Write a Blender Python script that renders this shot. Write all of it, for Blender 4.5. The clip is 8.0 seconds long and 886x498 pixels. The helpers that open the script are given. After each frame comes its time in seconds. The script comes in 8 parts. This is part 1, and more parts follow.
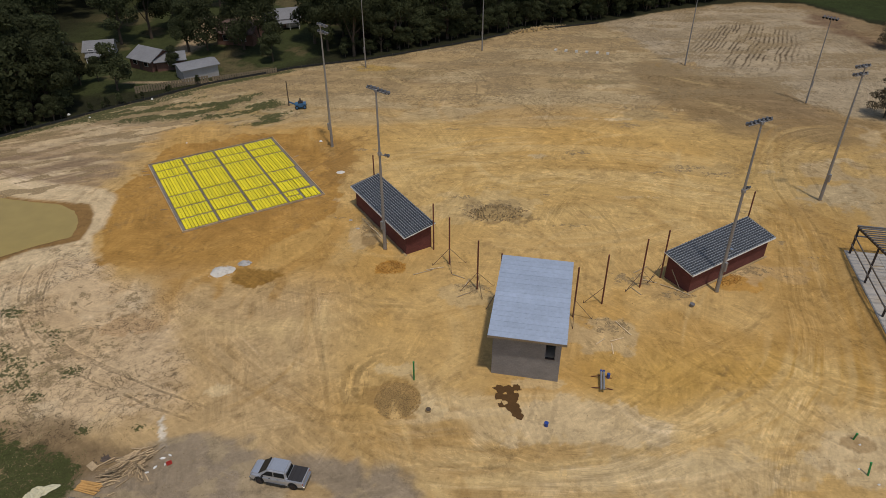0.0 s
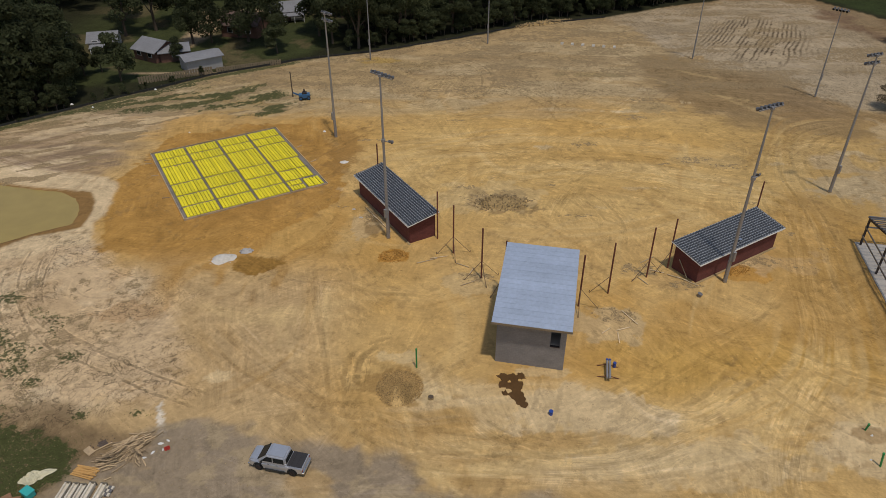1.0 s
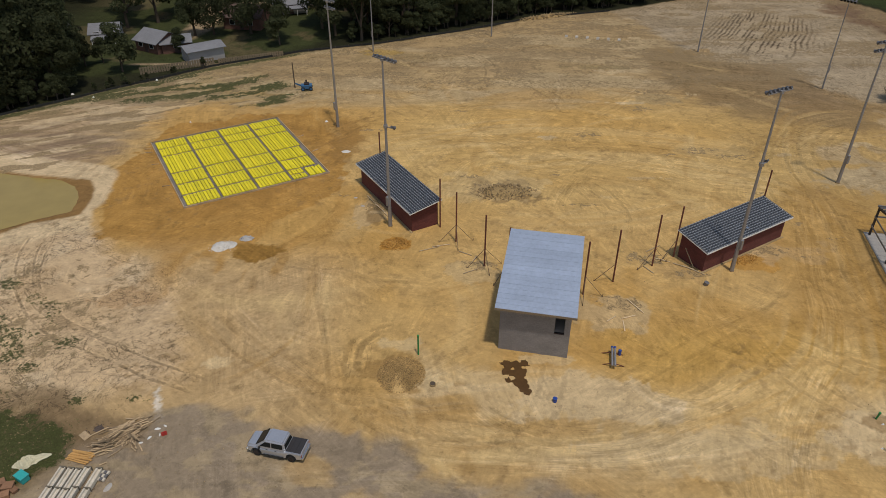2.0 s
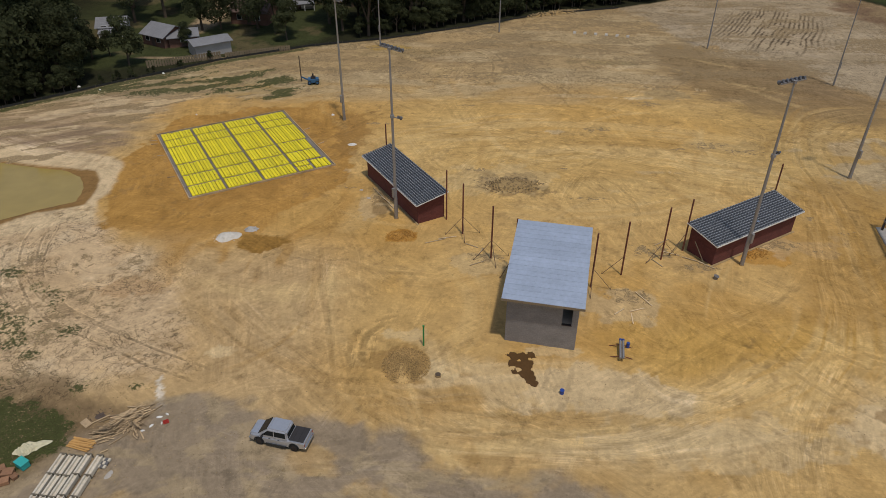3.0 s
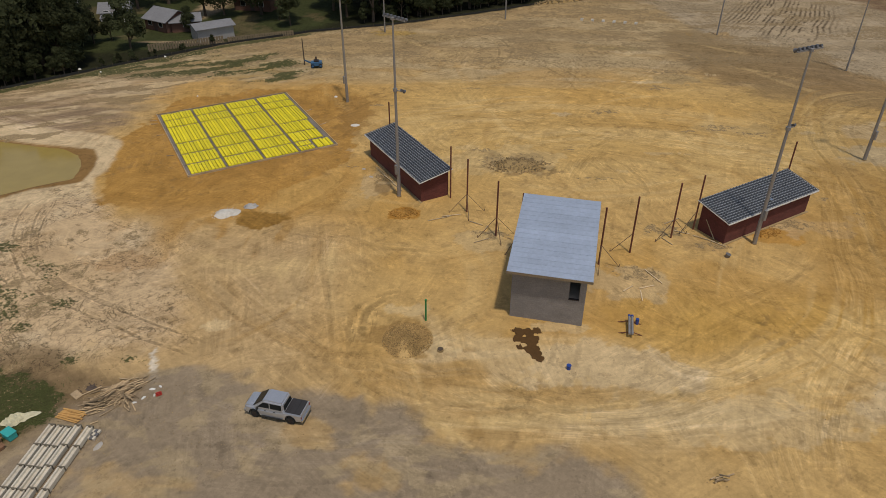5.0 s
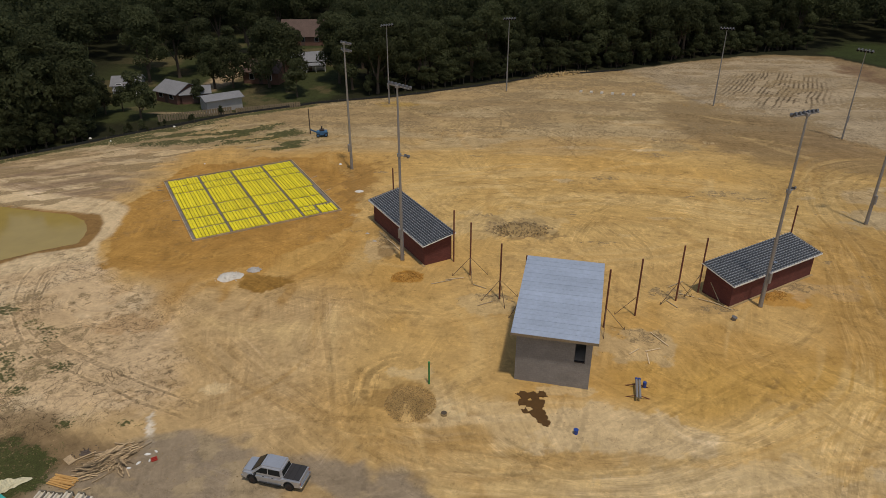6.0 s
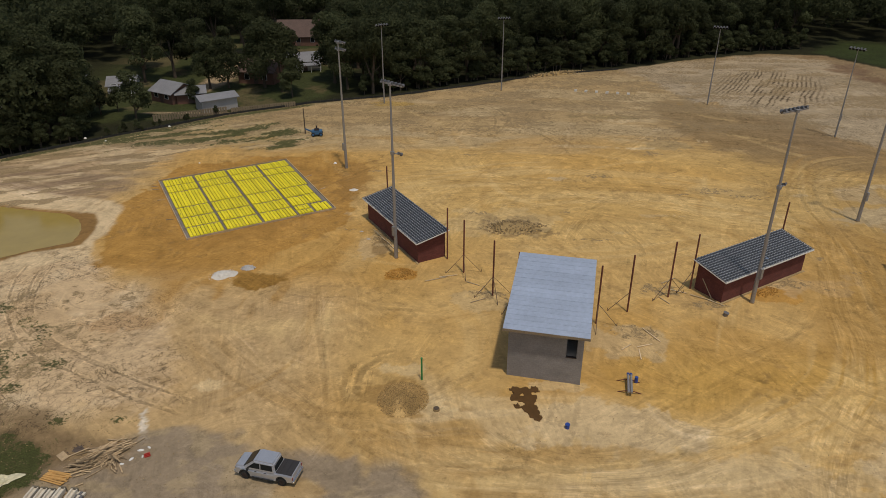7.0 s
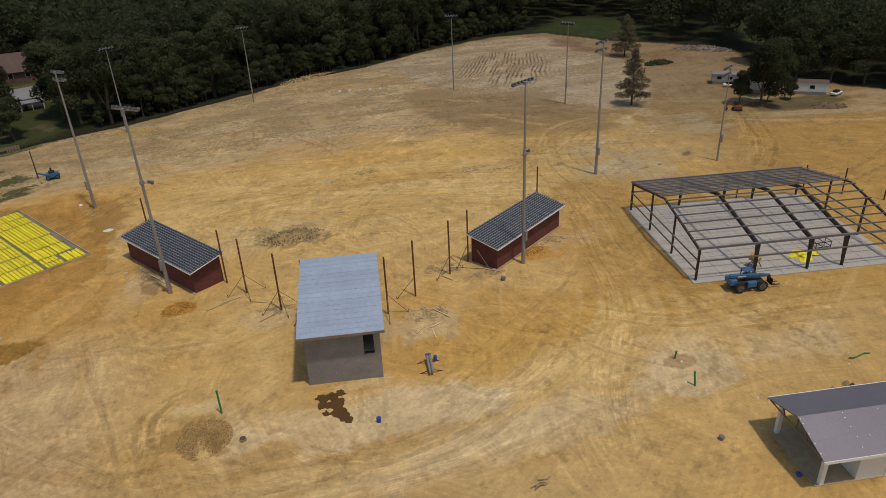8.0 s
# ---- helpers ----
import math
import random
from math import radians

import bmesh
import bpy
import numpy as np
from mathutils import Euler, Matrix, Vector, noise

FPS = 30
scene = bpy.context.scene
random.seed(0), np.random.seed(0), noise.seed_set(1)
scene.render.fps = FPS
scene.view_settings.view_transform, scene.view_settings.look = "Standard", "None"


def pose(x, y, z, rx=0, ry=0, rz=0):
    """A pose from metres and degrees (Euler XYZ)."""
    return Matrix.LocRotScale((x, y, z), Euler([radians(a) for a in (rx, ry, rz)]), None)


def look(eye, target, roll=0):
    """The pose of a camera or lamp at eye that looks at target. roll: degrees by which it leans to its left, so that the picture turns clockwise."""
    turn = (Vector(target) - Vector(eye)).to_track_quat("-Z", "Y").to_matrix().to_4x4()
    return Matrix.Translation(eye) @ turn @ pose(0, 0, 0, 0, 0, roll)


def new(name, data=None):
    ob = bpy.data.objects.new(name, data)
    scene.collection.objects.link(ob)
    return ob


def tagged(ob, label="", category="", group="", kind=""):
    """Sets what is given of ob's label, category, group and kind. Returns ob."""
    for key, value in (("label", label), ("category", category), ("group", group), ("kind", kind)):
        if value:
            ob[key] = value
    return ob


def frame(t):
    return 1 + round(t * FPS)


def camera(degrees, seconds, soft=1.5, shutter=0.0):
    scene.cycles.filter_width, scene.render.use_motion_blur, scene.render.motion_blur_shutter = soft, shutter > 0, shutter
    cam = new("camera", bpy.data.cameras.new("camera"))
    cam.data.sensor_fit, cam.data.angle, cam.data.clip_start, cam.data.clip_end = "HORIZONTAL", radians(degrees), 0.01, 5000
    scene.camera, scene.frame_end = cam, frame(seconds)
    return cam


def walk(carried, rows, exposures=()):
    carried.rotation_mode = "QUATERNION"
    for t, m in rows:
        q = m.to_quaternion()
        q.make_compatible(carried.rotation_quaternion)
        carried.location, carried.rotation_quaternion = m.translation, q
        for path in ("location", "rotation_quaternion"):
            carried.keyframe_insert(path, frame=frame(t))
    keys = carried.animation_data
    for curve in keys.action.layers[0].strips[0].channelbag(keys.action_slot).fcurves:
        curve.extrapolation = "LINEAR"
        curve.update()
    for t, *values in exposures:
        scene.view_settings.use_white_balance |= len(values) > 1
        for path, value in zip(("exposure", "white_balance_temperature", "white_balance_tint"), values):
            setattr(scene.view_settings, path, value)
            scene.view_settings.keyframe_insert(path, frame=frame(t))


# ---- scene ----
# ---------------------------------------------------------------- camera
cam = camera(65.5, 8.0, soft=0.8)
UNIT = 1.22  # the plan below is drawn in units of 1.22 m (four feet)
SITE = Matrix.Scale(UNIT, 4)
ROWS = [
    (0.0, 0.000, 0.000, 44.582, 0.00, -33.65, -0.23),
    (0.5, 0.021, 0.036, 43.738, 0.09, -33.64, -0.19),
    (1.0, 0.042, 0.077, 42.890, 0.43, -33.57, -0.12),
    (1.5, 0.060, 0.111, 41.987, 0.50, -33.53, -0.07),
    (3.0, -0.027, 0.191, 39.905, 1.24, -33.36, 0.08),
    (3.5, -0.008, 0.191, 39.294, 1.36, -33.25, 0.14),
    (4.0, 0.048, 0.189, 38.451, 1.42, -33.25, 0.16),
    (5.2, 0.110, 0.450, 36.520, 1.78, -33.18, 0.11),
    (5.3, 0.108, 0.487, 36.399, 1.81, -32.43, 0.10),
    (5.4, 0.096, 0.434, 36.337, 1.89, -30.01, 0.06),
    (5.5, 0.084, 0.379, 36.276, 1.99, -28.05, 0.00),
    (5.7, 0.060, 0.268, 36.162, 1.98, -27.55, -0.06),
    (6.0, 0.036, 0.134, 36.031, 1.97, -27.33, -0.02),
    (6.5, 0.053, -0.042, 35.922, 1.82, -27.28, -0.09),
    (7.0, 0.503, -0.251, 35.815, 1.76, -27.25, -0.10),
    (7.2, 0.747, -0.305, 35.747, -0.28, -27.18, -0.32),
    (7.3, 0.867, -0.324, 35.710, -1.98, -27.16, -0.50),
    (7.5, 1.097, -0.342, 35.630, -5.59, -27.15, -1.02),
    (7.7, 1.302, -0.333, 35.541, -10.43, -27.16, -1.63),
    (8.0, 1.570, -0.284, 35.397, -17.60, -27.30, -2.71),
]
EXPOSURE = -0.73
walk(cam, [(t, pose(UNIT * x, UNIT * y, UNIT * z, 0, 0, yaw) @ pose(0, 0, 0, 90 + pitch) @ pose(0, 0, 0, 0, 0, roll))
           for t, x, y, z, yaw, pitch, roll in ROWS], exposures=[(0.0, EXPOSURE, 6780, 10), (4.2, EXPOSURE, 6780, 10), (5.4, EXPOSURE - 0.03, 7180, 10), (7.0, EXPOSURE - 0.03, 7180, 10), (8.0, EXPOSURE + 0.02, 7020, 10)])

# ---------------------------------------------------------------- world, sun
SUN_FROM = Vector((0.15, -0.31, 1.0)).normalized()
world = bpy.data.worlds.new("world")
scene.world = world
world.use_nodes = True
wn = world.node_tree.nodes
sky = wn.new("ShaderNodeTexSky")
sky.sky_type = "NISHITA"
sky.sun_disc = False
sky.sun_elevation = math.asin(SUN_FROM.z)
sky.sun_rotation = math.atan2(SUN_FROM.x, SUN_FROM.y)
sky.air_density, sky.dust_density, sky.ozone_density = 1.2, 1.5, 1.0
wn["Background"].inputs["Strength"].default_value = 0.15
world.node_tree.links.new(sky.outputs[0], wn["Background"].inputs["Color"])
sun_data = bpy.data.lights.new("sun", "SUN")
sun_data.energy, sun_data.angle, sun_data.color = 3.1, radians(3.0), (1.0, 0.95, 0.87)
sun = new("sun", sun_data)
sun.matrix_world = look(SUN_FROM * 200, (0, 0, 0))


# ---------------------------------------------------------------- materials
def lin(r, g, b):
    """Linear colour from 0-255 sRGB."""
    return tuple(((c / 255 + 0.055) / 1.055) ** 2.4 if c > 10 else c / 3294.6 for c in (r, g, b))


def mat(name, col, rough=0.8, metal=0.0, var=0.18, fine=6.0, coarse=0.5, bump=0.0, island=0.0, per_object=0.0, spec=0.5, dirt=None):
    """A surface with grain and broad stains, in metres; dirt: (colour, amount)."""
    m = bpy.data.materials.new(name)
    m.use_nodes = True
    nt = m.node_tree
    n, l = nt.nodes, nt.links
    p = n["Principled BSDF"]
    p.inputs["Roughness"].default_value = rough
    p.inputs["Metallic"].default_value = metal
    p.inputs["Specular IOR Level"].default_value = spec
    geo = n.new("ShaderNodeNewGeometry")
    fac = []
    for scale, detail in ((fine, 4), (coarse, 3)):
        t = n.new("ShaderNodeTexNoise")
        t.inputs["Scale"].default_value, t.inputs["Detail"].default_value = scale, detail
        l.new(geo.outputs["Position"], t.inputs["Vector"])
        fac.append(t)
    add = n.new("ShaderNodeMath")
    add.operation = "ADD"
    l.new(fac[0].outputs["Fac"], add.inputs[0]), l.new(fac[1].outputs["Fac"], add.inputs[1])
    rng = n.new("ShaderNodeMapRange")
    rng.inputs["From Min"].default_value, rng.inputs["From Max"].default_value = 0.65, 1.35
    rng.inputs["To Min"].default_value, rng.inputs["To Max"].default_value = 1 - var, 1 + var
    l.new(add.outputs[0], rng.inputs["Value"])
    value = rng.outputs[0]
    for amount, node, socket in ((island, "geo", "Random Per Island"), (per_object, "obj", "Random")):
        if amount:
            src = geo if node == "geo" else n.new("ShaderNodeObjectInfo")
            r2 = n.new("ShaderNodeMapRange")
            r2.inputs["To Min"].default_value, r2.inputs["To Max"].default_value = 1 - amount, 1 + amount
            l.new(src.outputs[socket], r2.inputs["Value"])
            mul = n.new("ShaderNodeMath")
            mul.operation = "MULTIPLY"
            l.new(value, mul.inputs[0]), l.new(r2.outputs[0], mul.inputs[1])
            value = mul.outputs[0]
    sc = n.new("ShaderNodeVectorMath")
    sc.operation = "SCALE"
    if isinstance(col, str):
        at = n.new("ShaderNodeAttribute")
        at.attribute_name = col
        l.new(at.outputs["Color"], sc.inputs[0])
    else:
        sc.inputs[0].default_value = col[:3]
    l.new(value, sc.inputs["Scale"])
    out = sc.outputs[0]
    if dirt:
        mx = n.new("ShaderNodeMix")
        mx.data_type = "RGBA"
        r3 = n.new("ShaderNodeMapRange")
        r3.inputs["From Min"].default_value, r3.inputs["From Max"].default_value = 0.5, 0.75
        r3.inputs["To Max"].default_value = dirt[1]
        l.new(fac[1].outputs["Fac"], r3.inputs["Value"])
        l.new(r3.outputs[0], mx.inputs["Factor"])
        l.new(out, mx.inputs["A"])
        mx.inputs["B"].default_value = (*dirt[0], 1)
        out = mx.outputs["Result"]
    l.new(out, p.inputs["Base Color"])
    if bump:
        b = n.new("ShaderNodeBump")
        b.inputs["Strength"].default_value, b.inputs["Distance"].default_value = 0.7, bump
        l.new(fac[0].outputs["Fac"], b.inputs["Height"])
        l.new(b.outputs[0], p.inputs["Normal"])
    return m


def courses(name, col, joint, w, h, angle=0.0, mortar=0.012, var=0.25):
    """Block or brick courses of w by h metres on upright walls; angle: the wall's heading."""
    m = mat(name, col, 0.9, var=0.2, fine=9, coarse=0.7, bump=0.004)
    n, l = m.node_tree.nodes, m.node_tree.links
    p = n["Principled BSDF"]
    src = p.inputs["Base Color"].links[0].from_socket
    tc = n.new("ShaderNodeTexCoord")
    sep, com, add = n.new("ShaderNodeSeparateXYZ"), n.new("ShaderNodeCombineXYZ"), n.new("ShaderNodeMath")
    add.operation = "ADD"
    l.new(tc.outputs["Object"], sep.inputs[0])
    l.new(sep.outputs["X"], add.inputs[0]), l.new(sep.outputs["Y"], add.inputs[1])
    l.new(add.outputs[0], com.inputs["X"]), l.new(sep.outputs["Z"], com.inputs["Y"])
    br = n.new("ShaderNodeTexBrick")
    br.inputs["Scale"].default_value = 1.0
    br.inputs["Brick Width"].default_value, br.inputs["Row Height"].default_value = w, h
    br.inputs["Mortar Size"].default_value = mortar
    br.inputs["Color1"].default_value = (1 - var, 1 - var, 1 - var, 1)
    br.inputs["Color2"].default_value = (1 + var, 1 + var, 1 + var, 1)
    br.inputs["Mortar"].default_value = (*joint, 1)
    l.new(com.outputs[0], br.inputs["Vector"])
    mul = n.new("ShaderNodeMix")
    mul.data_type, mul.blend_type = "RGBA", "MULTIPLY"
    mul.inputs["Factor"].default_value = 1.0
    mul.clamp_result = False
    l.new(src, mul.inputs["A"]), l.new(br.outputs["Color"], mul.inputs["B"])
    l.new(mul.outputs["Result"], p.inputs["Base Color"])
    return m




def ground_material():
    """Soil colour from the mesh, broken by wheel streaks along the flow layers, grit and stains."""
    m = mat("sandy_soil", "soil", 0.97, var=0.14, fine=2.6, coarse=0.30, bump=0.05, spec=0.15)
    n, l = m.node_tree.nodes, m.node_tree.links
    p = n["Principled BSDF"]
    out = p.inputs["Base Color"].links[0].from_socket
    for layer, fa, fb, dark, pale in (("flow_ring", 1.5, 0.16, 0.91, 1.08), ("flow_field", 1.4, 0.10, 0.87, 1.10), ("flow_yard", 1.6, 0.18, 0.91, 1.07)):
        at = n.new("ShaderNodeAttribute")
        at.attribute_name = layer
        sep = n.new("ShaderNodeSeparateXYZ")
        l.new(at.outputs["Vector"], sep.inputs[0])
        total = None
        for k, (mul, share) in enumerate(((1.0, 0.55), (2.7, 0.45))):
            com = n.new("ShaderNodeCombineXYZ")
            for axis, f in (("X", fa * mul), ("Y", fb * mul)):
                sc = n.new("ShaderNodeMath")
                sc.operation = "MULTIPLY"
                sc.inputs[1].default_value = f
                l.new(sep.outputs[axis], sc.inputs[0])
                l.new(sc.outputs[0], com.inputs[axis])
            com.inputs["Z"].default_value = k * 7.3
            t = n.new("ShaderNodeTexNoise")
            t.inputs["Scale"].default_value, t.inputs["Detail"].default_value, t.inputs["Distortion"].default_value = 1.0, 4, 0.35
            l.new(com.outputs[0], t.inputs["Vector"])
            sc = n.new("ShaderNodeMath")
            sc.operation = "MULTIPLY"
            sc.inputs[1].default_value = share
            l.new(t.outputs["Fac"], sc.inputs[0])
            if total is None:
                total = sc.outputs[0]
            else:
                add = n.new("ShaderNodeMath")
                add.operation = "ADD"
                l.new(total, add.inputs[0]), l.new(sc.outputs[0], add.inputs[1])
                total = add.outputs[0]
        r = n.new("ShaderNodeMapRange")
        r.inputs["From Min"].default_value, r.inputs["From Max"].default_value = 0.36, 0.64
        r.inputs["To Min"].default_value, r.inputs["To Max"].default_value = dark, pale
        l.new(total, r.inputs["Value"])
        blend = n.new("ShaderNodeMix")
        blend.data_type = "FLOAT"
        l.new(sep.outputs["Z"], blend.inputs["Factor"])
        blend.inputs["A"].default_value = 1.0
        l.new(r.outputs[0], blend.inputs["B"])
        sv = n.new("ShaderNodeVectorMath")
        sv.operation = "SCALE"
        l.new(out, sv.inputs[0]), l.new(blend.outputs["Result"], sv.inputs["Scale"])
        out = sv.outputs[0]
    geo = n.new("ShaderNodeNewGeometry")
    lane_layers = ("lane_a", "lane_b", "lane_c", "lane_d")

    def math_node(op, a, b=None):
        k = n.new("ShaderNodeMath")
        k.operation = op
        for i, s in enumerate((a, b)):
            if s is not None:
                if isinstance(s, (int, float)):
                    k.inputs[i].default_value = s
                else:
                    l.new(s, k.inputs[i])
        return k.outputs[0]

    def ramp(v, a, b, c, d):
        k = n.new("ShaderNodeMapRange")
        for key, val in (("From Min", a), ("From Max", b), ("To Min", c), ("To Max", d)):
            k.inputs[key].default_value = val
        l.new(v, k.inputs["Value"])
        return k.outputs[0]

    def scaled(v, f):
        k = n.new("ShaderNodeVectorMath")
        k.operation = "SCALE"
        l.new(v, k.inputs[0]), l.new(f, k.inputs["Scale"])
        return k.outputs[0]

    def grain(vector, scale, detail=4, rough_=0.55, distortion=0.0):
        k = n.new("ShaderNodeTexNoise")
        for key, val in (("Scale", scale), ("Detail", detail), ("Roughness", rough_), ("Distortion", distortion)):
            k.inputs[key].default_value = val
        l.new(vector, k.inputs["Vector"])
        return k.outputs["Fac"]

    # short scrapes that run in different ways from patch to patch
    for turn, shift, dark, pale in ((8, 0, 0.93, 1.055), (40, 40, 0.92, 1.06), (76, 80, 0.92, 1.06), (108, 120, 0.93, 1.06), (146, 160, 0.92, 1.06)):
        mp = n.new("ShaderNodeMapping")
        spin = n.new("ShaderNodeMapping")
        spin.inputs["Rotation"].default_value = (0, 0, radians(turn))
        l.new(geo.outputs["Position"], spin.inputs["Vector"])
        mp.inputs["Scale"].default_value = (0.14, 1.7, 1)
        mp.inputs["Location"].default_value = (shift, shift, 0)
        l.new(spin.outputs[0], mp.inputs["Vector"])
        streak = ramp(grain(mp.outputs[0], 1.0, 6, 0.68, 0.6), 0.43, 0.57, dark, pale)
        mp2 = n.new("ShaderNodeMapping")
        mp2.inputs["Location"].default_value = (shift * 3.1, shift * 1.7, 0)
        l.new(geo.outputs["Position"], mp2.inputs["Vector"])
        where = ramp(grain(mp2.outputs[0], 0.10, 3), 0.50, 0.60, 0.0, 1.0)
        k = n.new("ShaderNodeMix")
        k.data_type = "FLOAT"
        k.inputs["A"].default_value = 1.0
        l.new(where, k.inputs["Factor"]), l.new(streak, k.inputs["B"])
        out = scaled(out, k.outputs["Result"])
    # lanes of wheel passes: thin pale and dark lines that run along the lane
    for k, layer in enumerate(lane_layers):
        at = n.new("ShaderNodeAttribute")
        at.attribute_name = layer
        sep = n.new("ShaderNodeSeparateXYZ")
        l.new(at.outputs["Vector"], sep.inputs[0])
        total = None
        for fa, fb, share, detail in ((1.2, 0.04, 0.40, 3), (3.2, 0.10, 0.36, 4), (7.5, 0.30, 0.24, 4)):
            com = n.new("ShaderNodeCombineXYZ")
            l.new(math_node("MULTIPLY", sep.outputs["X"], fa), com.inputs["X"])
            l.new(math_node("MULTIPLY", sep.outputs["Y"], fb), com.inputs["Y"])
            com.inputs["Z"].default_value = 3.7 * k
            v = math_node("MULTIPLY", grain(com.outputs[0], 1.0, detail, 0.6, 0.25), share)
            total = v if total is None else math_node("ADD", total, v)
        patchy = math_node("MULTIPLY", sep.outputs["Z"], ramp(grain(geo.outputs["Position"], 0.25, 5, 0.65), 0.40, 0.54, 0.2, 1.0))
        light = math_node("MULTIPLY", ramp(total, 0.505, 0.595, 0.0, 0.72), patchy)
        dark = math_node("MULTIPLY", ramp(total, 0.475, 0.40, 0.0, 0.24), patchy)
        out = scaled(out, math_node("SUBTRACT", 1.0, dark))
        paler = n.new("ShaderNodeMix")
        paler.data_type = "RGBA"
        l.new(light, paler.inputs["Factor"])
        l.new(out, paler.inputs["A"])
        lift = n.new("ShaderNodeVectorMath")
        lift.operation = "MULTIPLY"
        l.new(out, lift.inputs[0])
        lift.inputs[1].default_value = (1.34, 1.40, 1.58)
        l.new(lift.outputs[0], paler.inputs["B"])
        out = paler.outputs["Result"]
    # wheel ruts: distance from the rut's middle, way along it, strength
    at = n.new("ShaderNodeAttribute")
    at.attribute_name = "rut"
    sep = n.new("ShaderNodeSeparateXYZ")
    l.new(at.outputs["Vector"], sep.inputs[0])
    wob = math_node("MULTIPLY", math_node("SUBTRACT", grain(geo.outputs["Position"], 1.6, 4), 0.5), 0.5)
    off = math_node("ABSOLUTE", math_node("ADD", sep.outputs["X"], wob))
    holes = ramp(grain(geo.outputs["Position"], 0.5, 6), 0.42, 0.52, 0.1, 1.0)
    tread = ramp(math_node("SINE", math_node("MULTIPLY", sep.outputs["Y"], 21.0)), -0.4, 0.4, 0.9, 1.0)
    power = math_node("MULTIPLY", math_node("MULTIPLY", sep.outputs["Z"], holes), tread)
    # rut shading by colour: dark in the dip, pale on the lip
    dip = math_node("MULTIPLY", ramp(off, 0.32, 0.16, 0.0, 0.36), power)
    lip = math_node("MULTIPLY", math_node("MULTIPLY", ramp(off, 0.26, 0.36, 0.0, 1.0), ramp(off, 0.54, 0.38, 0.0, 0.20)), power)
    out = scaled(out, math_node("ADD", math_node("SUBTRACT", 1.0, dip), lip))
    # drying cracks and little washouts where the soil is pale; lines also mimic clod shadows
    at = n.new("ShaderNodeAttribute")
    at.attribute_name = "crust"
    sep = n.new("ShaderNodeSeparateXYZ")
    l.new(at.outputs["Vector"], sep.inputs[0])
    for scale, width, deep in ((0.30, 0.012, 0.60), (0.75, 0.016, 0.55), (1.6, 0.020, 0.25)):
        line = math_node("ABSOLUTE", math_node("SUBTRACT", grain(geo.outputs["Position"], scale, 6, 0.6, 0.8), 0.5))
        cut = math_node("MULTIPLY", math_node("MULTIPLY", ramp(line, width, width * 0.3, 0.0, deep), sep.outputs["X"]), ramp(grain(geo.outputs["Position"], 0.12, 3), 0.38, 0.50, 0.0, 1.0))
        out = scaled(out, math_node("SUBTRACT", 1.0, cut))
    # weeds and rough stains with broken edges
    def cover(mask, scale, width, colour, share):
        blend_in = n.new("ShaderNodeMix")
        blend_in.data_type = "RGBA"
        wavy = math_node("MULTIPLY", math_node("SUBTRACT", grain(geo.outputs["Position"], scale, 7, 0.68, 0.4), 0.5), width)
        edge = math_node("MULTIPLY", ramp(math_node("ADD", mask, wavy), 0.47, 0.55, 0.0, share), ramp(mask, 0.08, 0.35, 0.0, 1.0))
        l.new(edge, blend_in.inputs["Factor"])
        l.new(out, blend_in.inputs["A"])
        speck = ramp(grain(geo.outputs["Position"], scale * 5, 4, 0.7), 0.35, 0.65, 0.5, 1.7)
        tint = n.new("ShaderNodeVectorMath")
        tint.operation = "SCALE"
        tint.inputs[0].default_value = colour
        l.new(speck, tint.inputs["Scale"])
        l.new(tint.outputs[0], blend_in.inputs["B"])
        return blend_in.outputs["Result"]

    out = cover(sep.outputs["Z"], 1.1, 2.0, (0.225, 0.160, 0.085), 0.8)
    out = cover(sep.outputs["Y"], 2.4, 3.4, (0.045, 0.052, 0.016), 0.90)
    # dark grit and pale crumbs
    for scale, rough_, lo, hi, end in ((0.45, 0.72, 0.57, 0.60, 0.84), (1.1, 0.70, 0.60, 0.66, 0.80), (4.5, 0.7, 0.58, 0.68, 0.86), (0.6, 0.72, 0.56, 0.60, 1.09), (3.1, 0.75, 0.57, 0.68, 1.10), (9.0, 0.6, 0.5, 0.7, 1.10)):
        t = n.new("ShaderNodeTexNoise")
        t.inputs["Scale"].default_value, t.inputs["Detail"].default_value, t.inputs["Roughness"].default_value = scale, 7, rough_
        l.new(geo.outputs["Position"], t.inputs["Vector"])
        r = n.new("ShaderNodeMapRange")
        r.inputs["From Min"].default_value, r.inputs["From Max"].default_value = lo, hi
        r.inputs["To Min"].default_value, r.inputs["To Max"].default_value = 1.0, end
        l.new(t.outputs["Fac"], r.inputs["Value"])
        sv = n.new("ShaderNodeVectorMath")
        sv.operation = "SCALE"
        l.new(out, sv.inputs[0]), l.new(r.outputs[0], sv.inputs["Scale"])
        out = sv.outputs[0]
    l.new(sv.outputs[0], p.inputs["Base Color"])
    return m


M_GROUND = ground_material()
M_LEAF = mat("leaves", (0.068, 0.077, 0.037), 0.75, var=0.22, fine=0.8, coarse=0.06, island=0.20, per_object=0.35, spec=0.1)
M_LEAF2 = mat("dry_leaves", (0.115, 0.090, 0.055), 0.8, var=0.25, fine=0.8, coarse=0.1, island=0.4, spec=0.2)
tn = M_LEAF.node_tree.nodes
soft_leaf, leaf_mix = tn.new("ShaderNodeBsdfTranslucent"), tn.new("ShaderNodeMixShader")
leaf_mix.inputs["Fac"].default_value = 0.52
M_LEAF.node_tree.links.new(tn["Principled BSDF"].inputs["Base Color"].links[0].from_socket, soft_leaf.inputs["Color"])
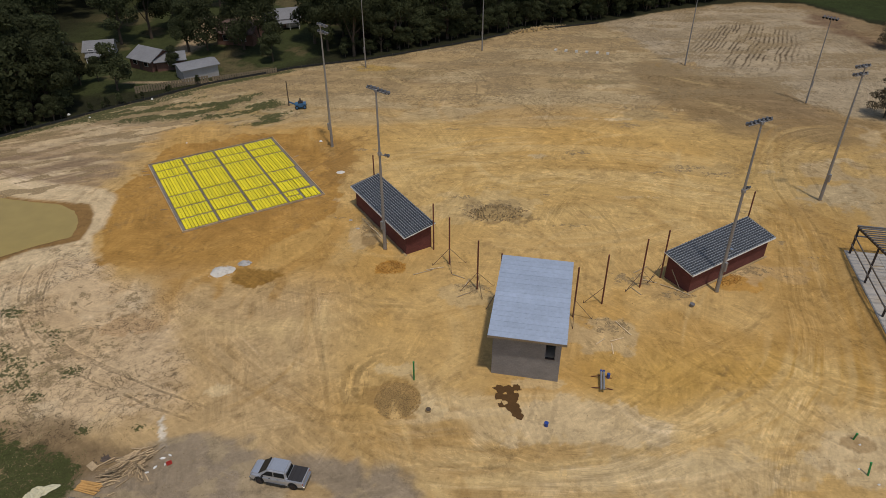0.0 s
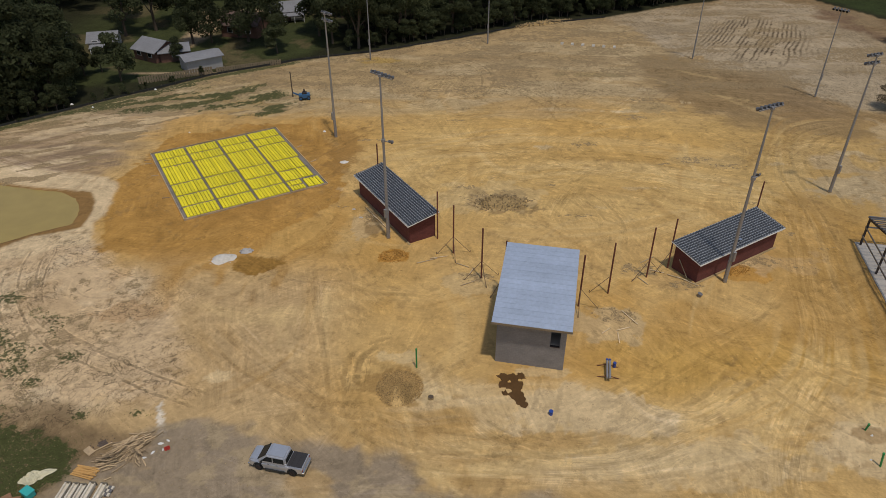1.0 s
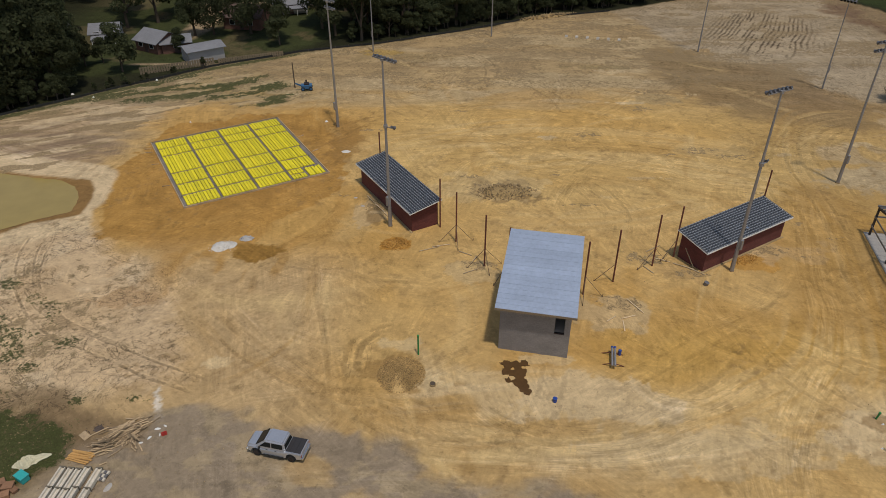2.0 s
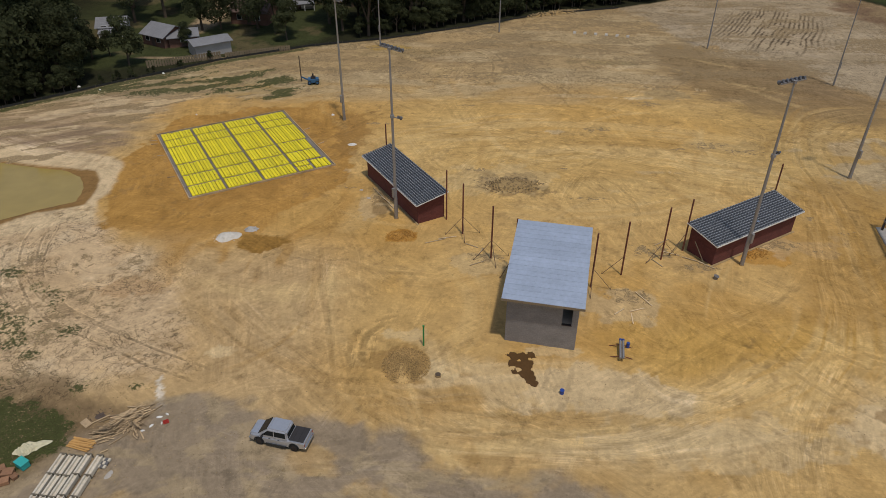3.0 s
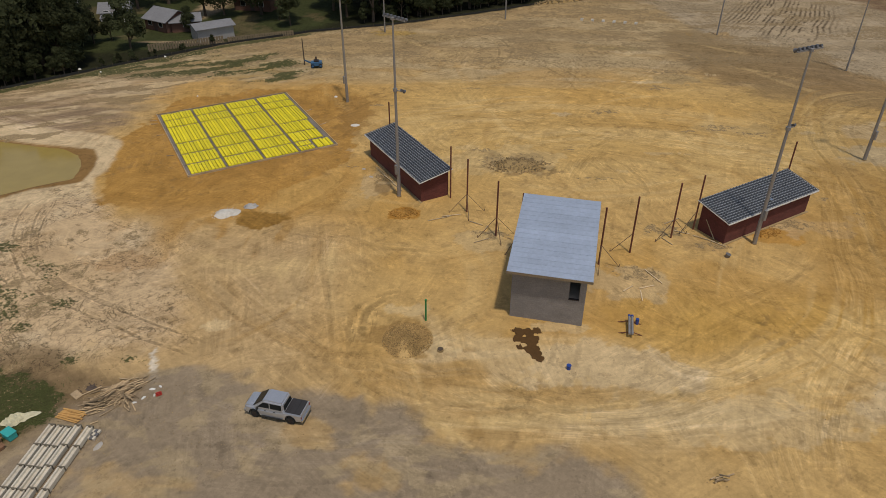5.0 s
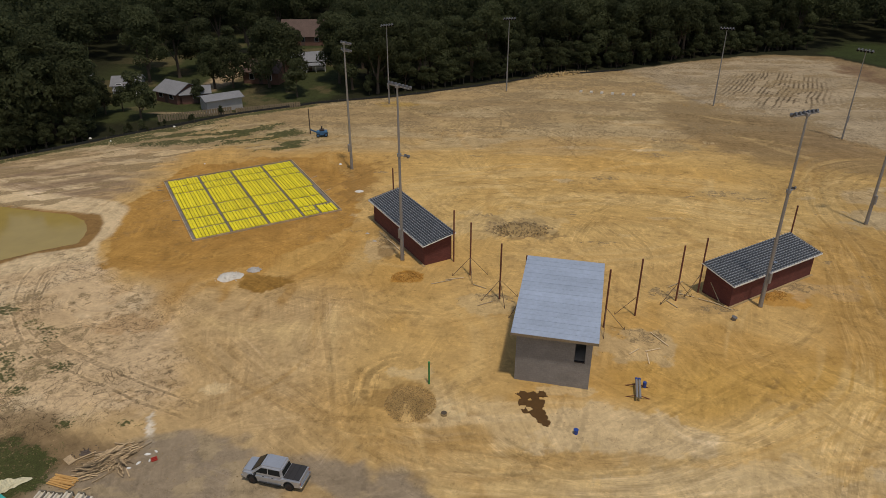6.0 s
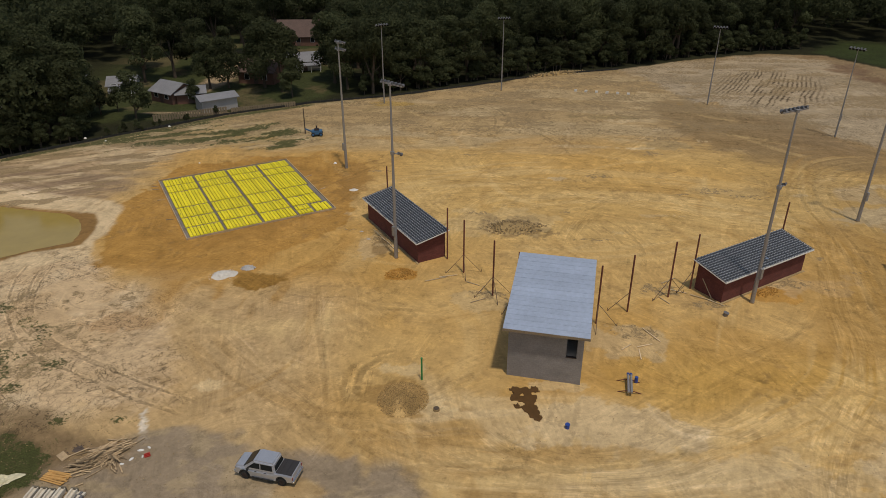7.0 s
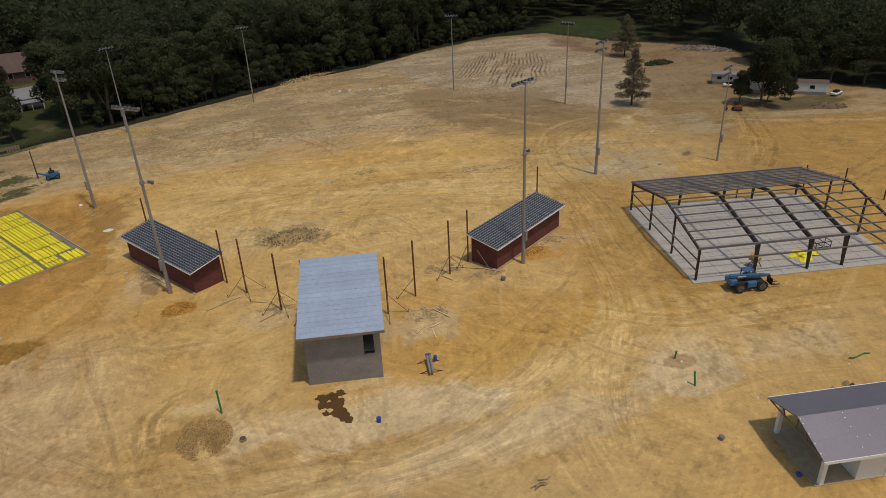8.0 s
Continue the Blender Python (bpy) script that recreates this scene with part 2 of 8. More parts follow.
M_LEAF.node_tree.links.new(tn["Principled BSDF"].outputs[0], leaf_mix.inputs[1])
M_LEAF.node_tree.links.new(soft_leaf.outputs[0], leaf_mix.inputs[2])
M_LEAF.node_tree.links.new(leaf_mix.outputs[0], tn["Material Output"].inputs["Surface"])
M_BARK = mat("bark", (0.09, 0.065, 0.045), 0.95, fine=5, bump=0.02)
M_GRASS = mat("grass_blades", (0.075, 0.098, 0.028), 0.85, island=0.4, spec=0.2)
M_STEEL = mat("galvanised_steel", (0.30, 0.29, 0.29), 0.55, 0.5, var=0.12, coarse=0.3)
M_ROOFMETAL = mat("pale_roof_metal", (0.385, 0.445, 0.55), 0.45, 0.3, var=0.12, fine=3.0, coarse=0.5, per_object=0.05)
M_PAVROOF = mat("mauve_grey_roof_metal", (0.215, 0.195, 0.220), 0.48, 0.6, var=0.1, coarse=0.2)
M_WHITE = mat("white_trim", (0.72, 0.71, 0.68), 0.55, var=0.08)
M_CMU = courses("grey_block", (0.222, 0.203, 0.193), (0.90, 0.89, 0.88), 0.4, 0.2, var=0.05)
M_REDBLOCK = courses("dark_red_block", (0.125, 0.036, 0.030), (0.85, 0.82, 0.82), 0.4, 0.2, var=0.12)
M_DECK = mat("dark_roof_felt", (0.045, 0.052, 0.064), 0.7, var=0.3, fine=2, coarse=0.4)
M_BATTEN = mat("zinc_batten", (0.39, 0.40, 0.42), 0.55, 0.5, var=0.12)
M_RUST = mat("red_oxide_steel", (0.15, 0.052, 0.034), 0.75, 0.2, var=0.3)
M_LAMP = mat("grey_lamp_housing", (0.13, 0.13, 0.14), 0.5, 0.3, var=0.15)
M_DARKSTEEL = mat("primer_steel", (0.040, 0.030, 0.028), 0.6, 0.3, var=0.3)
M_GREYPURLIN = mat("grey_purlin", (0.20, 0.19, 0.19), 0.55, 0.5, var=0.15)
M_CONCRETE = mat("pale_concrete", (0.40, 0.365, 0.325), 0.85, var=0.16, coarse=0.35, dirt=((0.34, 0.275, 0.20), 0.7))
M_CONCPIPE = mat("cream_concrete", (0.60, 0.54, 0.44), 0.85, var=0.2, per_object=0.08, dirt=((0.33, 0.26, 0.18), 0.5))
M_LUMBER = mat("weathered_lumber", (0.30, 0.215, 0.125), 0.85, var=0.3, per_object=0.5, island=0.35)
M_NEWLUMBER = mat("orange_lumber", (0.45, 0.25, 0.08), 0.8, var=0.2, island=0.25)
M_YELLOW = mat("yellow_membrane", (0.70, 0.585, 0.014), 0.55, var=0.12, fine=3, coarse=0.5, per_object=0.05, island=0.16)
M_TRENCH = mat("grey_beam_trench", (0.19, 0.165, 0.145), 0.9, var=0.25, fine=4)
M_REBAR = mat("dark_rebar", (0.17, 0.13, 0.03), 0.8, 0.2, var=0.3)
M_DARKHOLE = mat("dark_interior", (0.05, 0.045, 0.04), 0.9)
M_PAINT = mat("silver_car_paint", (0.53, 0.54, 0.575), 0.30, 0.6, var=0.05, coarse=1.5)
M_GLASS = mat("dark_car_glass", (0.02, 0.022, 0.022), 0.15, 0.0, var=0.05, spec=0.06)
M_BLACK = mat("black_rubber", (0.018, 0.018, 0.018), 0.8, var=0.2)
M_COVER = mat("black_bed_cover", (0.028, 0.025, 0.026), 0.65, var=0.15)
M_CHROME = mat("bright_metal", (0.6, 0.6, 0.6), 0.25, 0.9, var=0.05)
M_REDLENS = mat("red_lens", (0.30, 0.02, 0.02), 0.3)
M_BLUE = mat("blue_machine_paint", (0.040, 0.125, 0.25), 0.45, 0.1, var=0.15)
M_ORANGE = mat("orange_machine_paint", (0.20, 0.06, 0.03), 0.5, 0.1, var=0.2)
M_GREEN = mat("green_plastic_pipe", (0.02, 0.22, 0.06), 0.5, var=0.1)
M_BLUEPL = mat("blue_plastic", (0.02, 0.06, 0.28), 0.45, var=0.1)
M_TEAL = mat("teal_plastic", (0.03, 0.36, 0.34), 0.5, var=0.1)
M_TARP = mat("cream_tarp", (0.58, 0.53, 0.36), 0.7, var=0.15)
M_CARD = mat("brown_cardboard", (0.27, 0.14, 0.075), 0.85, var=0.2, per_object=0.2)
M_RED = mat("red_plastic", (0.38, 0.03, 0.02), 0.5)
M_PEBBLE = mat("ochre_gravel", (0.37, 0.24, 0.095), 0.95, var=0.3, island=0.4)
M_RUBBLE = mat("brown_rubble", (0.27, 0.19, 0.095), 0.95, var=0.3, island=0.35)
M_WHITESAND = mat("white_powder", (0.58, 0.54, 0.48), 0.9, var=0.15, fine=4, bump=0.05)
M_WET = mat("wet_brown_mud", (0.098, 0.050, 0.017), 0.35, var=0.2, fine=3)
M_WATER = mat("muddy_water", (0.34, 0.245, 0.070), 0.10, var=0.10, fine=0.4, coarse=0.05)
M_SILT = mat("black_silt_cloth", (0.020, 0.020, 0.018), 0.8, var=0.3)
M_HOUSEROOF = mat("grey_shingles", (0.19, 0.19, 0.20), 0.85, var=0.15, fine=3)
M_BROWNROOF = mat("brown_shingles", (0.105, 0.068, 0.055), 0.9, var=0.2, fine=3)
M_SIDING = mat("grey_siding", (0.36, 0.34, 0.32), 0.8, var=0.1)
M_BRICKWALL = mat("red_brown_wall", (0.17, 0.085, 0.06), 0.9, var=0.2)
M_WHITEWALL = mat("white_siding", (0.62, 0.61, 0.58), 0.7, var=0.08)
M_PALEWOOD = mat("pale_wood_fence", (0.18, 0.135, 0.085), 0.9, var=0.25, island=0.2)


# ---------------------------------------------------------------- mesh helpers
def mesh_of(name, bm, material, smooth=False):
    me = bpy.data.meshes.new(name)
    bm.normal_update()
    bm.to_mesh(me)
    bm.free()
    me.materials.append(material)
    if smooth:
        me.polygons.foreach_set("use_smooth", [True] * len(me.polygons))
    return me


def part(name, bm, material, parent, label="", smooth=False):
    ob = new(name, mesh_of(name, bm, material, smooth))
    ob.parent = parent
    return tagged(ob, label)


def piece(name, me, parent, m):
    """A part that shares a mesh with its like."""
    ob = new(name, me)
    ob.parent = parent
    ob.matrix_basis = m
    return ob


def thing(name, m, label, category, group="", metres=False):
    """An Empty for a thing at the plan's pose m; metres: its parts are drawn in metres."""
    base = new(name)
    base.matrix_basis = SITE @ m @ (SITE.inverted() if metres else Matrix())
    return tagged(base, label, category, group)


def single(name, bm, material, m, label, category, group="", kind="", smooth=False):
    ob = new(name, mesh_of(name, bm, material, smooth))
    ob.matrix_basis = SITE @ m
    return tagged(ob, label, category, group, kind)


def box(bm, x0, y0, z0, x1, y1, z1, m=None, bevel=0.0):
    t = Matrix.Translation(((x0 + x1) / 2, (y0 + y1) / 2, (z0 + z1) / 2)) @ Matrix.Diagonal((x1 - x0, y1 - y0, z1 - z0, 1))
    r = bmesh.ops.create_cube(bm, size=1.0, matrix=(m @ t) if m else t)
    if bevel:
        edges = list({e for v in r["verts"] for e in v.link_edges})
        bmesh.ops.bevel(bm, geom=edges, offset=bevel, segments=2, affect="EDGES", profile=0.5)
    return r["verts"]


def rod(bm, a, b, r0, r1=None, seg=8):
    """A tapered round bar from a to b."""
    a, b = Vector(a), Vector(b)
    d = b - a
    m = Matrix.Translation((a + b) / 2) @ d.to_track_quat("Z", "Y").to_matrix().to_4x4()
    bmesh.ops.create_cone(bm, cap_ends=True, segments=seg, radius1=r0, radius2=r0 if r1 is None else r1, depth=d.length, matrix=m)


def beam(bm, a, b, w, h, up=(0, 0, 1)):
    """A rectangular bar from a to b, w wide and h deep along up."""
    a, b = Vector(a), Vector(b)
    y = (b - a).normalized()
    x = y.cross(Vector(up)).normalized()
    z = x.cross(y)
    m = Matrix((x, y, z)).transposed().to_4x4()
    m.translation = (a + b) / 2
    bmesh.ops.create_cube(bm, size=1.0, matrix=m @ Matrix.Diagonal((w, (b - a).length, h, 1)))


def prism(bm, profile, x0, x1, axis="x"):
    """A solid from a closed outline of (u, v): along x the outline lies in y, z; along y in x, z; along z in x, y."""
    place = {"x": lambda s, u, v: (s, u, v), "y": lambda s, u, v: (u, s, v), "z": lambda s, u, v: (u, v, s)}[axis]
    a = [bm.verts.new(place(x0, u, v)) for u, v in profile]
    b = [bm.verts.new(place(x1, u, v)) for u, v in profile]
    n = len(profile)
    bm.faces.new(a), bm.faces.new(b[::-1])
    for i in range(n):
        bm.faces.new((a[i], b[i], b[(i + 1) % n], a[(i + 1) % n]))
    bmesh.ops.recalc_face_normals(bm, faces=bm.faces[:])


def soup(name, verts, faces, material):
    me = bpy.data.meshes.new(name)
    me.from_pydata(verts, [], faces)
    me.materials.append(material)
    me.update()
    return me


# ---------------------------------------------------------------- soil patterns
LATTICE = np.random.RandomState(7).rand(256, 256)


def vnoise(x, y):
    xi, yi = np.floor(x).astype(int), np.floor(y).astype(int)
    fx, fy = x - xi, y - yi
    fx, fy = fx * fx * (3 - 2 * fx), fy * fy * (3 - 2 * fy)
    a, b = LATTICE[xi % 256, yi % 256], LATTICE[(xi + 1) % 256, yi % 256]
    c, d = LATTICE[xi % 256, (yi + 1) % 256], LATTICE[(xi + 1) % 256, (yi + 1) % 256]
    return (a + (b - a) * fx) * (1 - fy) + (c + (d - c) * fx) * fy


def fbm(x, y, octaves=4):
    total, amp, norm = 0, 1.0, 0
    for i in range(octaves):
        total, norm = total + amp * vnoise(x * 2 ** i + 17 * i, y * 2 ** i + 31 * i), norm + amp
        amp *= 0.55
    return total / norm


def smooth(a, b, v):
    t = np.clip((v - a) / (b - a), 0, 1)
    return t * t * (3 - 2 * t)


def inside(x, y, poly, soft=1.5, ragged=2.0, freq=0.25):
    """1 inside an outline, 0 outside, with a soft and ragged rim."""
    d = np.full(x.shape, 1e9)
    odd = np.zeros(x.shape, bool)
    n = len(poly)
    for i in range(n):
        (ax, ay), (bx, by) = poly[i], poly[(i + 1) % n]
        ex, ey = bx - ax, by - ay
        t = np.clip(((x - ax) * ex + (y - ay) * ey) / (ex * ex + ey * ey), 0, 1)
        d = np.minimum(d, np.hypot(x - ax - t * ex, y - ay - t * ey))
        if ay != by:
            odd ^= ((ay > y) != (by > y)) & (x < ax + (y - ay) / (by - ay) * ex)
    d = np.where(odd, d, -d) + (fbm(x * freq, y * freq) - 0.5) * 2 * ragged + (fbm(x * freq * 4, y * freq * 4, 3) - 0.5) * ragged * 0.7
    return smooth(-soft, soft, d)

M_RIM = mat("dusty_wheel_rim", (0.13, 0.11, 0.08), 0.8, var=0.2)
M_DARKEARTH = mat("dark_brown_earth", (0.15, 0.098, 0.055), 0.97, var=0.3, fine=3, bump=0.05)
M_SPOIL = mat("grey_brown_spoil", (0.18, 0.145, 0.115), 0.95, var=0.3, island=0.4)
M_RIB = mat("dark_zinc_rib", (0.15, 0.158, 0.175), 0.6, 0.4, var=0.15)


# ---------------------------------------------------------------- ground
PALE = [(-75, 58), (-54.2, 62.1), (-51.2, 65.5), (-46.6, 67.7), (-42.6, 67.5), (-40.4, 66.3), (-36.2, 62.4), (-31.4, 60.5), (-27.9, 56.4), (-25.4, 50.0), (-22.6, 45.3), (-21.9, 42.5), (-23.6, 40.7), (-27.3, 39.7), (-33, 38.6), (-45, 37), (-75, 42)]
BROWN = [(-40.5, 66.3), (-41.2, 70.7), (-42.7, 76.5), (-43.7, 83.1), (-42.8, 88.7), (-40.1, 94.9), (-33.6, 98.4), (-26.3, 100.5), (-21.6, 98.8), (-17.0, 91.4), (-13.6, 84.9), (-13.0, 76.0), (-15.5, 71.5), (-18.9, 69.3), (-22.5, 65.4), (-25.3, 64.1), (-28.9, 61.6), (-32.3, 61.0), (-36.2, 62.6)]
GRAVEL = [(-36, 18), (-32.6, 28.8), (-27.2, 36.6), (-24.1, 38.2), (-21.1, 38.7), (-17.0, 38.3), (-10.5, 36.8), (-6.8, 35.0), (-0.9, 33.3), (1.9, 32.9), (4.0, 31.8), (7.7, 31.2), (11.0, 30.3), (13, 20)]
LAWN = [(-45, 40), (-35.2, 38.2), (-31.5, 37.6), (-28.8, 36.0), (-28.4, 33.0), (-30.5, 31.0), (-34, 27), (-45, 27)]
ORANGE_A = [(6, 96), (15.4, 110), (23.4, 104), (35.6, 95), (43.7, 88), (30, 84), (21.9, 88), (10.8, 92)]
ORANGE_B = [(13.5, 46.3), (19.0, 49.2), (25.0, 48.9), (32.6, 49.1), (40, 48.5), (40, 44.0), (29.6, 43.2), (23.1, 43.0), (19.1, 40.3), (16.7, 39.6), (14.5, 41.5)]
WEEDS = [(-90, 84), (-70, 95), (-56.8, 104.4), (-45, 106), (-33, 103), (-21, 105.5), (-25, 112), (-36, 118.5), (-48.2, 117), (-58, 110), (-72, 102), (-92, 92)]
FURROWS = [(51.9, 141), (61, 157.5), (68, 161), (76.5, 153.5), (72, 137), (66, 131), (61, 127.5), (55, 130)]
FARPALE = [(36.5, 161.8), (42, 142.8), (46.7, 128.1), (58.8, 122), (63.5, 110.7), (66.4, 104.2), (72, 100), (84, 118), (92, 140), (92, 170), (76, 177), (58, 171)]
# the cleared land's rim; beyond it woods and lawns
RIM = [(-140, 40), (-92, 80), (-70.3, 97), (-58.1, 108), (-43.4, 121), (-28.5, 130), (-13.7, 135.5), (1, 143.5), (17.3, 153.5), (35.9, 160), (57, 172),
       (74.7, 178.5), (90, 177), (98, 160), (110, 147), (117, 132), (108, 113), (115.5, 96), (124, 86), (150, 72), (150, -60), (-140, -60)]


def steps(stops):
    out = [stops[0][0]]
    for (a, s), (b, _) in zip(stops, stops[1:]):
        n = max(1, round((b - a) / s))
        out += list(np.linspace(a, b, n + 1)[1:])
    return np.array(out)


def spline(pts, n=10):
    p = [np.array(q, float) for q in pts]
    p = [2 * p[0] - p[1]] + p + [2 * p[-1] - p[-2]]
    out = []
    for a, b, c, d in zip(p, p[1:], p[2:], p[3:]):
        for k in range(n):
            t = k / n
            out.append(0.5 * (2 * b + (c - a) * t + (2 * a - 5 * b + 4 * c - d) * t * t + (3 * b - a - 3 * c + d) * t ** 3))
    return out + [p[-2]]


def build_ground():
    gx = steps([(-2500, 400), (-500, 80), (-180, 12), (-75, 0.7), (-48, 0.21), (48, 0.3), (80, 0.5), (90, 1.0), (130, 12), (220, 80), (500, 400), (2500, 1)])
    gy = steps([(-900, 200), (-100, 20), (0, 4), (18, 0.5), (26, 0.21), (62, 0.32), (105, 0.6), (128, 0.4), (170, 0.7), (185, 6), (300, 60), (600, 300), (2700, 1)])
    x, y = np.meshgrid(gx, gy)
    nx, ny = len(gx), len(gy)
    x, y = x.ravel(), y.ravel()
    c = np.empty((x.size, 3))
    c[:] = (0.47, 0.300, 0.108)
    sink, weed, stain = np.zeros(x.size), np.zeros(x.size), np.zeros(x.size)

    def lay(mask, colour):
        c[:] += (np.array(colour) - c) * np.clip(mask, 0, 1)[:, None]

    PALETAN, DARK, TAN, SAND = (0.53, 0.385, 0.185), (0.29, 0.175, 0.062), (0.46, 0.310, 0.125), (0.53, 0.42, 0.265)
    mid, small = fbm(x * 0.16 + 40, y * 0.16), fbm(x * 0.7, y * 0.7 + 9)
    # broad stains
    wx, wy = x + 6 * (fbm(x * 0.09, y * 0.09) - 0.5), y + 6 * (fbm(x * 0.09 + 33, y * 0.09) - 0.5)
    lay(smooth(0.48, 0.58, fbm(wx * 0.06, wy * 0.06, 6)) * 0.5, PALETAN)
    lay(smooth(0.50, 0.64, fbm(wx * 0.085 + 90, wy * 0.085 + 50)) * 0.3, (0.43, 0.265, 0.082))
    lay(smooth(0.53, 0.60, fbm(wx * 0.22 + 9, wy * 0.22 + 5, 6)) * 0.12, (0.38, 0.24, 0.09))
    lay(smooth(66, 78, y) * smooth(112, 100, y) * smooth(-14, -4, x) * 0.5, (0.53, 0.385, 0.170))
    lay(inside(x, y, ORANGE_A, 7, 5) * 0.4, (0.46, 0.27, 0.075))
    lay(inside(x, y, ORANGE_B, 4, 3) * 0.6, (0.46, 0.285, 0.072))
    lay(smooth(36, 44, x) * smooth(90, 60, y) * smooth(36, 48, y) * 0.5, (0.45, 0.28, 0.085))
    # far field: duller, stonier
    lay(smooth(98, 116, y + 8 * (mid - 0.5)) * 0.85, (0.365, 0.280, 0.165))
    lay(smooth(98, 108, y) * smooth(0.48, 0.60, fbm(x * 0.06, y * 0.22)) * 0.6, (0.42, 0.34, 0.215))
    lay(smooth(108, 118, y) * smooth(0.52, 0.62, fbm(x * 0.09 + 50, y * 0.26)) * 0.6, (0.265, 0.195, 0.11))
    lay(inside(x, y, [(36, 128), (40.4, 134), (46.4, 127.5), (57.8, 120.5), (62.5, 109), (65.6, 102.5), (62.2, 94), (53.0, 96.8), (44.9, 98.6), (39.7, 106.9), (35.3, 115.9)], 2.5, 3) * 0.8, (0.225, 0.160, 0.085))
    farp = inside(x, y, FARPALE, 1.8, 3)
    lay(farp * 0.9, (0.305, 0.250, 0.175))
    lay(farp * smooth(0.48, 0.58, fbm(x * 0.08 + 7, y * 0.2 + 4)) * 0.6, (0.40, 0.335, 0.245))
    lay(inside(x, y, [(84, 160), (92, 176), (99, 158), (112, 145), (122, 128), (104, 128), (90, 142)], 2, 3) * 0.85, (0.155, 0.098, 0.062))
    # far right: browner soil, laid extra dark to stand in for shade there
    lay(smooth(62, 78, x + 10 * (mid - 0.5)) * smooth(60, 74, y) * (1 - farp) * 0.85, (0.245, 0.168, 0.085))
    lay(smooth(62, 76, x) * smooth(60, 74, y) * (1 - farp) * smooth(0.5, 0.6, fbm(x * 0.12, y * 0.25, 5)) * 0.75, (0.36, 0.285, 0.18))
    lay(smooth(44, 62, x) * smooth(92, 106, y) * (1 - farp) * 0.65, (0.200, 0.145, 0.088))
    # pale ground on the pond's side
    pale = inside(x, y, PALE, 3.2, 3.0)
    lay(pale * 0.95, (0.525, 0.405, 0.268))
    lay(pale * smooth(0.5, 0.62, fbm(wx * 0.13 + 3, wy * 0.13)) * 0.6, (0.58, 0.475, 0.335))
    lay(pale * smooth(0.53, 0.66, fbm(wx * 0.2 + 60, wy * 0.2)) * 0.45, (0.42, 0.305, 0.18))
    crack = np.abs(fbm(wx * 0.33 + 11, wy * 0.33, 5) - 0.5)
    lay(pale * smooth(0.022, 0.006, crack) * smooth(0.42, 0.55, fbm(x * 0.12 + 5, y * 0.12)) * 0.7, (0.24, 0.165, 0.09))
    lay(smooth(-40, -55, x) * smooth(77, 85, y) * 0.85, (0.37, 0.29, 0.20))
    lay(smooth(-40, -50, x) * smooth(82, 88, y) * smooth(0.5, 0.6, fbm(x * 0.08, y * 0.5)) * 0.7, (0.25, 0.20, 0.14))
    scrape = inside(x, y, [(-70.0, 94.0), (-58.1, 95.4), (-48.8, 92.5), (-44.9, 87.6), (-46.5, 82.5), (-52.6, 82.6), (-62.5, 85.2), (-64.8, 85.2)], 1.5, 2.5)
    lay(scrape * (0.35 + 0.6 * smooth(0.42, 0.58, fbm((x * 0.9 + y * 0.44) * 0.10, (y * 0.9 - x * 0.44) * 0.9, 5))), (0.225, 0.165, 0.112))
    # fill round the foundation
    pad = inside(x, y, BROWN, 0.25, 2.0)
    lay(pad * 0.95, (0.375, 0.215, 0.062))
    lay(pad * smooth(0.5, 0.62, fbm(wx * 0.3, wy * 0.3 + 20)) * 0.4, (0.27, 0.150, 0.042))
    lay(pad * smooth(0.54, 0.66, fbm(wx * 0.25 + 44, wy * 0.25)) * 0.5, (0.42, 0.25, 0.078))
    lay(inside(x, y, [(-66, 87), (-53.1, 83.7), (-45.4, 81.8), (-43.1, 78.9), (-42.2, 75.0), (-42.0, 70.6), (-40.8, 66.4), (-43.4, 65.6), (-53, 60), (-66, 58)], 0.4, 1.1) * 0.95, (0.56, 0.45, 0.30))
    lay(smooth(-6, -16, x) * smooth(66, 56, y) * (1 - pale) * 0.85, (0.445, 0.328, 0.188))
    apron = inside(x, y, [(-34, 60), (-27, 54), (-19, 57), (-13, 68), (-11, 84), (-15, 98), (-22, 104), (-28, 92), (-24, 70)], 3.5, 4)
    lay(apron * (1 - pad) * smooth(0.40, 0.60, fbm(wx * 0.35 + 7, wy * 0.12)) * 0.75, (0.36, 0.205, 0.06))
    lay(smooth(46, 34, y + 6 * (mid - 0.5)) * smooth(30, 8, x) * (1 - pale) * 0.55, (0.40, 0.295, 0.16))
    lay(inside(x, y, [(-45, 26), (-34, 18), (-24, 33), (-25, 37.0), (-29, 38.6), (-34, 39)], 0.8, 1.6) * 0.85, (0.165, 0.128, 0.082))
    lay(smooth(74, 82, x + 8 * (mid - 0.5)) * smooth(88, 81, y + 6 * (mid - 0.5)) * 0.75, (0.40, 0.245, 0.082))
    # dark grass under the oaks, tree shade included in its colour
    lay(smooth(1.3, 0.8, np.hypot((x - 97) / 10, (y - 93) / 4.0) + (small - 0.5) * 0.8) * 0.75, (0.075, 0.070, 0.035))
    lay(smooth(2.2, 0.9, np.abs(y - (89.6 - 0.28 * (x - 90))) + 1.5 * (small - 0.5)) * smooth(84, 92, x) * 0.8, (0.40, 0.32, 0.20))
    # flow layers: across, along, weight
    flows = {}
    dx, dy = x - 7.5, y - 50
    r, a = np.hypot(dx, dy), np.arctan2(dy, dx)
    warp = 2.0 * (fbm(x * 0.10 + 3, y * 0.10) - 0.5)
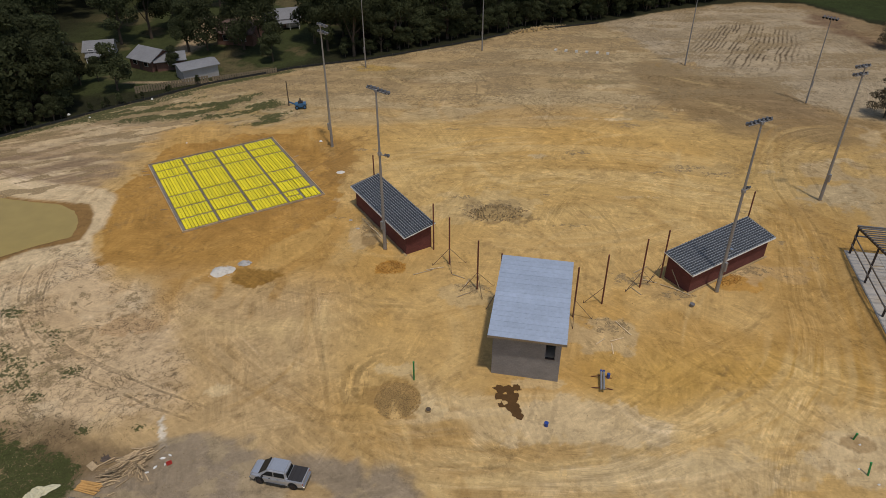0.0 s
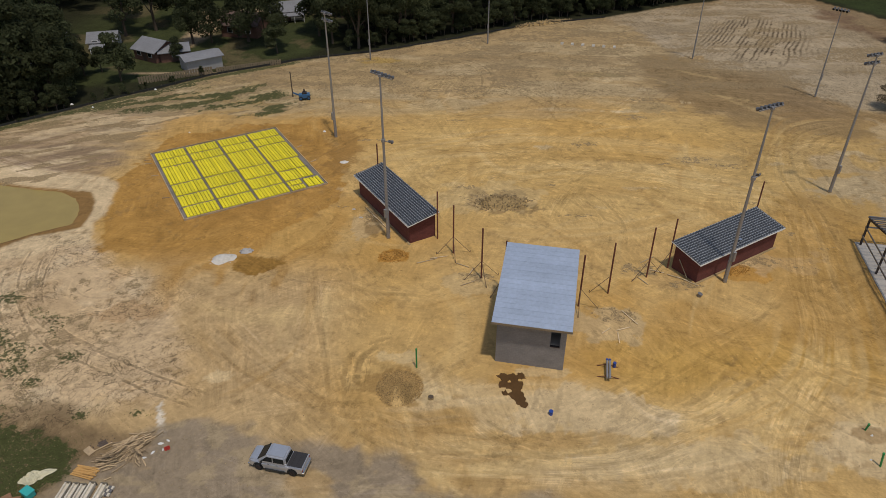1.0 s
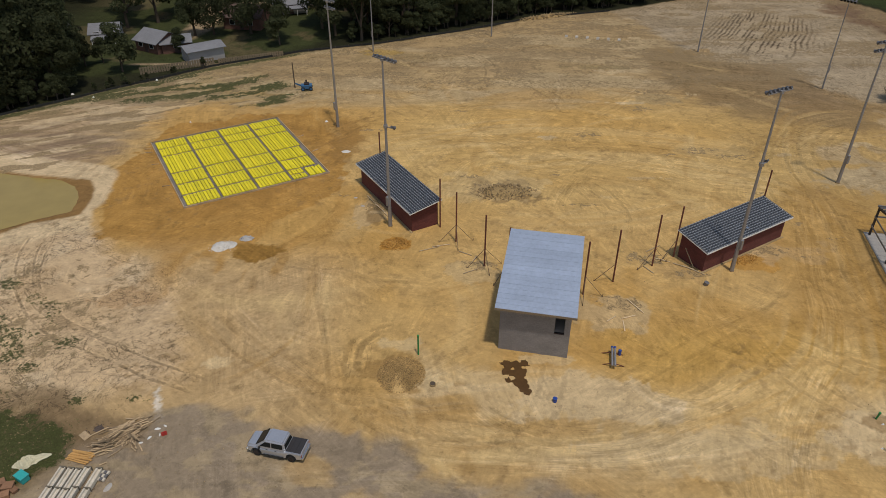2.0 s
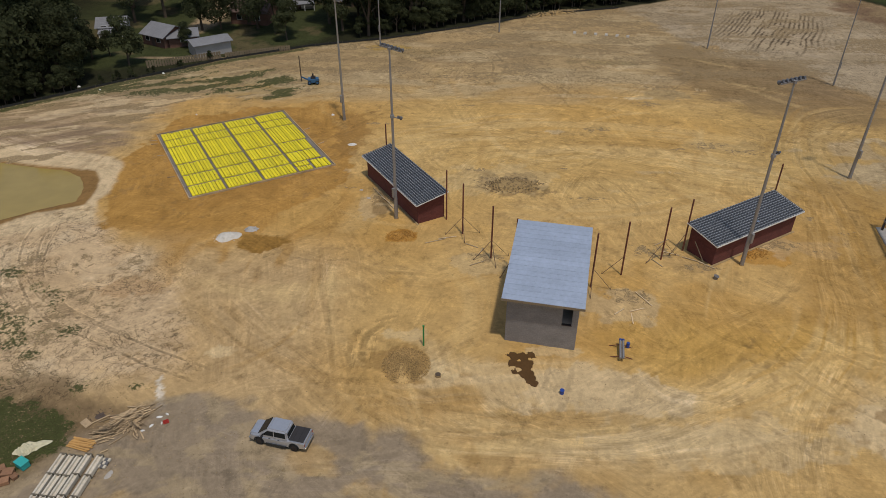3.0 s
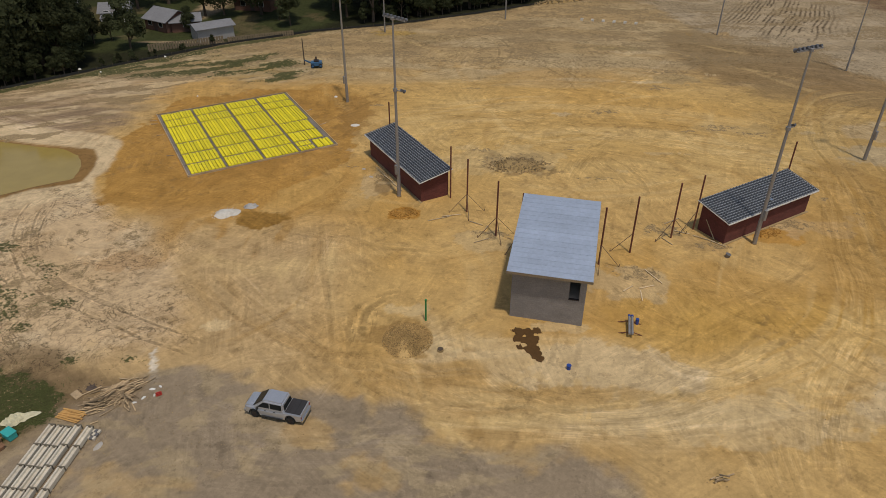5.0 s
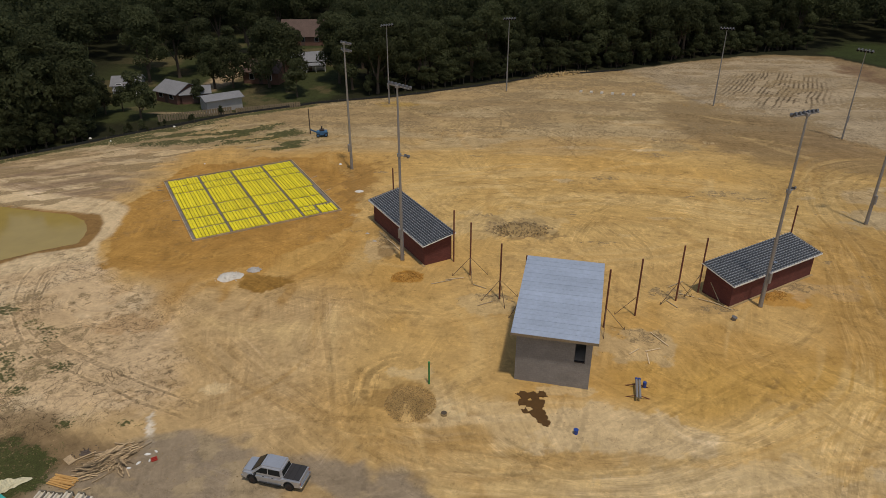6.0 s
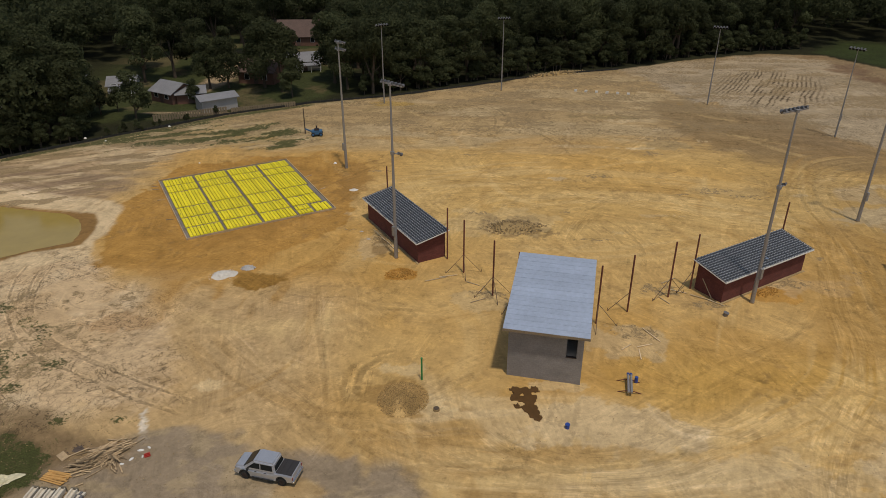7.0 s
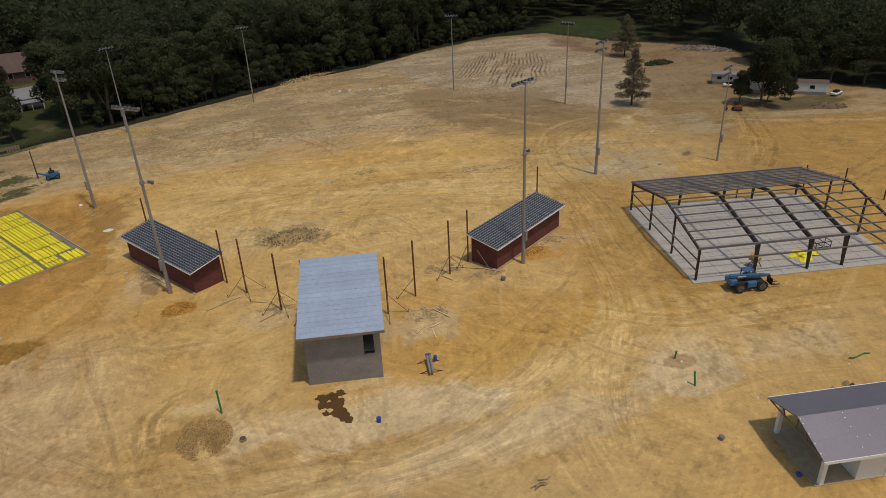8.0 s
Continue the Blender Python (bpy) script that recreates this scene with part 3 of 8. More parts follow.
    ringw = smooth(5, 9, r) * smooth(40, 26, r) * smooth(66, 54, y) * smooth(0.36, 0.52, fbm(x * 0.07 + 8, y * 0.07))
    ringw = np.maximum(ringw, smooth(14, 22, x) * smooth(66, 50, y) * smooth(70, 45, x) * 0.8)
    flows["flow_ring"] = (r + warp, a * 22, ringw * (1 - pale))
    fr = np.hypot(x - 5, y + 60) + 3 * (fbm(x * 0.06, y * 0.06) - 0.5)
    fieldw = smooth(66, 76, y) * smooth(150, 118, y) * smooth(-16, -6, x) * smooth(0.34, 0.5, fbm(x * 0.05 + 28, y * 0.06))
    flows["flow_field"] = (fr * 0.8, np.arctan2(x - 5, y + 60) * 120, fieldw)
    ang = 2.05 + 0.5 * (fbm(x * 0.03, y * 0.03) - 0.5)
    yardw = smooth(2, -8, x) * smooth(72, 60, y) * smooth(34, 40, y) * smooth(0.38, 0.52, fbm(x * 0.08 + 61, y * 0.08)) * (1 - 0.6 * pale)
    flows["flow_yard"] = (-x * np.sin(ang) + y * np.cos(ang) + warp, x * np.cos(ang) + y * np.sin(ang), np.maximum(yardw, pad * 0.5))

    rut = [np.full(x.size, 50.0), np.zeros(x.size), np.zeros(x.size)]

    def follow(pts, reach, n=10):
        """The points near a curve: which, how far to its side, how far along, and the curve's length."""
        q = spline(pts, n)
        lo, hi = np.min(q, 0) - reach, np.max(q, 0) + reach
        sel = np.where((x > lo[0]) & (x < hi[0]) & (y > lo[1]) & (y < hi[1]))[0]
        sx, sy = wx[sel] * 0.15 + x[sel] * 0.85, wy[sel] * 0.15 + y[sel] * 0.85
        best, off, along, q_len = np.full(len(sel), 1e9), np.zeros(len(sel)), np.zeros(len(sel)), 0.0
        for (ax, ay), (bx, by) in zip(q, q[1:]):
            ex, ey = bx - ax, by - ay
            step = math.hypot(ex, ey)
            t = np.clip(((sx - ax) * ex + (sy - ay) * ey) / (step * step + 1e-9), 0, 1)
            px, py = sx - ax - t * ex, sy - ay - t * ey
            d = np.hypot(px, py)
            near = d < best
            best[near] = d[near]
            off[near] = (d * np.sign(ex * py - ey * px))[near]
            along[near] = q_len + t[near] * step
            q_len += step
        return sel, off, along, q_len

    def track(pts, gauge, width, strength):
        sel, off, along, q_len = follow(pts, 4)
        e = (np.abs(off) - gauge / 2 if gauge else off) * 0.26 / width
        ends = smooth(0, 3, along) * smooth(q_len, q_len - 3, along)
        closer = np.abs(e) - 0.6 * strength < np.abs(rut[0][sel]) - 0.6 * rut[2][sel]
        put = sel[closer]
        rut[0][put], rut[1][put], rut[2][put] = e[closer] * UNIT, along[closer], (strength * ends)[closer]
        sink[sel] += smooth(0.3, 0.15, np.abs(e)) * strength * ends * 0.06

    def swath(pts, width, colour, k):
        sel, off, along, q_len = follow(pts, width * 2, 6)
        lines = smooth(0.40, 0.62, 0.6 * vnoise(off * 1.5 + width * 9, along * 0.09) + 0.4 * vnoise(off * 4.1, along * 0.16 + width * 7))
        mask = smooth(width, width * 0.45, np.abs(off)) * smooth(0, 4, along) * smooth(q_len, q_len - 4, along)
        m = np.zeros(x.size)
        m[sel] = mask * lines * k
        lay(m, colour)

    # lanes of many crossing wheel passes, in four layers so that they may overlap: across, along, weight
    passes = [[np.zeros(x.size), np.zeros(x.size), np.zeros(x.size)] for _ in range(4)]
    seen = [0]

    def lane(pts, width, layer, strength):
        sel, off, along, q_len = follow(pts, width * 1.3, 8)
        seen[0] += 1
        fade = min(5.0, q_len * 0.3)
        w = smooth(width, width * 0.35, np.abs(off)) * smooth(0, fade, along) * smooth(q_len, q_len - fade, along) * strength
        keep = passes[layer]
        over = w > keep[2][sel]
        put = sel[over]
        keep[0][put], keep[1][put], keep[2][put] = (off * UNIT + 11.3 * seen[0])[over], (along * UNIT)[over], w[over]

    lane([(-29.3, 57.8), (-24.8, 50.4), (-21.2, 44.2), (-18.6, 38.7)], 2.0, 0, 0.50)
    lane([(-13.9, 61.0), (-12.1, 52.1), (-10.5, 45.6), (-9.1, 39.5), (-8.4, 36.0)], 0.9, 1, 0.90)
    lane([(-22.7, 53.2), (-18.2, 48.5), (-13.8, 44.7), (-10.1, 41.1), (-7.3, 39.0)], 1.6, 2, 0.80)
    lane([(-21.4, 56.5), (-18.8, 51.9), (-18.3, 46.9), (-17.9, 41.9)], 1.2, 0, 0.50)
    lane([(-18.7, 39.6), (-15.2, 40.1), (-11.2, 41.1), (-7.5, 41.0), (-4.2, 39.7)], 1.5, 3, 0.70)
    lane([(-10.1, 34.9), (-8.6, 38.6), (-6.5, 41.9)], 1.3, 0, 0.60)
    lane([(-8.7, 39.5), (-5.3, 36.9), (-1.8, 35.4), (2.4, 34.9), (6.5, 35.2)], 1.8, 1, 0.90)
    lane([(-7.9, 40.5), (-4.6, 38.1), (-1.0, 36.8), (2.8, 36.2)], 1.0, 2, 0.70)
    lane([(-21.1, 35.1), (-17.6, 34.7), (-12.9, 32.2), (-8.0, 31.6), (-1.7, 31.6), (3.8, 30.3)], 3.0, 0, 0.50)
    lane([(-20.4, 64.2), (-17.8, 58.2), (-18.3, 53.3), (-20.4, 51.0)], 1.4, 3, 0.60)
    lane([(-17.9, 78.0), (-13.5, 68.1), (-9.9, 60.0), (-8.4, 52.2)], 1.4, 0, 0.50)
    lane([(-18.5, 61.4), (-14.4, 58.8), (-9.5, 56.9), (-3.8, 56.1), (0.7, 57.2)], 1.7, 2, 0.60)
    lane([(1.2, 43.1), (2.9, 39.2), (6.2, 36.9), (10.3, 35.9), (14.2, 36.5), (19.0, 38.4), (23.7, 40.7), (28.5, 43.8)], 2.6, 3, 0.90)
    lane([(-0.9, 39.1), (1.5, 36.6), (5.3, 35.0), (10.6, 34.6), (16.5, 35.6), (22.6, 37.7)], 1.7, 0, 0.70)
    lane([(-0.8, 34.6), (4.0, 33.9), (9.2, 33.6), (15.2, 33.6), (21.6, 34.7), (28.7, 37.0)], 1.7, 2, 0.80)
    lane([(15.9, 46.4), (16.1, 42.8), (17.7, 40.3), (21.3, 40.4), (25.9, 43.1)], 2.0, 1, 0.60)
    lane([(18.2, 34.1), (20.5, 32.6), (23.3, 31.7), (27.2, 31.8)], 2.0, 3, 0.50)
    lane([(23.7, 30.4), (25.5, 34.3), (28.2, 38.7), (32.3, 43.9), (35.5, 50.0), (38.0, 57.2)], 2.4, 0, 0.90)
    lane([(19.1, 34.6), (19.9, 32.6), (20.4, 30.2)], 1.5, 1, 0.80)
    lane([(22.4, 35.7), (22.5, 32.7), (22.3, 30.3)], 1.5, 1, 0.80)
    lane([(25.2, 55.4), (25.7, 51.0), (28.2, 49.4), (32.1, 50.3)], 1.6, 2, 0.70)
    lane([(22.2, 49.6), (26.1, 50.6), (30.7, 53.3), (35.5, 57.2)], 1.4, 3, 0.70)
    lane([(18.4, 52.9), (21.7, 49.6), (24.3, 46.6), (28.6, 45.2), (34.7, 46.1)], 2.0, 1, 0.60)
    lane([(15.5, 49.0), (16.3, 45.1), (17.8, 42.4), (19.2, 39.8)], 1.4, 2, 0.50)
    lane([(44.6, 78.5), (40.9, 68.8), (37.6, 58.6), (35.7, 51.4), (33.6, 45.5)], 2.3, 2, 0.95)
    lane([(45.2, 74.9), (42.5, 64.5), (40.8, 55.8), (40.4, 48.2)], 1.6, 3, 0.90)
    lane([(36.0, 60.8), (30.8, 53.4), (25.5, 48.9), (21.1, 46.7)], 2.0, 0, 0.60)
    lane([(35.3, 49.1), (30.7, 42.7), (27.0, 37.5), (25.1, 32.0), (23.9, 27.3)], 2.4, 1, 0.80)
    lane([(22.0, 33.8), (21.6, 29.8), (21.3, 27.2)], 2.0, 3, 0.80)
    lane([(19.4, 34.2), (20.0, 31.0), (20.2, 27.6)], 1.5, 2, 0.80)
    lane([(34.1, 45.3), (38.2, 42.6), (44.8, 40.8), (50.7, 39.6), (56.7, 38.5)], 2.3, 0, 0.90)
    lane([(33.9, 42.4), (38.9, 40.3), (46.1, 38.8), (54.7, 36.7)], 1.2, 2, 0.80)
    lane([(48.2, 30.9), (43.9, 32.2), (39.7, 33.1), (34.7, 32.9), (30.7, 31.7)], 1.7, 3, 0.70)
    lane([(29.4, 39.7), (29.5, 35.0), (31.5, 31.4), (35.4, 31.2)], 1.8, 0, 0.50)
    lane([(44.1, 80.0), (47.2, 87.4), (51.9, 92.4), (58.0, 92.5), (64.9, 90.4), (71.9, 88.2), (80.0, 87.5)], 1.6, 1, 1.00)
    lane([(46.3, 81.3), (48.3, 85.5), (52.7, 88.4), (56.5, 86.6)], 1.2, 3, 0.80)
    lane([(42.9, 82.9), (47.5, 90.9), (52.0, 95.5), (57.0, 98.0)], 1.1, 0, 0.80)
    lane([(85.3, 92.7), (79.8, 85.0), (74.1, 77.3), (69.0, 70.7)], 3.2, 2, 0.90)
    lane([(87.1, 89.9), (77.0, 80.1), (67.7, 73.7)], 2.2, 3, 0.80)
    lane([(87.7, 86.1), (85.0, 76.2), (83.6, 68.7), (84.6, 63.3)], 2.4, 0, 0.60)
    lane([(95.4, 82.2), (88.6, 74.5), (82.2, 66.9)], 1.8, 1, 0.60)
    lane([(64.3, 97.8), (64.3, 87.9), (61.5, 74.2)], 2.2, 2, 0.60)
    lane([(-2.4, 98.2), (7.0, 90.7), (15.2, 86.1), (24.9, 81.8), (34.4, 77.7), (42.8, 74.5)], 2.4, 0, 0.90)
    lane([(-0.9, 86.1), (8.3, 85.1), (17.9, 84.0), (26.4, 79.3), (29.0, 73.4)], 2.0, 1, 0.80)
    lane([(-1.4, 73.9), (1.4, 81.8), (6.9, 87.3), (15.4, 94.4), (25.1, 102.5), (37.1, 118.9)], 2.2, 2, 0.70)
    lane([(21.3, 86.2), (17.0, 80.3), (13.4, 73.6), (11.7, 67.8)], 1.5, 3, 0.80)
    lane([(16.2, 79.8), (17.5, 73.1), (16.9, 65.3)], 1.5, 2, 0.80)
    lane([(18.7, 120.7), (17.8, 109.8), (14.8, 99.9), (10.5, 94.3)], 1.4, 3, 0.70)
    lane([(45.9, 103.6), (40.0, 97.3), (36.1, 98.3), (32.6, 92.9), (34.2, 86.3)], 1.3, 3, 0.60)
    lane([(-2.8, 114.7), (4.4, 109.4), (13.2, 105.8), (21.3, 106.0), (30.3, 110.2)], 2.0, 1, 0.60)
    lane([(-9.4, 96.9), (-5.4, 85.1), (-1.4, 76.9), (-0.6, 69.8)], 1.6, 3, 0.60)
    lane([(-9.4, 120.5), (-1.4, 123.9), (8.8, 122.6), (18.4, 118.3)], 2.4, 2, 0.60)
    lane([(1.7, 92.7), (8.7, 87.3), (17.1, 83.1), (25.7, 80.6), (35.0, 79.6), (42.8, 78.2)], 1.6, 1, 0.80)
    lane([(2.5, 83.2), (9.4, 82.0), (17.8, 79.6), (25.6, 75.6), (29.9, 71.0)], 1.7, 3, 0.70)
    lane([(10.3, 98.3), (16.3, 103.6), (18.6, 113.6), (17.0, 121.7)], 1.0, 0, 0.80)
    lane([(-2.5, 104.3), (-0.0, 113.0), (-0.1, 122.9), (-2.7, 131.6)], 1.0, 3, 0.80)
    lane([(-7.3, 101.5), (0.7, 102.7), (8.7, 99.0), (16.0, 93.1)], 2.0, 2, 0.60)
    lane([(17.7, 73.7), (21.8, 68.6), (24.0, 63.0), (22.4, 57.0)], 1.5, 2, 0.50)
    lane([(-0.5, 59.7), (4.5, 56.5), (-0.9, 53.8), (-4.8, 53.6)], 1.6, 3, 0.50)
    lane([(13.7, 53.8), (15.5, 49.0), (18.7, 45.8), (22.1, 46.3)], 1.4, 0, 0.50)
    lane([(-39.2, 67.4), (-34.4, 65.0), (-29.6, 65.8), (-23.7, 69.8), (-18.6, 74.2), (-14.5, 79.7)], 1.8, 1, 0.60)
    lane([(-20.6, 93.3), (-14.5, 84.8), (-11.1, 75.1), (-10.8, 66.9)], 1.3, 2, 0.60)
    lane([(-34.3, 61.5), (-30.7, 61.6), (-26.4, 59.5), (-26.1, 53.5)], 1.6, 3, 0.50)
    lane([(-69.6, 91.9), (-61.2, 88.7), (-54.0, 85.5), (-48.4, 83.5), (-44.7, 83.6)], 5.0, 0, 1.00)
    lane([(-71.4, 95.0), (-62.5, 94.2), (-55.1, 94.4), (-46.8, 96.9), (-37.8, 101.1)], 3.5, 1, 0.90)
    lane([(-59.7, 98.8), (-50.8, 102.6), (-41.1, 105.9), (-31.8, 108.8), (-21.5, 108.6)], 3.5, 3, 0.80)
    lane([(-65.6, 88.0), (-56.7, 83.2), (-49.9, 81.7)], 3.0, 2, 0.80)
    lane([(-17.0, 117.2), (-8.6, 109.0), (-1.1, 105.4), (6.0, 103.1)], 3.0, 0, 0.60)
    lane([(-46.6, 64.1), (-41.4, 63.6), (-35.0, 60.4), (-29.5, 58.4)], 2.0, 2, 0.60)
    lane([(53.1, 125.6), (60.1, 120.2), (62.5, 108.6), (65.0, 101.4)], 2.2, 1, 0.80)
    lane([(39.8, 159.4), (44.5, 143.7), (49.6, 130.6), (63.1, 127.6), (70.7, 119.9)], 3.0, 2, 0.80)
    lane([(54.2, 157.4), (60.4, 140.2), (70.0, 136.7), (78.6, 129.8)], 5.0, 3, 0.80)
    lane([(82.3, 150.1), (82.1, 136.4), (76.7, 119.2), (69.2, 104.9)], 4.0, 0, 0.90)
    lane([(70.4, 100.4), (78.7, 104.1), (86.0, 102.5), (87.9, 97.3)], 3.0, 1, 0.80)
    lane([(91.1, 128.1), (89.0, 115.1), (83.4, 97.6)], 4.0, 2, 0.80)
    lane([(48.5, 111.6), (57.2, 111.1), (62.6, 104.3), (65.2, 97.4)], 3.0, 3, 0.70)
    lane([(73.8, 70.8), (66.9, 71.6), (58.3, 71.0)], 2.0, 2, 0.70)
    lane([(-12.1, 64.4), (-12.6, 58.6), (-13.3, 52.1), (-13.7, 45.3)], 2.0, 0, 0.60)
    lane([(-18.2, 59.0), (-16.3, 62.0), (-12.3, 61.4), (-8.2, 58.7)], 1.6, 1, 0.60)
    lane([(-17.6, 48.1), (-14.5, 48.2), (-10.6, 46.0), (-7.3, 42.8)], 1.8, 2, 0.70)
    lane([(-10.1, 39.4), (-6.9, 40.6), (-3.5, 39.5), (0.2, 37.0), (4.4, 34.3)], 2.0, 3, 0.80)
    for i, layer in enumerate(passes):
        flows["lane_" + "abcd"[i]] = layer
    swath([(42.5, 47.0), (44.4, 56.5), (46.4, 67)], 0.8, (0.22, 0.14, 0.06), 1.0)
    swath([(79, 92), (82, 90), (89.6, 85.9), (97.6, 82.1), (104, 80), (116, 75)], 0.8, (0.46, 0.37, 0.24), 1.0)
    STRAW, UMBER = (0.60, 0.455, 0.235), (0.335, 0.205, 0.072)
    for pts, width, colour, k in (
            ([(64, 101), (57, 99.5), (52, 96), (48.5, 90), (46, 82), (44.5, 74), (43, 64), (40, 52), (37, 44)], 3.4, STRAW, 0.55),
            ([(62, 103), (55, 102), (50, 97), (46, 89)], 3.0, UMBER, 0.6), ([(47, 78), (50, 68), (47, 56), (43, 48)], 3.4, UMBER, 0.35), ([(44, 66), (42, 56), (38, 46), (34, 40)], 3.0, STRAW, 0.6),
            ([(-2, 36), (8, 37), (18, 38), (26, 41), (32, 46), (36, 53)], 4.2, STRAW, 0.6), ([(-6, 41), (4, 42), (12, 42.5)], 3.2, (0.60, 0.48, 0.31), 0.6), ([(-12, 33), (0, 34.5), (12, 35), (24, 37), (36, 39.5), (50, 42)], 2.6, STRAW, 0.5),
            ([(-10, 38), (0, 39), (6, 38)], 1.8, UMBER, 0.5), ([(20, 46), (27, 44), (34, 44), (44, 46)], 2.4, UMBER, 0.35), ([(20, 56), (28, 52), (36, 50), (46, 52)], 2.2, UMBER, 0.4),
            ([(-24, 52), (-20, 47), (-14, 43), (-6, 40)], 2.6, UMBER, 0.45), ([(-18, 56), (-16, 50), (-14, 44)], 2.4, STRAW, 0.35), ([(-26, 56), (-20, 53), (-14, 53), (-8, 55)], 2.0, STRAW, 0.45),
            ([(-14, 60), (-13, 52), (-11, 44)], 1.3, UMBER, 0.5), ([(-1, 60), (2, 54), (2, 48), (-1, 43)], 2.2, STRAW, 0.4), ([(-16, 65), (-8, 61), (0, 60)], 1.8, UMBER, 0.4),
            ([(-4, 72), (4, 80), (14, 84), (26, 84), (38, 79), (44, 72)], 3.4, STRAW, 0.6), ([(0, 90), (14, 93), (28, 92), (42, 86)], 3.6, STRAW, 0.5), ([(4, 70), (12, 68), (24, 70), (34, 74)], 3.0, STRAW, 0.5),
            ([(-8, 100), (4, 104), (18, 105), (32, 101)], 3.0, UMBER, 0.4), ([(-10, 108), (6, 112), (22, 112), (38, 106)], 2.6, (0.50, 0.40, 0.24), 0.5), ([(-12, 86), (-4, 92), (6, 96), (16, 97)], 3.0, (0.56, 0.43, 0.235), 0.5),
            ([(10, 76), (18, 78), (28, 77), (38, 70)], 1.8, UMBER, 0.35), ([(2, 86), (16, 88.5), (30, 87), (40, 82)], 1.6, UMBER, 0.4), ([(66, 72), (76, 78), (84, 88), (88, 98)], 4.0, (0.40, 0.265, 0.105), 0.6), ([(60, 66), (80, 64), (110, 72)], 5.0, (0.42, 0.265, 0.09), 0.5),
            ([(30, 112), (44, 108), (58, 104), (72, 100)], 4.0, (0.25, 0.17, 0.085), 0.55), ([(24, 126), (40, 122), (56, 116)], 3.5, (0.26, 0.185, 0.10), 0.5), ([(52, 84), (60, 82), (68, 80)], 3.0, (0.44, 0.36, 0.24), 0.7), ([(60, 90), (70, 93), (80, 92)], 3.2, (0.42, 0.34, 0.23), 0.6)):
        swath(pts, width, colour, k * 0.7)
    rs = np.random.RandomState(31)
    for i in range(90):
        cx, cy = rs.uniform(-24, 58), rs.uniform(32, 122)
        h0, bend = math.atan2(cy - 50, cx - 7) + math.pi / 2 + rs.uniform(-0.9, 0.9), rs.uniform(-0.09, 0.09)
        pts = [(cx, cy)]
        for _ in range(4):
            h0 += bend * 4
            pts.append((pts[-1][0] + 4 * math.cos(h0), pts[-1][1] + 4 * math.sin(h0)))
        swath(pts, rs.uniform(0.35, 1.6), (UMBER, STRAW)[i % 2], rs.uniform(0.2, 0.45))
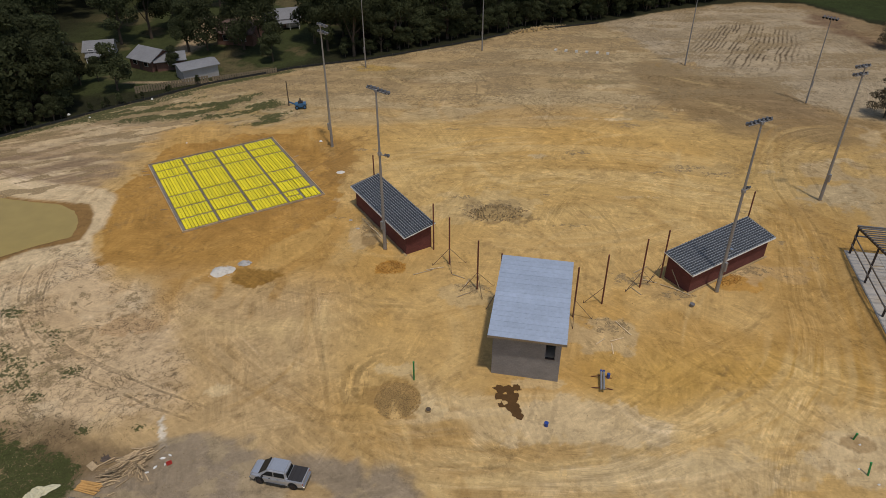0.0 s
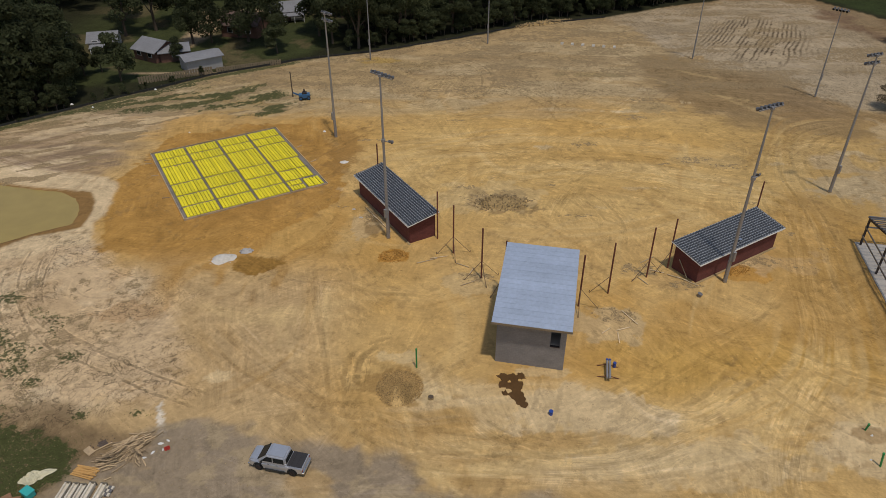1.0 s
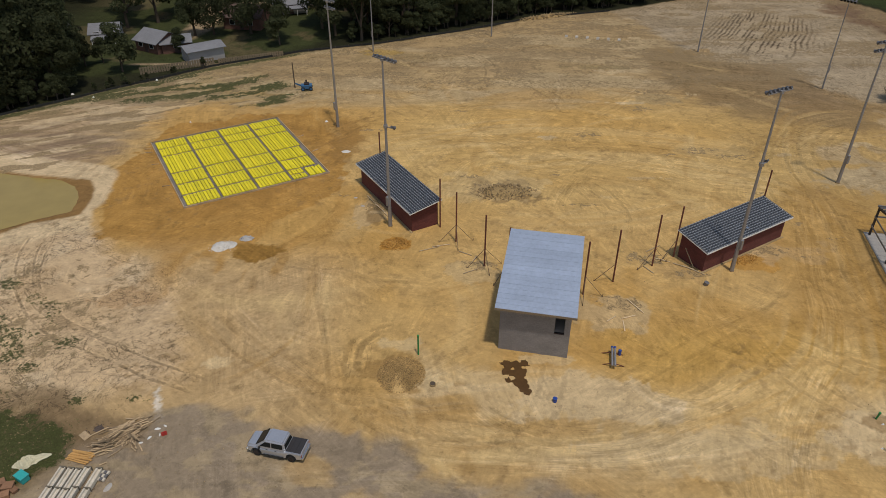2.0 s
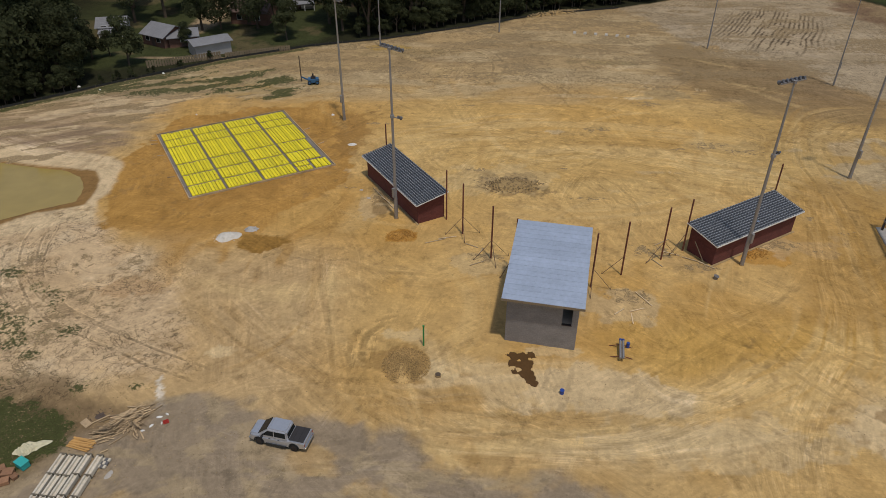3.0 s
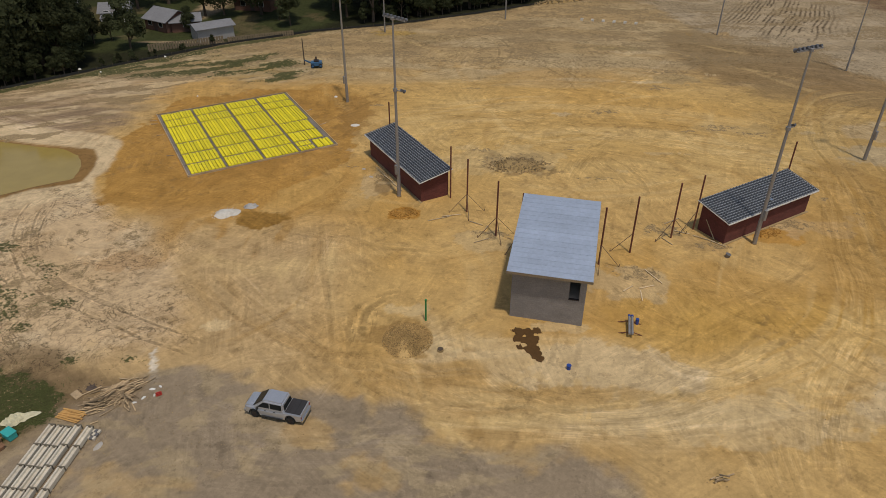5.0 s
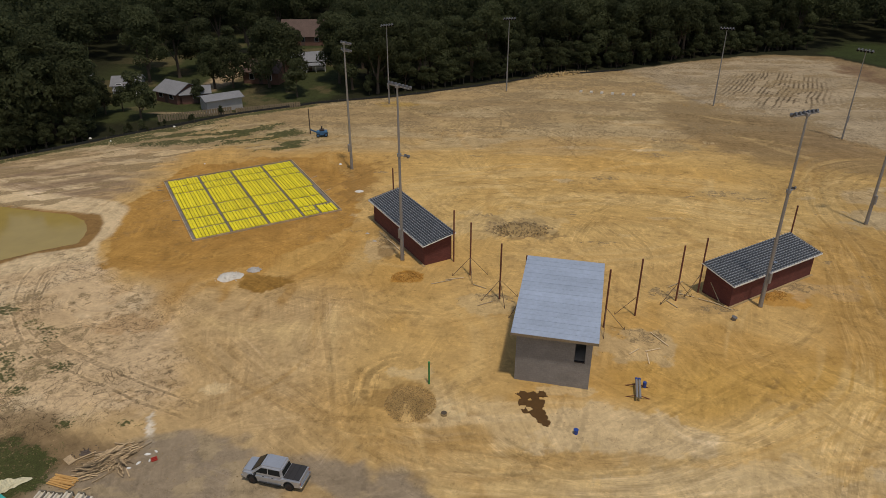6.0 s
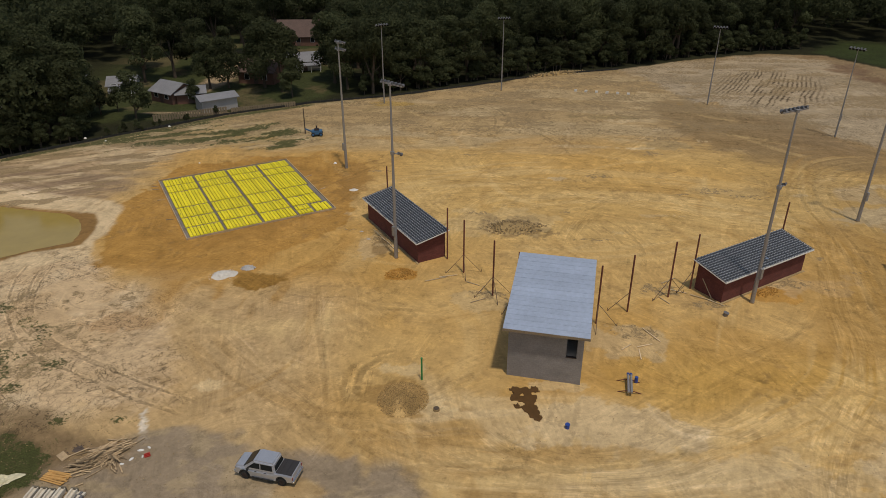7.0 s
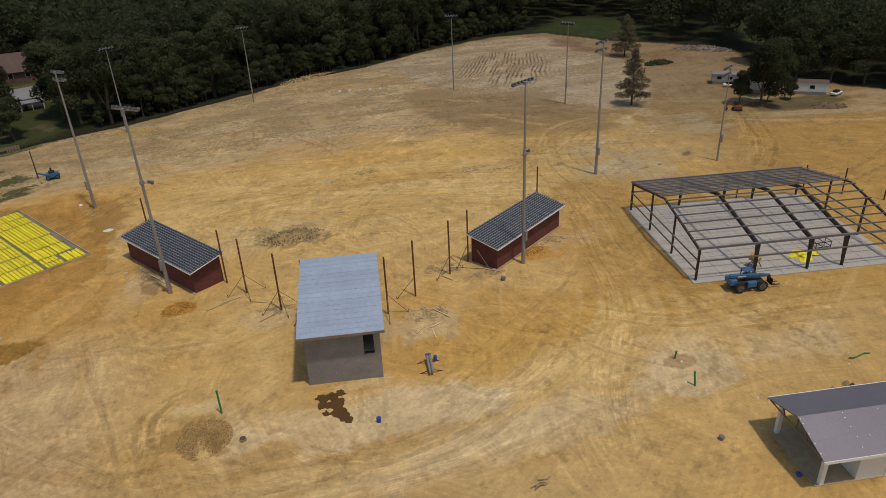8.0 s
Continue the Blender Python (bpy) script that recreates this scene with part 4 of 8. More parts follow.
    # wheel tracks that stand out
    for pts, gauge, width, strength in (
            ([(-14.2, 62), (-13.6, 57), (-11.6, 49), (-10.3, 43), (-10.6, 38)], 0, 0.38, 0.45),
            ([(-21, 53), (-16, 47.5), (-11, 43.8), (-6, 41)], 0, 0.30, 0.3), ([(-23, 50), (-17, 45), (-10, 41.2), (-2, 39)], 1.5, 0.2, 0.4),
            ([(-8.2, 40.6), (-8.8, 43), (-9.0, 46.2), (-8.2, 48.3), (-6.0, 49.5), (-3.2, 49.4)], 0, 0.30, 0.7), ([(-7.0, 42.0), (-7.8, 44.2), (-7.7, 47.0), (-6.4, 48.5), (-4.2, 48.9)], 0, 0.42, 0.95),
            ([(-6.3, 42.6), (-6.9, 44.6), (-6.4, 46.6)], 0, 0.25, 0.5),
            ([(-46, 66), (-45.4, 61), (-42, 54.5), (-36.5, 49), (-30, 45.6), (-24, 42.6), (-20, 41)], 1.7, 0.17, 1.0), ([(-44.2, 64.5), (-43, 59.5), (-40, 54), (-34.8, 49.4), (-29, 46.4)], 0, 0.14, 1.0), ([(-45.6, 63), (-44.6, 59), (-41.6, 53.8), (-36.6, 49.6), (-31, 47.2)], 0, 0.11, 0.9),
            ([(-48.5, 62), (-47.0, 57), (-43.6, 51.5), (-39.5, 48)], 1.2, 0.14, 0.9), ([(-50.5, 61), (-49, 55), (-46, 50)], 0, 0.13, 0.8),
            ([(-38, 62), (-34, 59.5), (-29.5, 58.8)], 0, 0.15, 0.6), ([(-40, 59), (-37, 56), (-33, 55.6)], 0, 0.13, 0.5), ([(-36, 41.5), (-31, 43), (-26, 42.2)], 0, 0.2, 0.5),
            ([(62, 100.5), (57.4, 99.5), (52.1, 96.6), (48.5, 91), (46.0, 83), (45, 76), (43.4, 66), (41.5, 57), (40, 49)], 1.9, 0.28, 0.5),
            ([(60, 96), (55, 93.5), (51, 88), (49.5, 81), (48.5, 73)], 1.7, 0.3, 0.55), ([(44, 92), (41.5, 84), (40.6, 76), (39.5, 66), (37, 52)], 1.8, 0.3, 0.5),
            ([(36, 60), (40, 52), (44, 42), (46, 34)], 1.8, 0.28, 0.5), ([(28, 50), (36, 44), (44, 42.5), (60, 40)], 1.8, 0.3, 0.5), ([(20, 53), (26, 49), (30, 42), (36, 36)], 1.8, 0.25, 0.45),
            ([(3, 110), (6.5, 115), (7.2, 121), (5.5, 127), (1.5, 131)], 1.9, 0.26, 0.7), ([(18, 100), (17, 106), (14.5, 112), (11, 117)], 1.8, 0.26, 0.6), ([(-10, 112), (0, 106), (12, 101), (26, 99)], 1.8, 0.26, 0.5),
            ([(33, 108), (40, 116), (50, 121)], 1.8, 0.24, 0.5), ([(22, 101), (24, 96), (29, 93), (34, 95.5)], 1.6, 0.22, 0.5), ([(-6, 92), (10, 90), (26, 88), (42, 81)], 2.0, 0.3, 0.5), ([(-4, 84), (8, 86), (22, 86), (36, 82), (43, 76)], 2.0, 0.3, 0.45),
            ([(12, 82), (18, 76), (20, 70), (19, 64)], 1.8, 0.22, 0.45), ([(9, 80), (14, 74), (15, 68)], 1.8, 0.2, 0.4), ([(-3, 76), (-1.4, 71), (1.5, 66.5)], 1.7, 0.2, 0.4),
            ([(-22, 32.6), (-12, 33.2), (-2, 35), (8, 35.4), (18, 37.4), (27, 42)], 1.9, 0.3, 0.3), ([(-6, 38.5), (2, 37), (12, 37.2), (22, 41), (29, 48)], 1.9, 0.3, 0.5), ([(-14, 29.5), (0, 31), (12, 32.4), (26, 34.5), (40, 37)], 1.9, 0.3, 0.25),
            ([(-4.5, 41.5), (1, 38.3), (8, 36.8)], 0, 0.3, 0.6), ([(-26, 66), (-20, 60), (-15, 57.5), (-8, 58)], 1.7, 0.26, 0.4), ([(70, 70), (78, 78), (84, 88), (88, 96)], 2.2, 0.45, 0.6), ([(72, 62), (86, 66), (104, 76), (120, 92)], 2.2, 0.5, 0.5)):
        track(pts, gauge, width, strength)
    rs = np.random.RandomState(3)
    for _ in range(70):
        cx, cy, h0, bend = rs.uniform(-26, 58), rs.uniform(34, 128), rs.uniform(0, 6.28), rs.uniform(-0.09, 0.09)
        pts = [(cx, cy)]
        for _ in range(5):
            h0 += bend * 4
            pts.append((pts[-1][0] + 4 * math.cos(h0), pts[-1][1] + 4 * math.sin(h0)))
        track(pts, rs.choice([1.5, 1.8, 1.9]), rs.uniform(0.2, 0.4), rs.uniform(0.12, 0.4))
    # pale bare sand
    for k, poly in ((0.6, [(-0.2, 43.0), (3.5, 43.8), (7.2, 42.6), (12.0, 43.4), (14.5, 42.1), (15.4, 39.6), (20.4, 40.3), (18.3, 37.3), (12.8, 37.7), (7.6, 37.9), (3.3, 38.6)]),
                    (0.5, [(4.0, 34.5), (9.8, 35.1), (15.0, 36.1), (21.1, 36.8), (25.1, 36.4), (21.4, 34.1), (15.2, 33.4), (8.0, 33.5)]),
                    (0.6, [(-3.3, 46.6), (-2.0, 45.9), (-0.2, 42.4), (-0.7, 40.4), (-2.7, 40.0), (-2.4, 43.0)]),
                    (0.6, [(33.0, 41.8), (37.6, 40.9), (39.8, 38.5), (36.6, 35.2), (33.1, 33.5), (29.5, 35.0), (30.3, 38.5)]),
                    (0.6, [(40.0, 39.4), (45.4, 38.1), (50.3, 38.5), (50.9, 37.3), (47.1, 34.2), (42.2, 34.6), (38.4, 36.1)])):
        lay(inside(x, y, poly, 1.2, 1.6) * k, (0.56, 0.445, 0.275))
    for k, poly in ((0.75, [(52.3, 88.6), (58.9, 89.0), (61.6, 82.4), (60.8, 74.5), (56.7, 70.0), (51.2, 72.1), (46.1, 74.9), (46.3, 80.1)]),
                    (0.75, [(66.5, 102.3), (71.1, 98.1), (72.5, 91.3), (66.7, 91.5), (63.2, 95.9)])):
        lay(inside(x, y, poly, 1.0, 3.0) * k * smooth(0.40, 0.52, fbm(x * 0.35 + 8, y * 0.35, 5)) , (0.47, 0.375, 0.24))
    lay(inside(x, y, [(81.4, 89.2), (91.4, 85.2), (103.2, 79.9), (118, 74), (118, 50), (87.9, 61.8), (81.5, 66.7), (74.2, 69.1), (69.0, 70.7), (72.4, 79.5)], 3, 3) * 0.6, (0.42, 0.26, 0.085))
    spill = np.hypot((x + 22.95 + 0.39 * (y - 38.1)) / 0.42, (y - 38.1) / 2.9) + (fbm(x * 1.6, y * 1.6, 5) - 0.5) * 1.9
    lay(smooth(1.0, 0.8, spill) * 0.85, (0.62, 0.58, 0.52))
    # bare spots and blotches
    for cx, cy, sx, sy, colour, k in ((6.9, 75.2, 4.6, 2.9, (0.25, 0.175, 0.085), 0.85), (5.2, 76.2, 7.2, 4.0, (0.50, 0.385, 0.21), 0.5), (-21.0, 61.6, 2.7, 1.7, (0.27, 0.155, 0.042), 1.0), (-4.5, 43.1, 2.5, 2.4, (0.30, 0.19, 0.072), 0.7),
                                      (-5.9, 63.3, 1.9, 1.5, (0.38, 0.19, 0.035), 0.85), (31.8, 60.2, 4.0, 2.0, (0.42, 0.225, 0.05), 0.7), (-2.2, 42.3, 2.6, 1.6, (0.54, 0.43, 0.26), 0.8), (-4.6, 47.0, 1.9, 0.9, (0.53, 0.42, 0.25), 0.6),
                                      (11, 40.5, 6.8, 2.8, SAND, 0.75), (20, 35.5, 10, 2.2, (0.50, 0.39, 0.23), 0.6), (33.5, 36.5, 4.2, 2.4, SAND, 0.7), (-9.3, 70.8, 2.2, 3.4, (0.46, 0.36, 0.22), 0.6), (-8.6, 69.5, 0.9, 3.0, (0.17, 0.11, 0.05), 0.6),
                                      (52, 79.5, 5.0, 3.2, (0.47, 0.39, 0.26), 0.75), (36.2, 86.8, 5.2, 1.5, (0.33, 0.25, 0.13), 0.4), (33, 107, 5, 2.4, (0.30, 0.235, 0.135), 0.6), (-9, 127, 9, 2.4, (0.25, 0.19, 0.10), 0.5), (-13.5, 130, 4, 1.5, (0.40, 0.27, 0.07), 0.6),
                                      (47, 131, 4, 1.8, (0.36, 0.22, 0.07), 0.5), (15.0, 51.4, 3.6, 2.4, (0.46, 0.36, 0.22), 0.65), (3.0, 57.8, 3.2, 1.8, (0.46, 0.36, 0.21), 0.55), (24, 58.6, 3.4, 1.6, (0.36, 0.25, 0.12), 0.6), (-20, 44.5, 1.9, 1.1, (0.55, 0.43, 0.26), 0.85),
                                      (34, 38, 1.2, 0.7, (0.27, 0.18, 0.09), 0.6), (-31, 53.2, 3.2, 1.7, (0.40, 0.27, 0.15), 0.7), (-15, 90, 2.6, 7.5, (0.25, 0.145, 0.05), 0.55), (34.5, 62.4, 6.5, 2.0, (0.50, 0.40, 0.27), 0.5), (-27.7, 35.3, 1.6, 0.9, (0.09, 0.065, 0.045), 0.85),
                                      (-22, 79.5, 6.0, 1.2, (0.29, 0.16, 0.05), 0.5), (8.3, 45.0, 2.6, 0.7, (0.50, 0.40, 0.25), 0.6), (27, 122, 7, 1.0, (0.22, 0.18, 0.09), 0.5)):
        d = np.hypot((x - cx) / sx, (y - cy) / sy) + (fbm(x * 0.55 + cx, y * 0.55, 6) - 0.5) * 2.0
        lay(smooth(1.02, 0.90, d) * k, colour)
    lay(inside(x, y, [(34, 60), (33, 52), (40, 46), (47, 50), (47, 60), (50, 74), (44, 80), (39, 70)], 3, 3) * 0.6, (0.375, 0.225, 0.070))
    for cx, cy, sx, sy in ((20.6, 61.0, 4.0, 1.8), (24.8, 58.0, 3.0, 1.2), (16.5, 53.0, 3.0, 2.0), (3.2, 59.5, 3.0, 1.6), (-9.2, 71.5, 1.2, 4.0), (34, 62.5, 5.0, 1.4), (6.4, 76.0, 6.5, 3.2), (34.5, 87.6, 4.0, 1.4), (38.5, 85.4, 4.0, 1.2), (29.5, 102.6, 3.2, 1.8), (20, 92.5, 4, 1.2), (33, 110, 5, 1.6)):
        stain = np.maximum(stain, smooth(1.4, 0.2, np.hypot((x - cx) / sx, (y - cy) / sy)) * 0.55)
    lay(inside(x, y, [(44, 74), (47, 90), (52, 100), (64, 106), (74, 98), (70, 82), (58, 70)], 4, 4) * 0.2, (0.30, 0.205, 0.095))
    # rough spots with roots and rubble
    rs = np.random.RandomState(77)
    for i in range(60):
        cx, cy = rs.uniform(-16, 62), rs.uniform(60, 140)
        sx, sy = rs.uniform(0.8, 3.4), rs.uniform(0.3, 1.0)
        d = np.hypot((x - cx) / sx, (y - cy) / sy) + (fbm(x * 0.9 + cx, y * 0.9, 5) - 0.5) * 2.8
        if i % 3 == 1:
            lay(smooth(0.95, 0.85, d) * rs.uniform(0.3, 0.8), (0.50, 0.40, 0.25))
        else:
            stain = np.maximum(stain, smooth(1.4, 0.3, np.hypot((x - cx) / sx, (y - cy) / sy)) * rs.uniform(0.35, 0.65))
    stain = np.maximum(stain, smooth(104, 118, y) * smooth(0.48, 0.62, fbm(x * 0.10 + 50, y * 0.30, 4)) * 0.6)
    stain = np.maximum(stain, smooth(-27, -34, x) * smooth(64, 58, y) * smooth(0.48, 0.62, fbm(x * 0.5 + 11, y * 0.5, 3)) * 0.5)
    grit = smooth(0.60, 0.72, fbm(x * 1.6 + 5, y * 1.6, 3)) * smooth(0.45, 0.6, mid)
    lay(grit * 0.4, (0.23, 0.15, 0.07))
    # gravel yard along the near side
    g = inside(x, y, GRAVEL, 0.8, 2.0)
    lay(g * smooth(0.66, 0.54, fbm(wx * 0.2 + 40, wy * 0.3, 6)) * 0.92, (0.235, 0.198, 0.160))
    lay(g * 0.35, (0.27, 0.215, 0.15))
    lay(g * smooth(0.56, 0.62, fbm(wx * 0.5 + 4, wy * 0.9, 5)) * 0.5, (0.36, 0.29, 0.185))
    # furrows on the far bank: their shadow stripes are coloured onto flat ground
    f = inside(x, y, FURROWS, 3, 2)
    u, v = x - 63 - np.interp(x, [50, 58, 65, 76], [0.66, 0.60, 0.52, 0.40]) * (y - 145), y
    u = u + (fbm(x * 0.08, y * 0.08) - 0.5) * 2.0
    ridge = 0.5 + 0.5 * np.cos(u * 6.4 + 1.5 * fbm(v * 0.3, u * 0.1))
    lay(f * 0.5, (0.38, 0.31, 0.215))
    lay(f * smooth(0.58, 0.78, ridge) * smooth(0.42, 0.48, fbm(u * 0.9 + 4, v * 0.16, 4)) * 0.95, (0.085, 0.060, 0.038))
    bank = farp * (1 - f)
    lay(bank * smooth(0.60, 0.9, ridge) * smooth(0.45, 0.55, fbm(u * 0.1 + 9, v * 0.06)) * 0.35, (0.22, 0.165, 0.10))
    # weeds and grass
    w = inside(x, y, WEEDS, 2.0, 3.0)
    lay(w * 0.35, (0.24, 0.20, 0.11))
    wu, wv = x * 0.91 + y * 0.42, y * 0.91 - x * 0.42
    weed = np.maximum(weed, w * smooth(0.43, 0.56, fbm(wu * 0.16, wv * 0.75 + 3, 4)) * 0.88)
    stain = np.maximum(stain, w * smooth(0.46, 0.60, fbm(wu * 0.3 + 40, wv * 1.2 + 3, 4)) * 0.85)
    lay(w * smooth(0.54, 0.60, fbm(wu * 0.3 + 80, wv * 1.1 + 30, 5)) * 0.6, (0.46, 0.37, 0.24))
    crusty = inside(x, y, [(-80, 70), (-50, 82), (-45, 97), (-40, 104), (-58, 106), (-90, 84)], 1.5, 3)
    stain = np.maximum(stain, crusty * smooth(0.46, 0.62, fbm(wu * 0.2 + 15, wv * 0.8, 4)) * 0.95)
    lay(crusty * smooth(0.54, 0.60, fbm(wu * 0.15 + 55, wv * 0.5, 5)) * 0.6, (0.52, 0.42, 0.28))
    weed = np.maximum(weed, smooth(2.4, 0.3, np.abs(y - np.interp(x, [-92, -70.3, -58.1, -43.4, -28.5], [79.4, 96.4, 107.4, 120.5, 129.6])) + 0.6 * (small - 0.5)) * smooth(-26, -30, x) * 0.9)
    scruff = smooth(-27, -35, x) * smooth(58, 50, y) * smooth(30, 36, y)
    stain = np.maximum(stain, scruff * smooth(0.46, 0.62, fbm(x * 0.5 + 70, y * 0.5, 3)) * 0.55)
    weed = np.maximum(weed, scruff * smooth(-33, -40, x) * smooth(0.48, 0.64, fbm(x * 0.4 + 20, y * 0.4, 3)) * 0.55)
    lay(inside(x, y, [(-45, 41), (-34, 41), (-27, 38.5), (-24, 37), (-25.5, 35.5), (-28, 35), (-45, 36)], 0.9, 1.4) * 0.8, (0.205, 0.145, 0.082))
    near_lawn = inside(x, y, LAWN, 0.5, 1.6)
    lay(near_lawn * 0.85, (0.080, 0.068, 0.034))
    weed = np.maximum(weed, near_lawn * (0.55 + 0.35 * smooth(0.35, 0.6, fbm(x * 0.4, y * 0.4, 3))))
    for cx, cy, rad in ((-34.4, 46.8, 1.7), (-44.5, 55.5, 2.0), (-38.5, 45.0, 1.8), (-36.2, 43.6, 1.3), (-25.7, 40.0, 0.8), (-30.2, 39.7, 1.0)):
        weed = np.maximum(weed, smooth(1.3, 0.2, np.hypot(x - cx, (y - cy) * 1.4) / rad) * 0.62)
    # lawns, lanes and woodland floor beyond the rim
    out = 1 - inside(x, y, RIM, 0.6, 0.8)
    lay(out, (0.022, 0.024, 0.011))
    lawn2 = inside(x, y, [(-75, 112), (-62, 116), (-44, 123), (-28, 133), (-22, 142), (-26, 165), (-36, 200), (-75, 200), (-85, 150)], 2, 2) * out
    lay(lawn2 * 0.9, (0.045, 0.056, 0.021))
    lay(lawn2 * smooth(0.52, 0.62, fbm(x * 0.14, y * 0.14)) * 0.6, (0.13, 0.105, 0.06))
    for cx, cy, sx, sy in ((-53, 152, 3.0, 14), (-46, 166, 15, 1.6), (-43, 122.8, 16, 0.8)):
        lay(smooth(1.2, 0.8, np.hypot((x - cx) / sx, (y - cy) / sy) + (small - 0.5) * 0.5) * out, (0.30, 0.235, 0.155))
    meadow = np.maximum(inside(x, y, [(90, 180), (99, 163), (110, 156), (116, 168), (121, 184), (104, 198)], 2, 2), inside(x, y, [(126, 140), (140, 126), (186, 166), (160, 186)], 2, 2)) * out
    lay(meadow, (0.033, 0.047, 0.016))
    stain, weed = stain * (1 - out), weed * (1 - out)
    wet = inside(x, y, [(-72, 84), (-64.9, 81.6), (-59.6, 80.2), (-54.4, 78.9), (-50, 78), (-47.4, 76.4), (-45.6, 73.8), (-45.1, 70.5), (-48.7, 68.2), (-51.4, 65.9), (-54.1, 63.6), (-62, 60)], 0.9, 0.4)
    mud = (inside(x, y, [(-66, 82.4), (-54.6, 79.4), (-50.2, 78.6), (-46.0, 77.9), (-44.3, 75.4), (-43.5, 72.3), (-43.5, 69.4), (-45.6, 68.2), (-48.5, 67.2), (-50.7, 64.3), (-54, 61.0), (-62, 58)], 0.2, 0.5))
    lay(np.maximum(wet, mud) * 0.95, (0.215, 0.125, 0.045))
    # right side dimmed: weaker light there is put into the soil colour
    c *= (1 - 0.11 * smooth(32, 46, x) * smooth(104, 90, y))[:, None]
    c *= (0.9 + 0.2 * small)[:, None] * np.array((1.045, 0.978, 0.875))
    z = (fbm(x * 0.25, y * 0.25) - 0.5) * 0.07 - sink - wet * 0.5
    z += (fbm(x * 0.8, y * 0.8, 3) - 0.5) * 0.18 * pale * smooth(-24, -32, x)
    me = bpy.data.meshes.new("ground")
    idx = np.arange(nx * ny).reshape(ny, nx)
    faces = np.stack([idx[:-1, :-1], idx[:-1, 1:], idx[1:, 1:], idx[1:, :-1]], -1).reshape(-1, 4)
    me.from_pydata((UNIT * np.stack([x, y, z - 0.02], -1)).tolist(), [], faces.tolist())
    one = np.ones(x.size)
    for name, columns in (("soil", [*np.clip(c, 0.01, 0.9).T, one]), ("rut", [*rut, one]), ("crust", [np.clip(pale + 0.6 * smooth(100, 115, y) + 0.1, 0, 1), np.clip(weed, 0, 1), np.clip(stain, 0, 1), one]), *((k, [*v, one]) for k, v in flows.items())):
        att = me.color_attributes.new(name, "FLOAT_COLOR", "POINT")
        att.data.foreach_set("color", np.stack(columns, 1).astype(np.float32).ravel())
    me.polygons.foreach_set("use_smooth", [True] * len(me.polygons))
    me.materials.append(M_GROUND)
    return tagged(new("ground", me), "bare tan sandy clay ground with wheel tracks", "ground", kind="structure")


build_ground()

bm = bmesh.new()
prism(bm, spline([(-68, 87), (-60.8, 84.4), (-54.9, 82.7), (-48.0, 80.6), (-43.6, 76.6), (-41.8, 70.8), (-44.6, 66.6), (-48.6, 65.0), (-52.0, 62.6), (-60, 60)]), -0.50, -0.24, "z")
single("water", bm, M_WATER, Matrix(), "muddy yellow-brown pond water", "water", kind="structure")

# ---------------------------------------------------------------- small block building with a shed roof
HEAD = -11.3  # heading of the buildings' fronts


def block_building():
    t = thing("scorers_building", pose(4.38, 46.42, 0, 0, 0, HEAD), "two-storey grey block building with pale metal shed roof", "building")
    w, d, th = 6.06, 9.1, 0.2
    low, high = 4.93, 6.42   # wall height at the front and at the back
    bm = bmesh.new()
    ox0, ox1, oz0, oz1 = 4.72, 5.55, 2.55, 4.45
    for x0, x1, z0, z1 in ((0, ox0, 0, low), (ox1, w, 0, low), (ox0, ox1, 0, oz0), (ox0, ox1, oz1, low)):
        box(bm, x0, 0, z0 - (0.15 if z0 == 0 else 0), x1, th, z1)
    part("front_wall", bm, M_CMU, t)
    for x in (0, w - th):
        bm = bmesh.new()
        prism(bm, [(th, -0.15), (d, -0.15), (d, high), (th, low)], x, x + th)
        part("side_wall", bm, M_CMU, t)
    bm = bmesh.new()
    for x0, x1, z0, z1 in ((th, 1.2, 0, high), (4.86, w - th, 0, high), (1.2, 4.86, 0, 3.6), (1.2, 4.86, 5.4, high)):
        box(bm, x0, d - th, z0 - (0.15 if z0 == 0 else 0), x1, d, z1)
    part("back_wall", bm, M_CMU, t)
    bm = bmesh.new()
    box(bm, th, th, 2.4, w - th, d - th, 2.55)
    part("upper_floor", bm, M_CONCRETE, t)
    for name, z in (("sill", oz0), ("lintel", oz1)):
        bm = bmesh.new()
        box(bm, ox0 - 0.03, -0.02, z - 0.04, ox1 + 0.03, th + 0.01, z + 0.03)
        part(name, bm, M_DARKSTEEL, t)
    # roof: long sheets laid across the fall
    ya, yb = -0.66, d + 0.45
    za = low + 0.02 + ya * (high - low) / d
    zb = low + 0.02 + yb * (high - low) / d
    bm = bmesh.new()
    for i in range(7):
        x = -0.3 + i * (w + 0.6) / 6
        beam(bm, (x, ya + 0.05, za + 0.07), (x, yb - 0.05, zb + 0.07), 0.08, 0.14)
    part("rafters", bm, M_LUMBER, t)
    n = 17
    length = math.hypot(yb - ya, zb - za)
    bm = bmesh.new()
    box(bm, -0.42, 0, 0, w + 0.42, length / n + 0.03, 0.022)
    box(bm, -0.42, 0, 0.022, w + 0.42, 0.035, 0.042)
    me = mesh_of("roof_panel", bm, M_ROOFMETAL)
    tilt = math.degrees(math.atan2(zb - za, yb - ya))
    for i in range(n):
        k = i / n
        piece("roof_panel", me, t, pose(0, ya + k * (yb - ya), za + k * (zb - za) + 0.15 + 0.004 * (i % 2), tilt))
    bm = bmesh.new()
    box(bm, -0.44, ya - 0.03, za - 0.05, w + 0.44, ya - 0.002, za + 0.17)
    part("fascia", bm, M_PALEWOOD, t, "pale timber fascia board")


block_building()


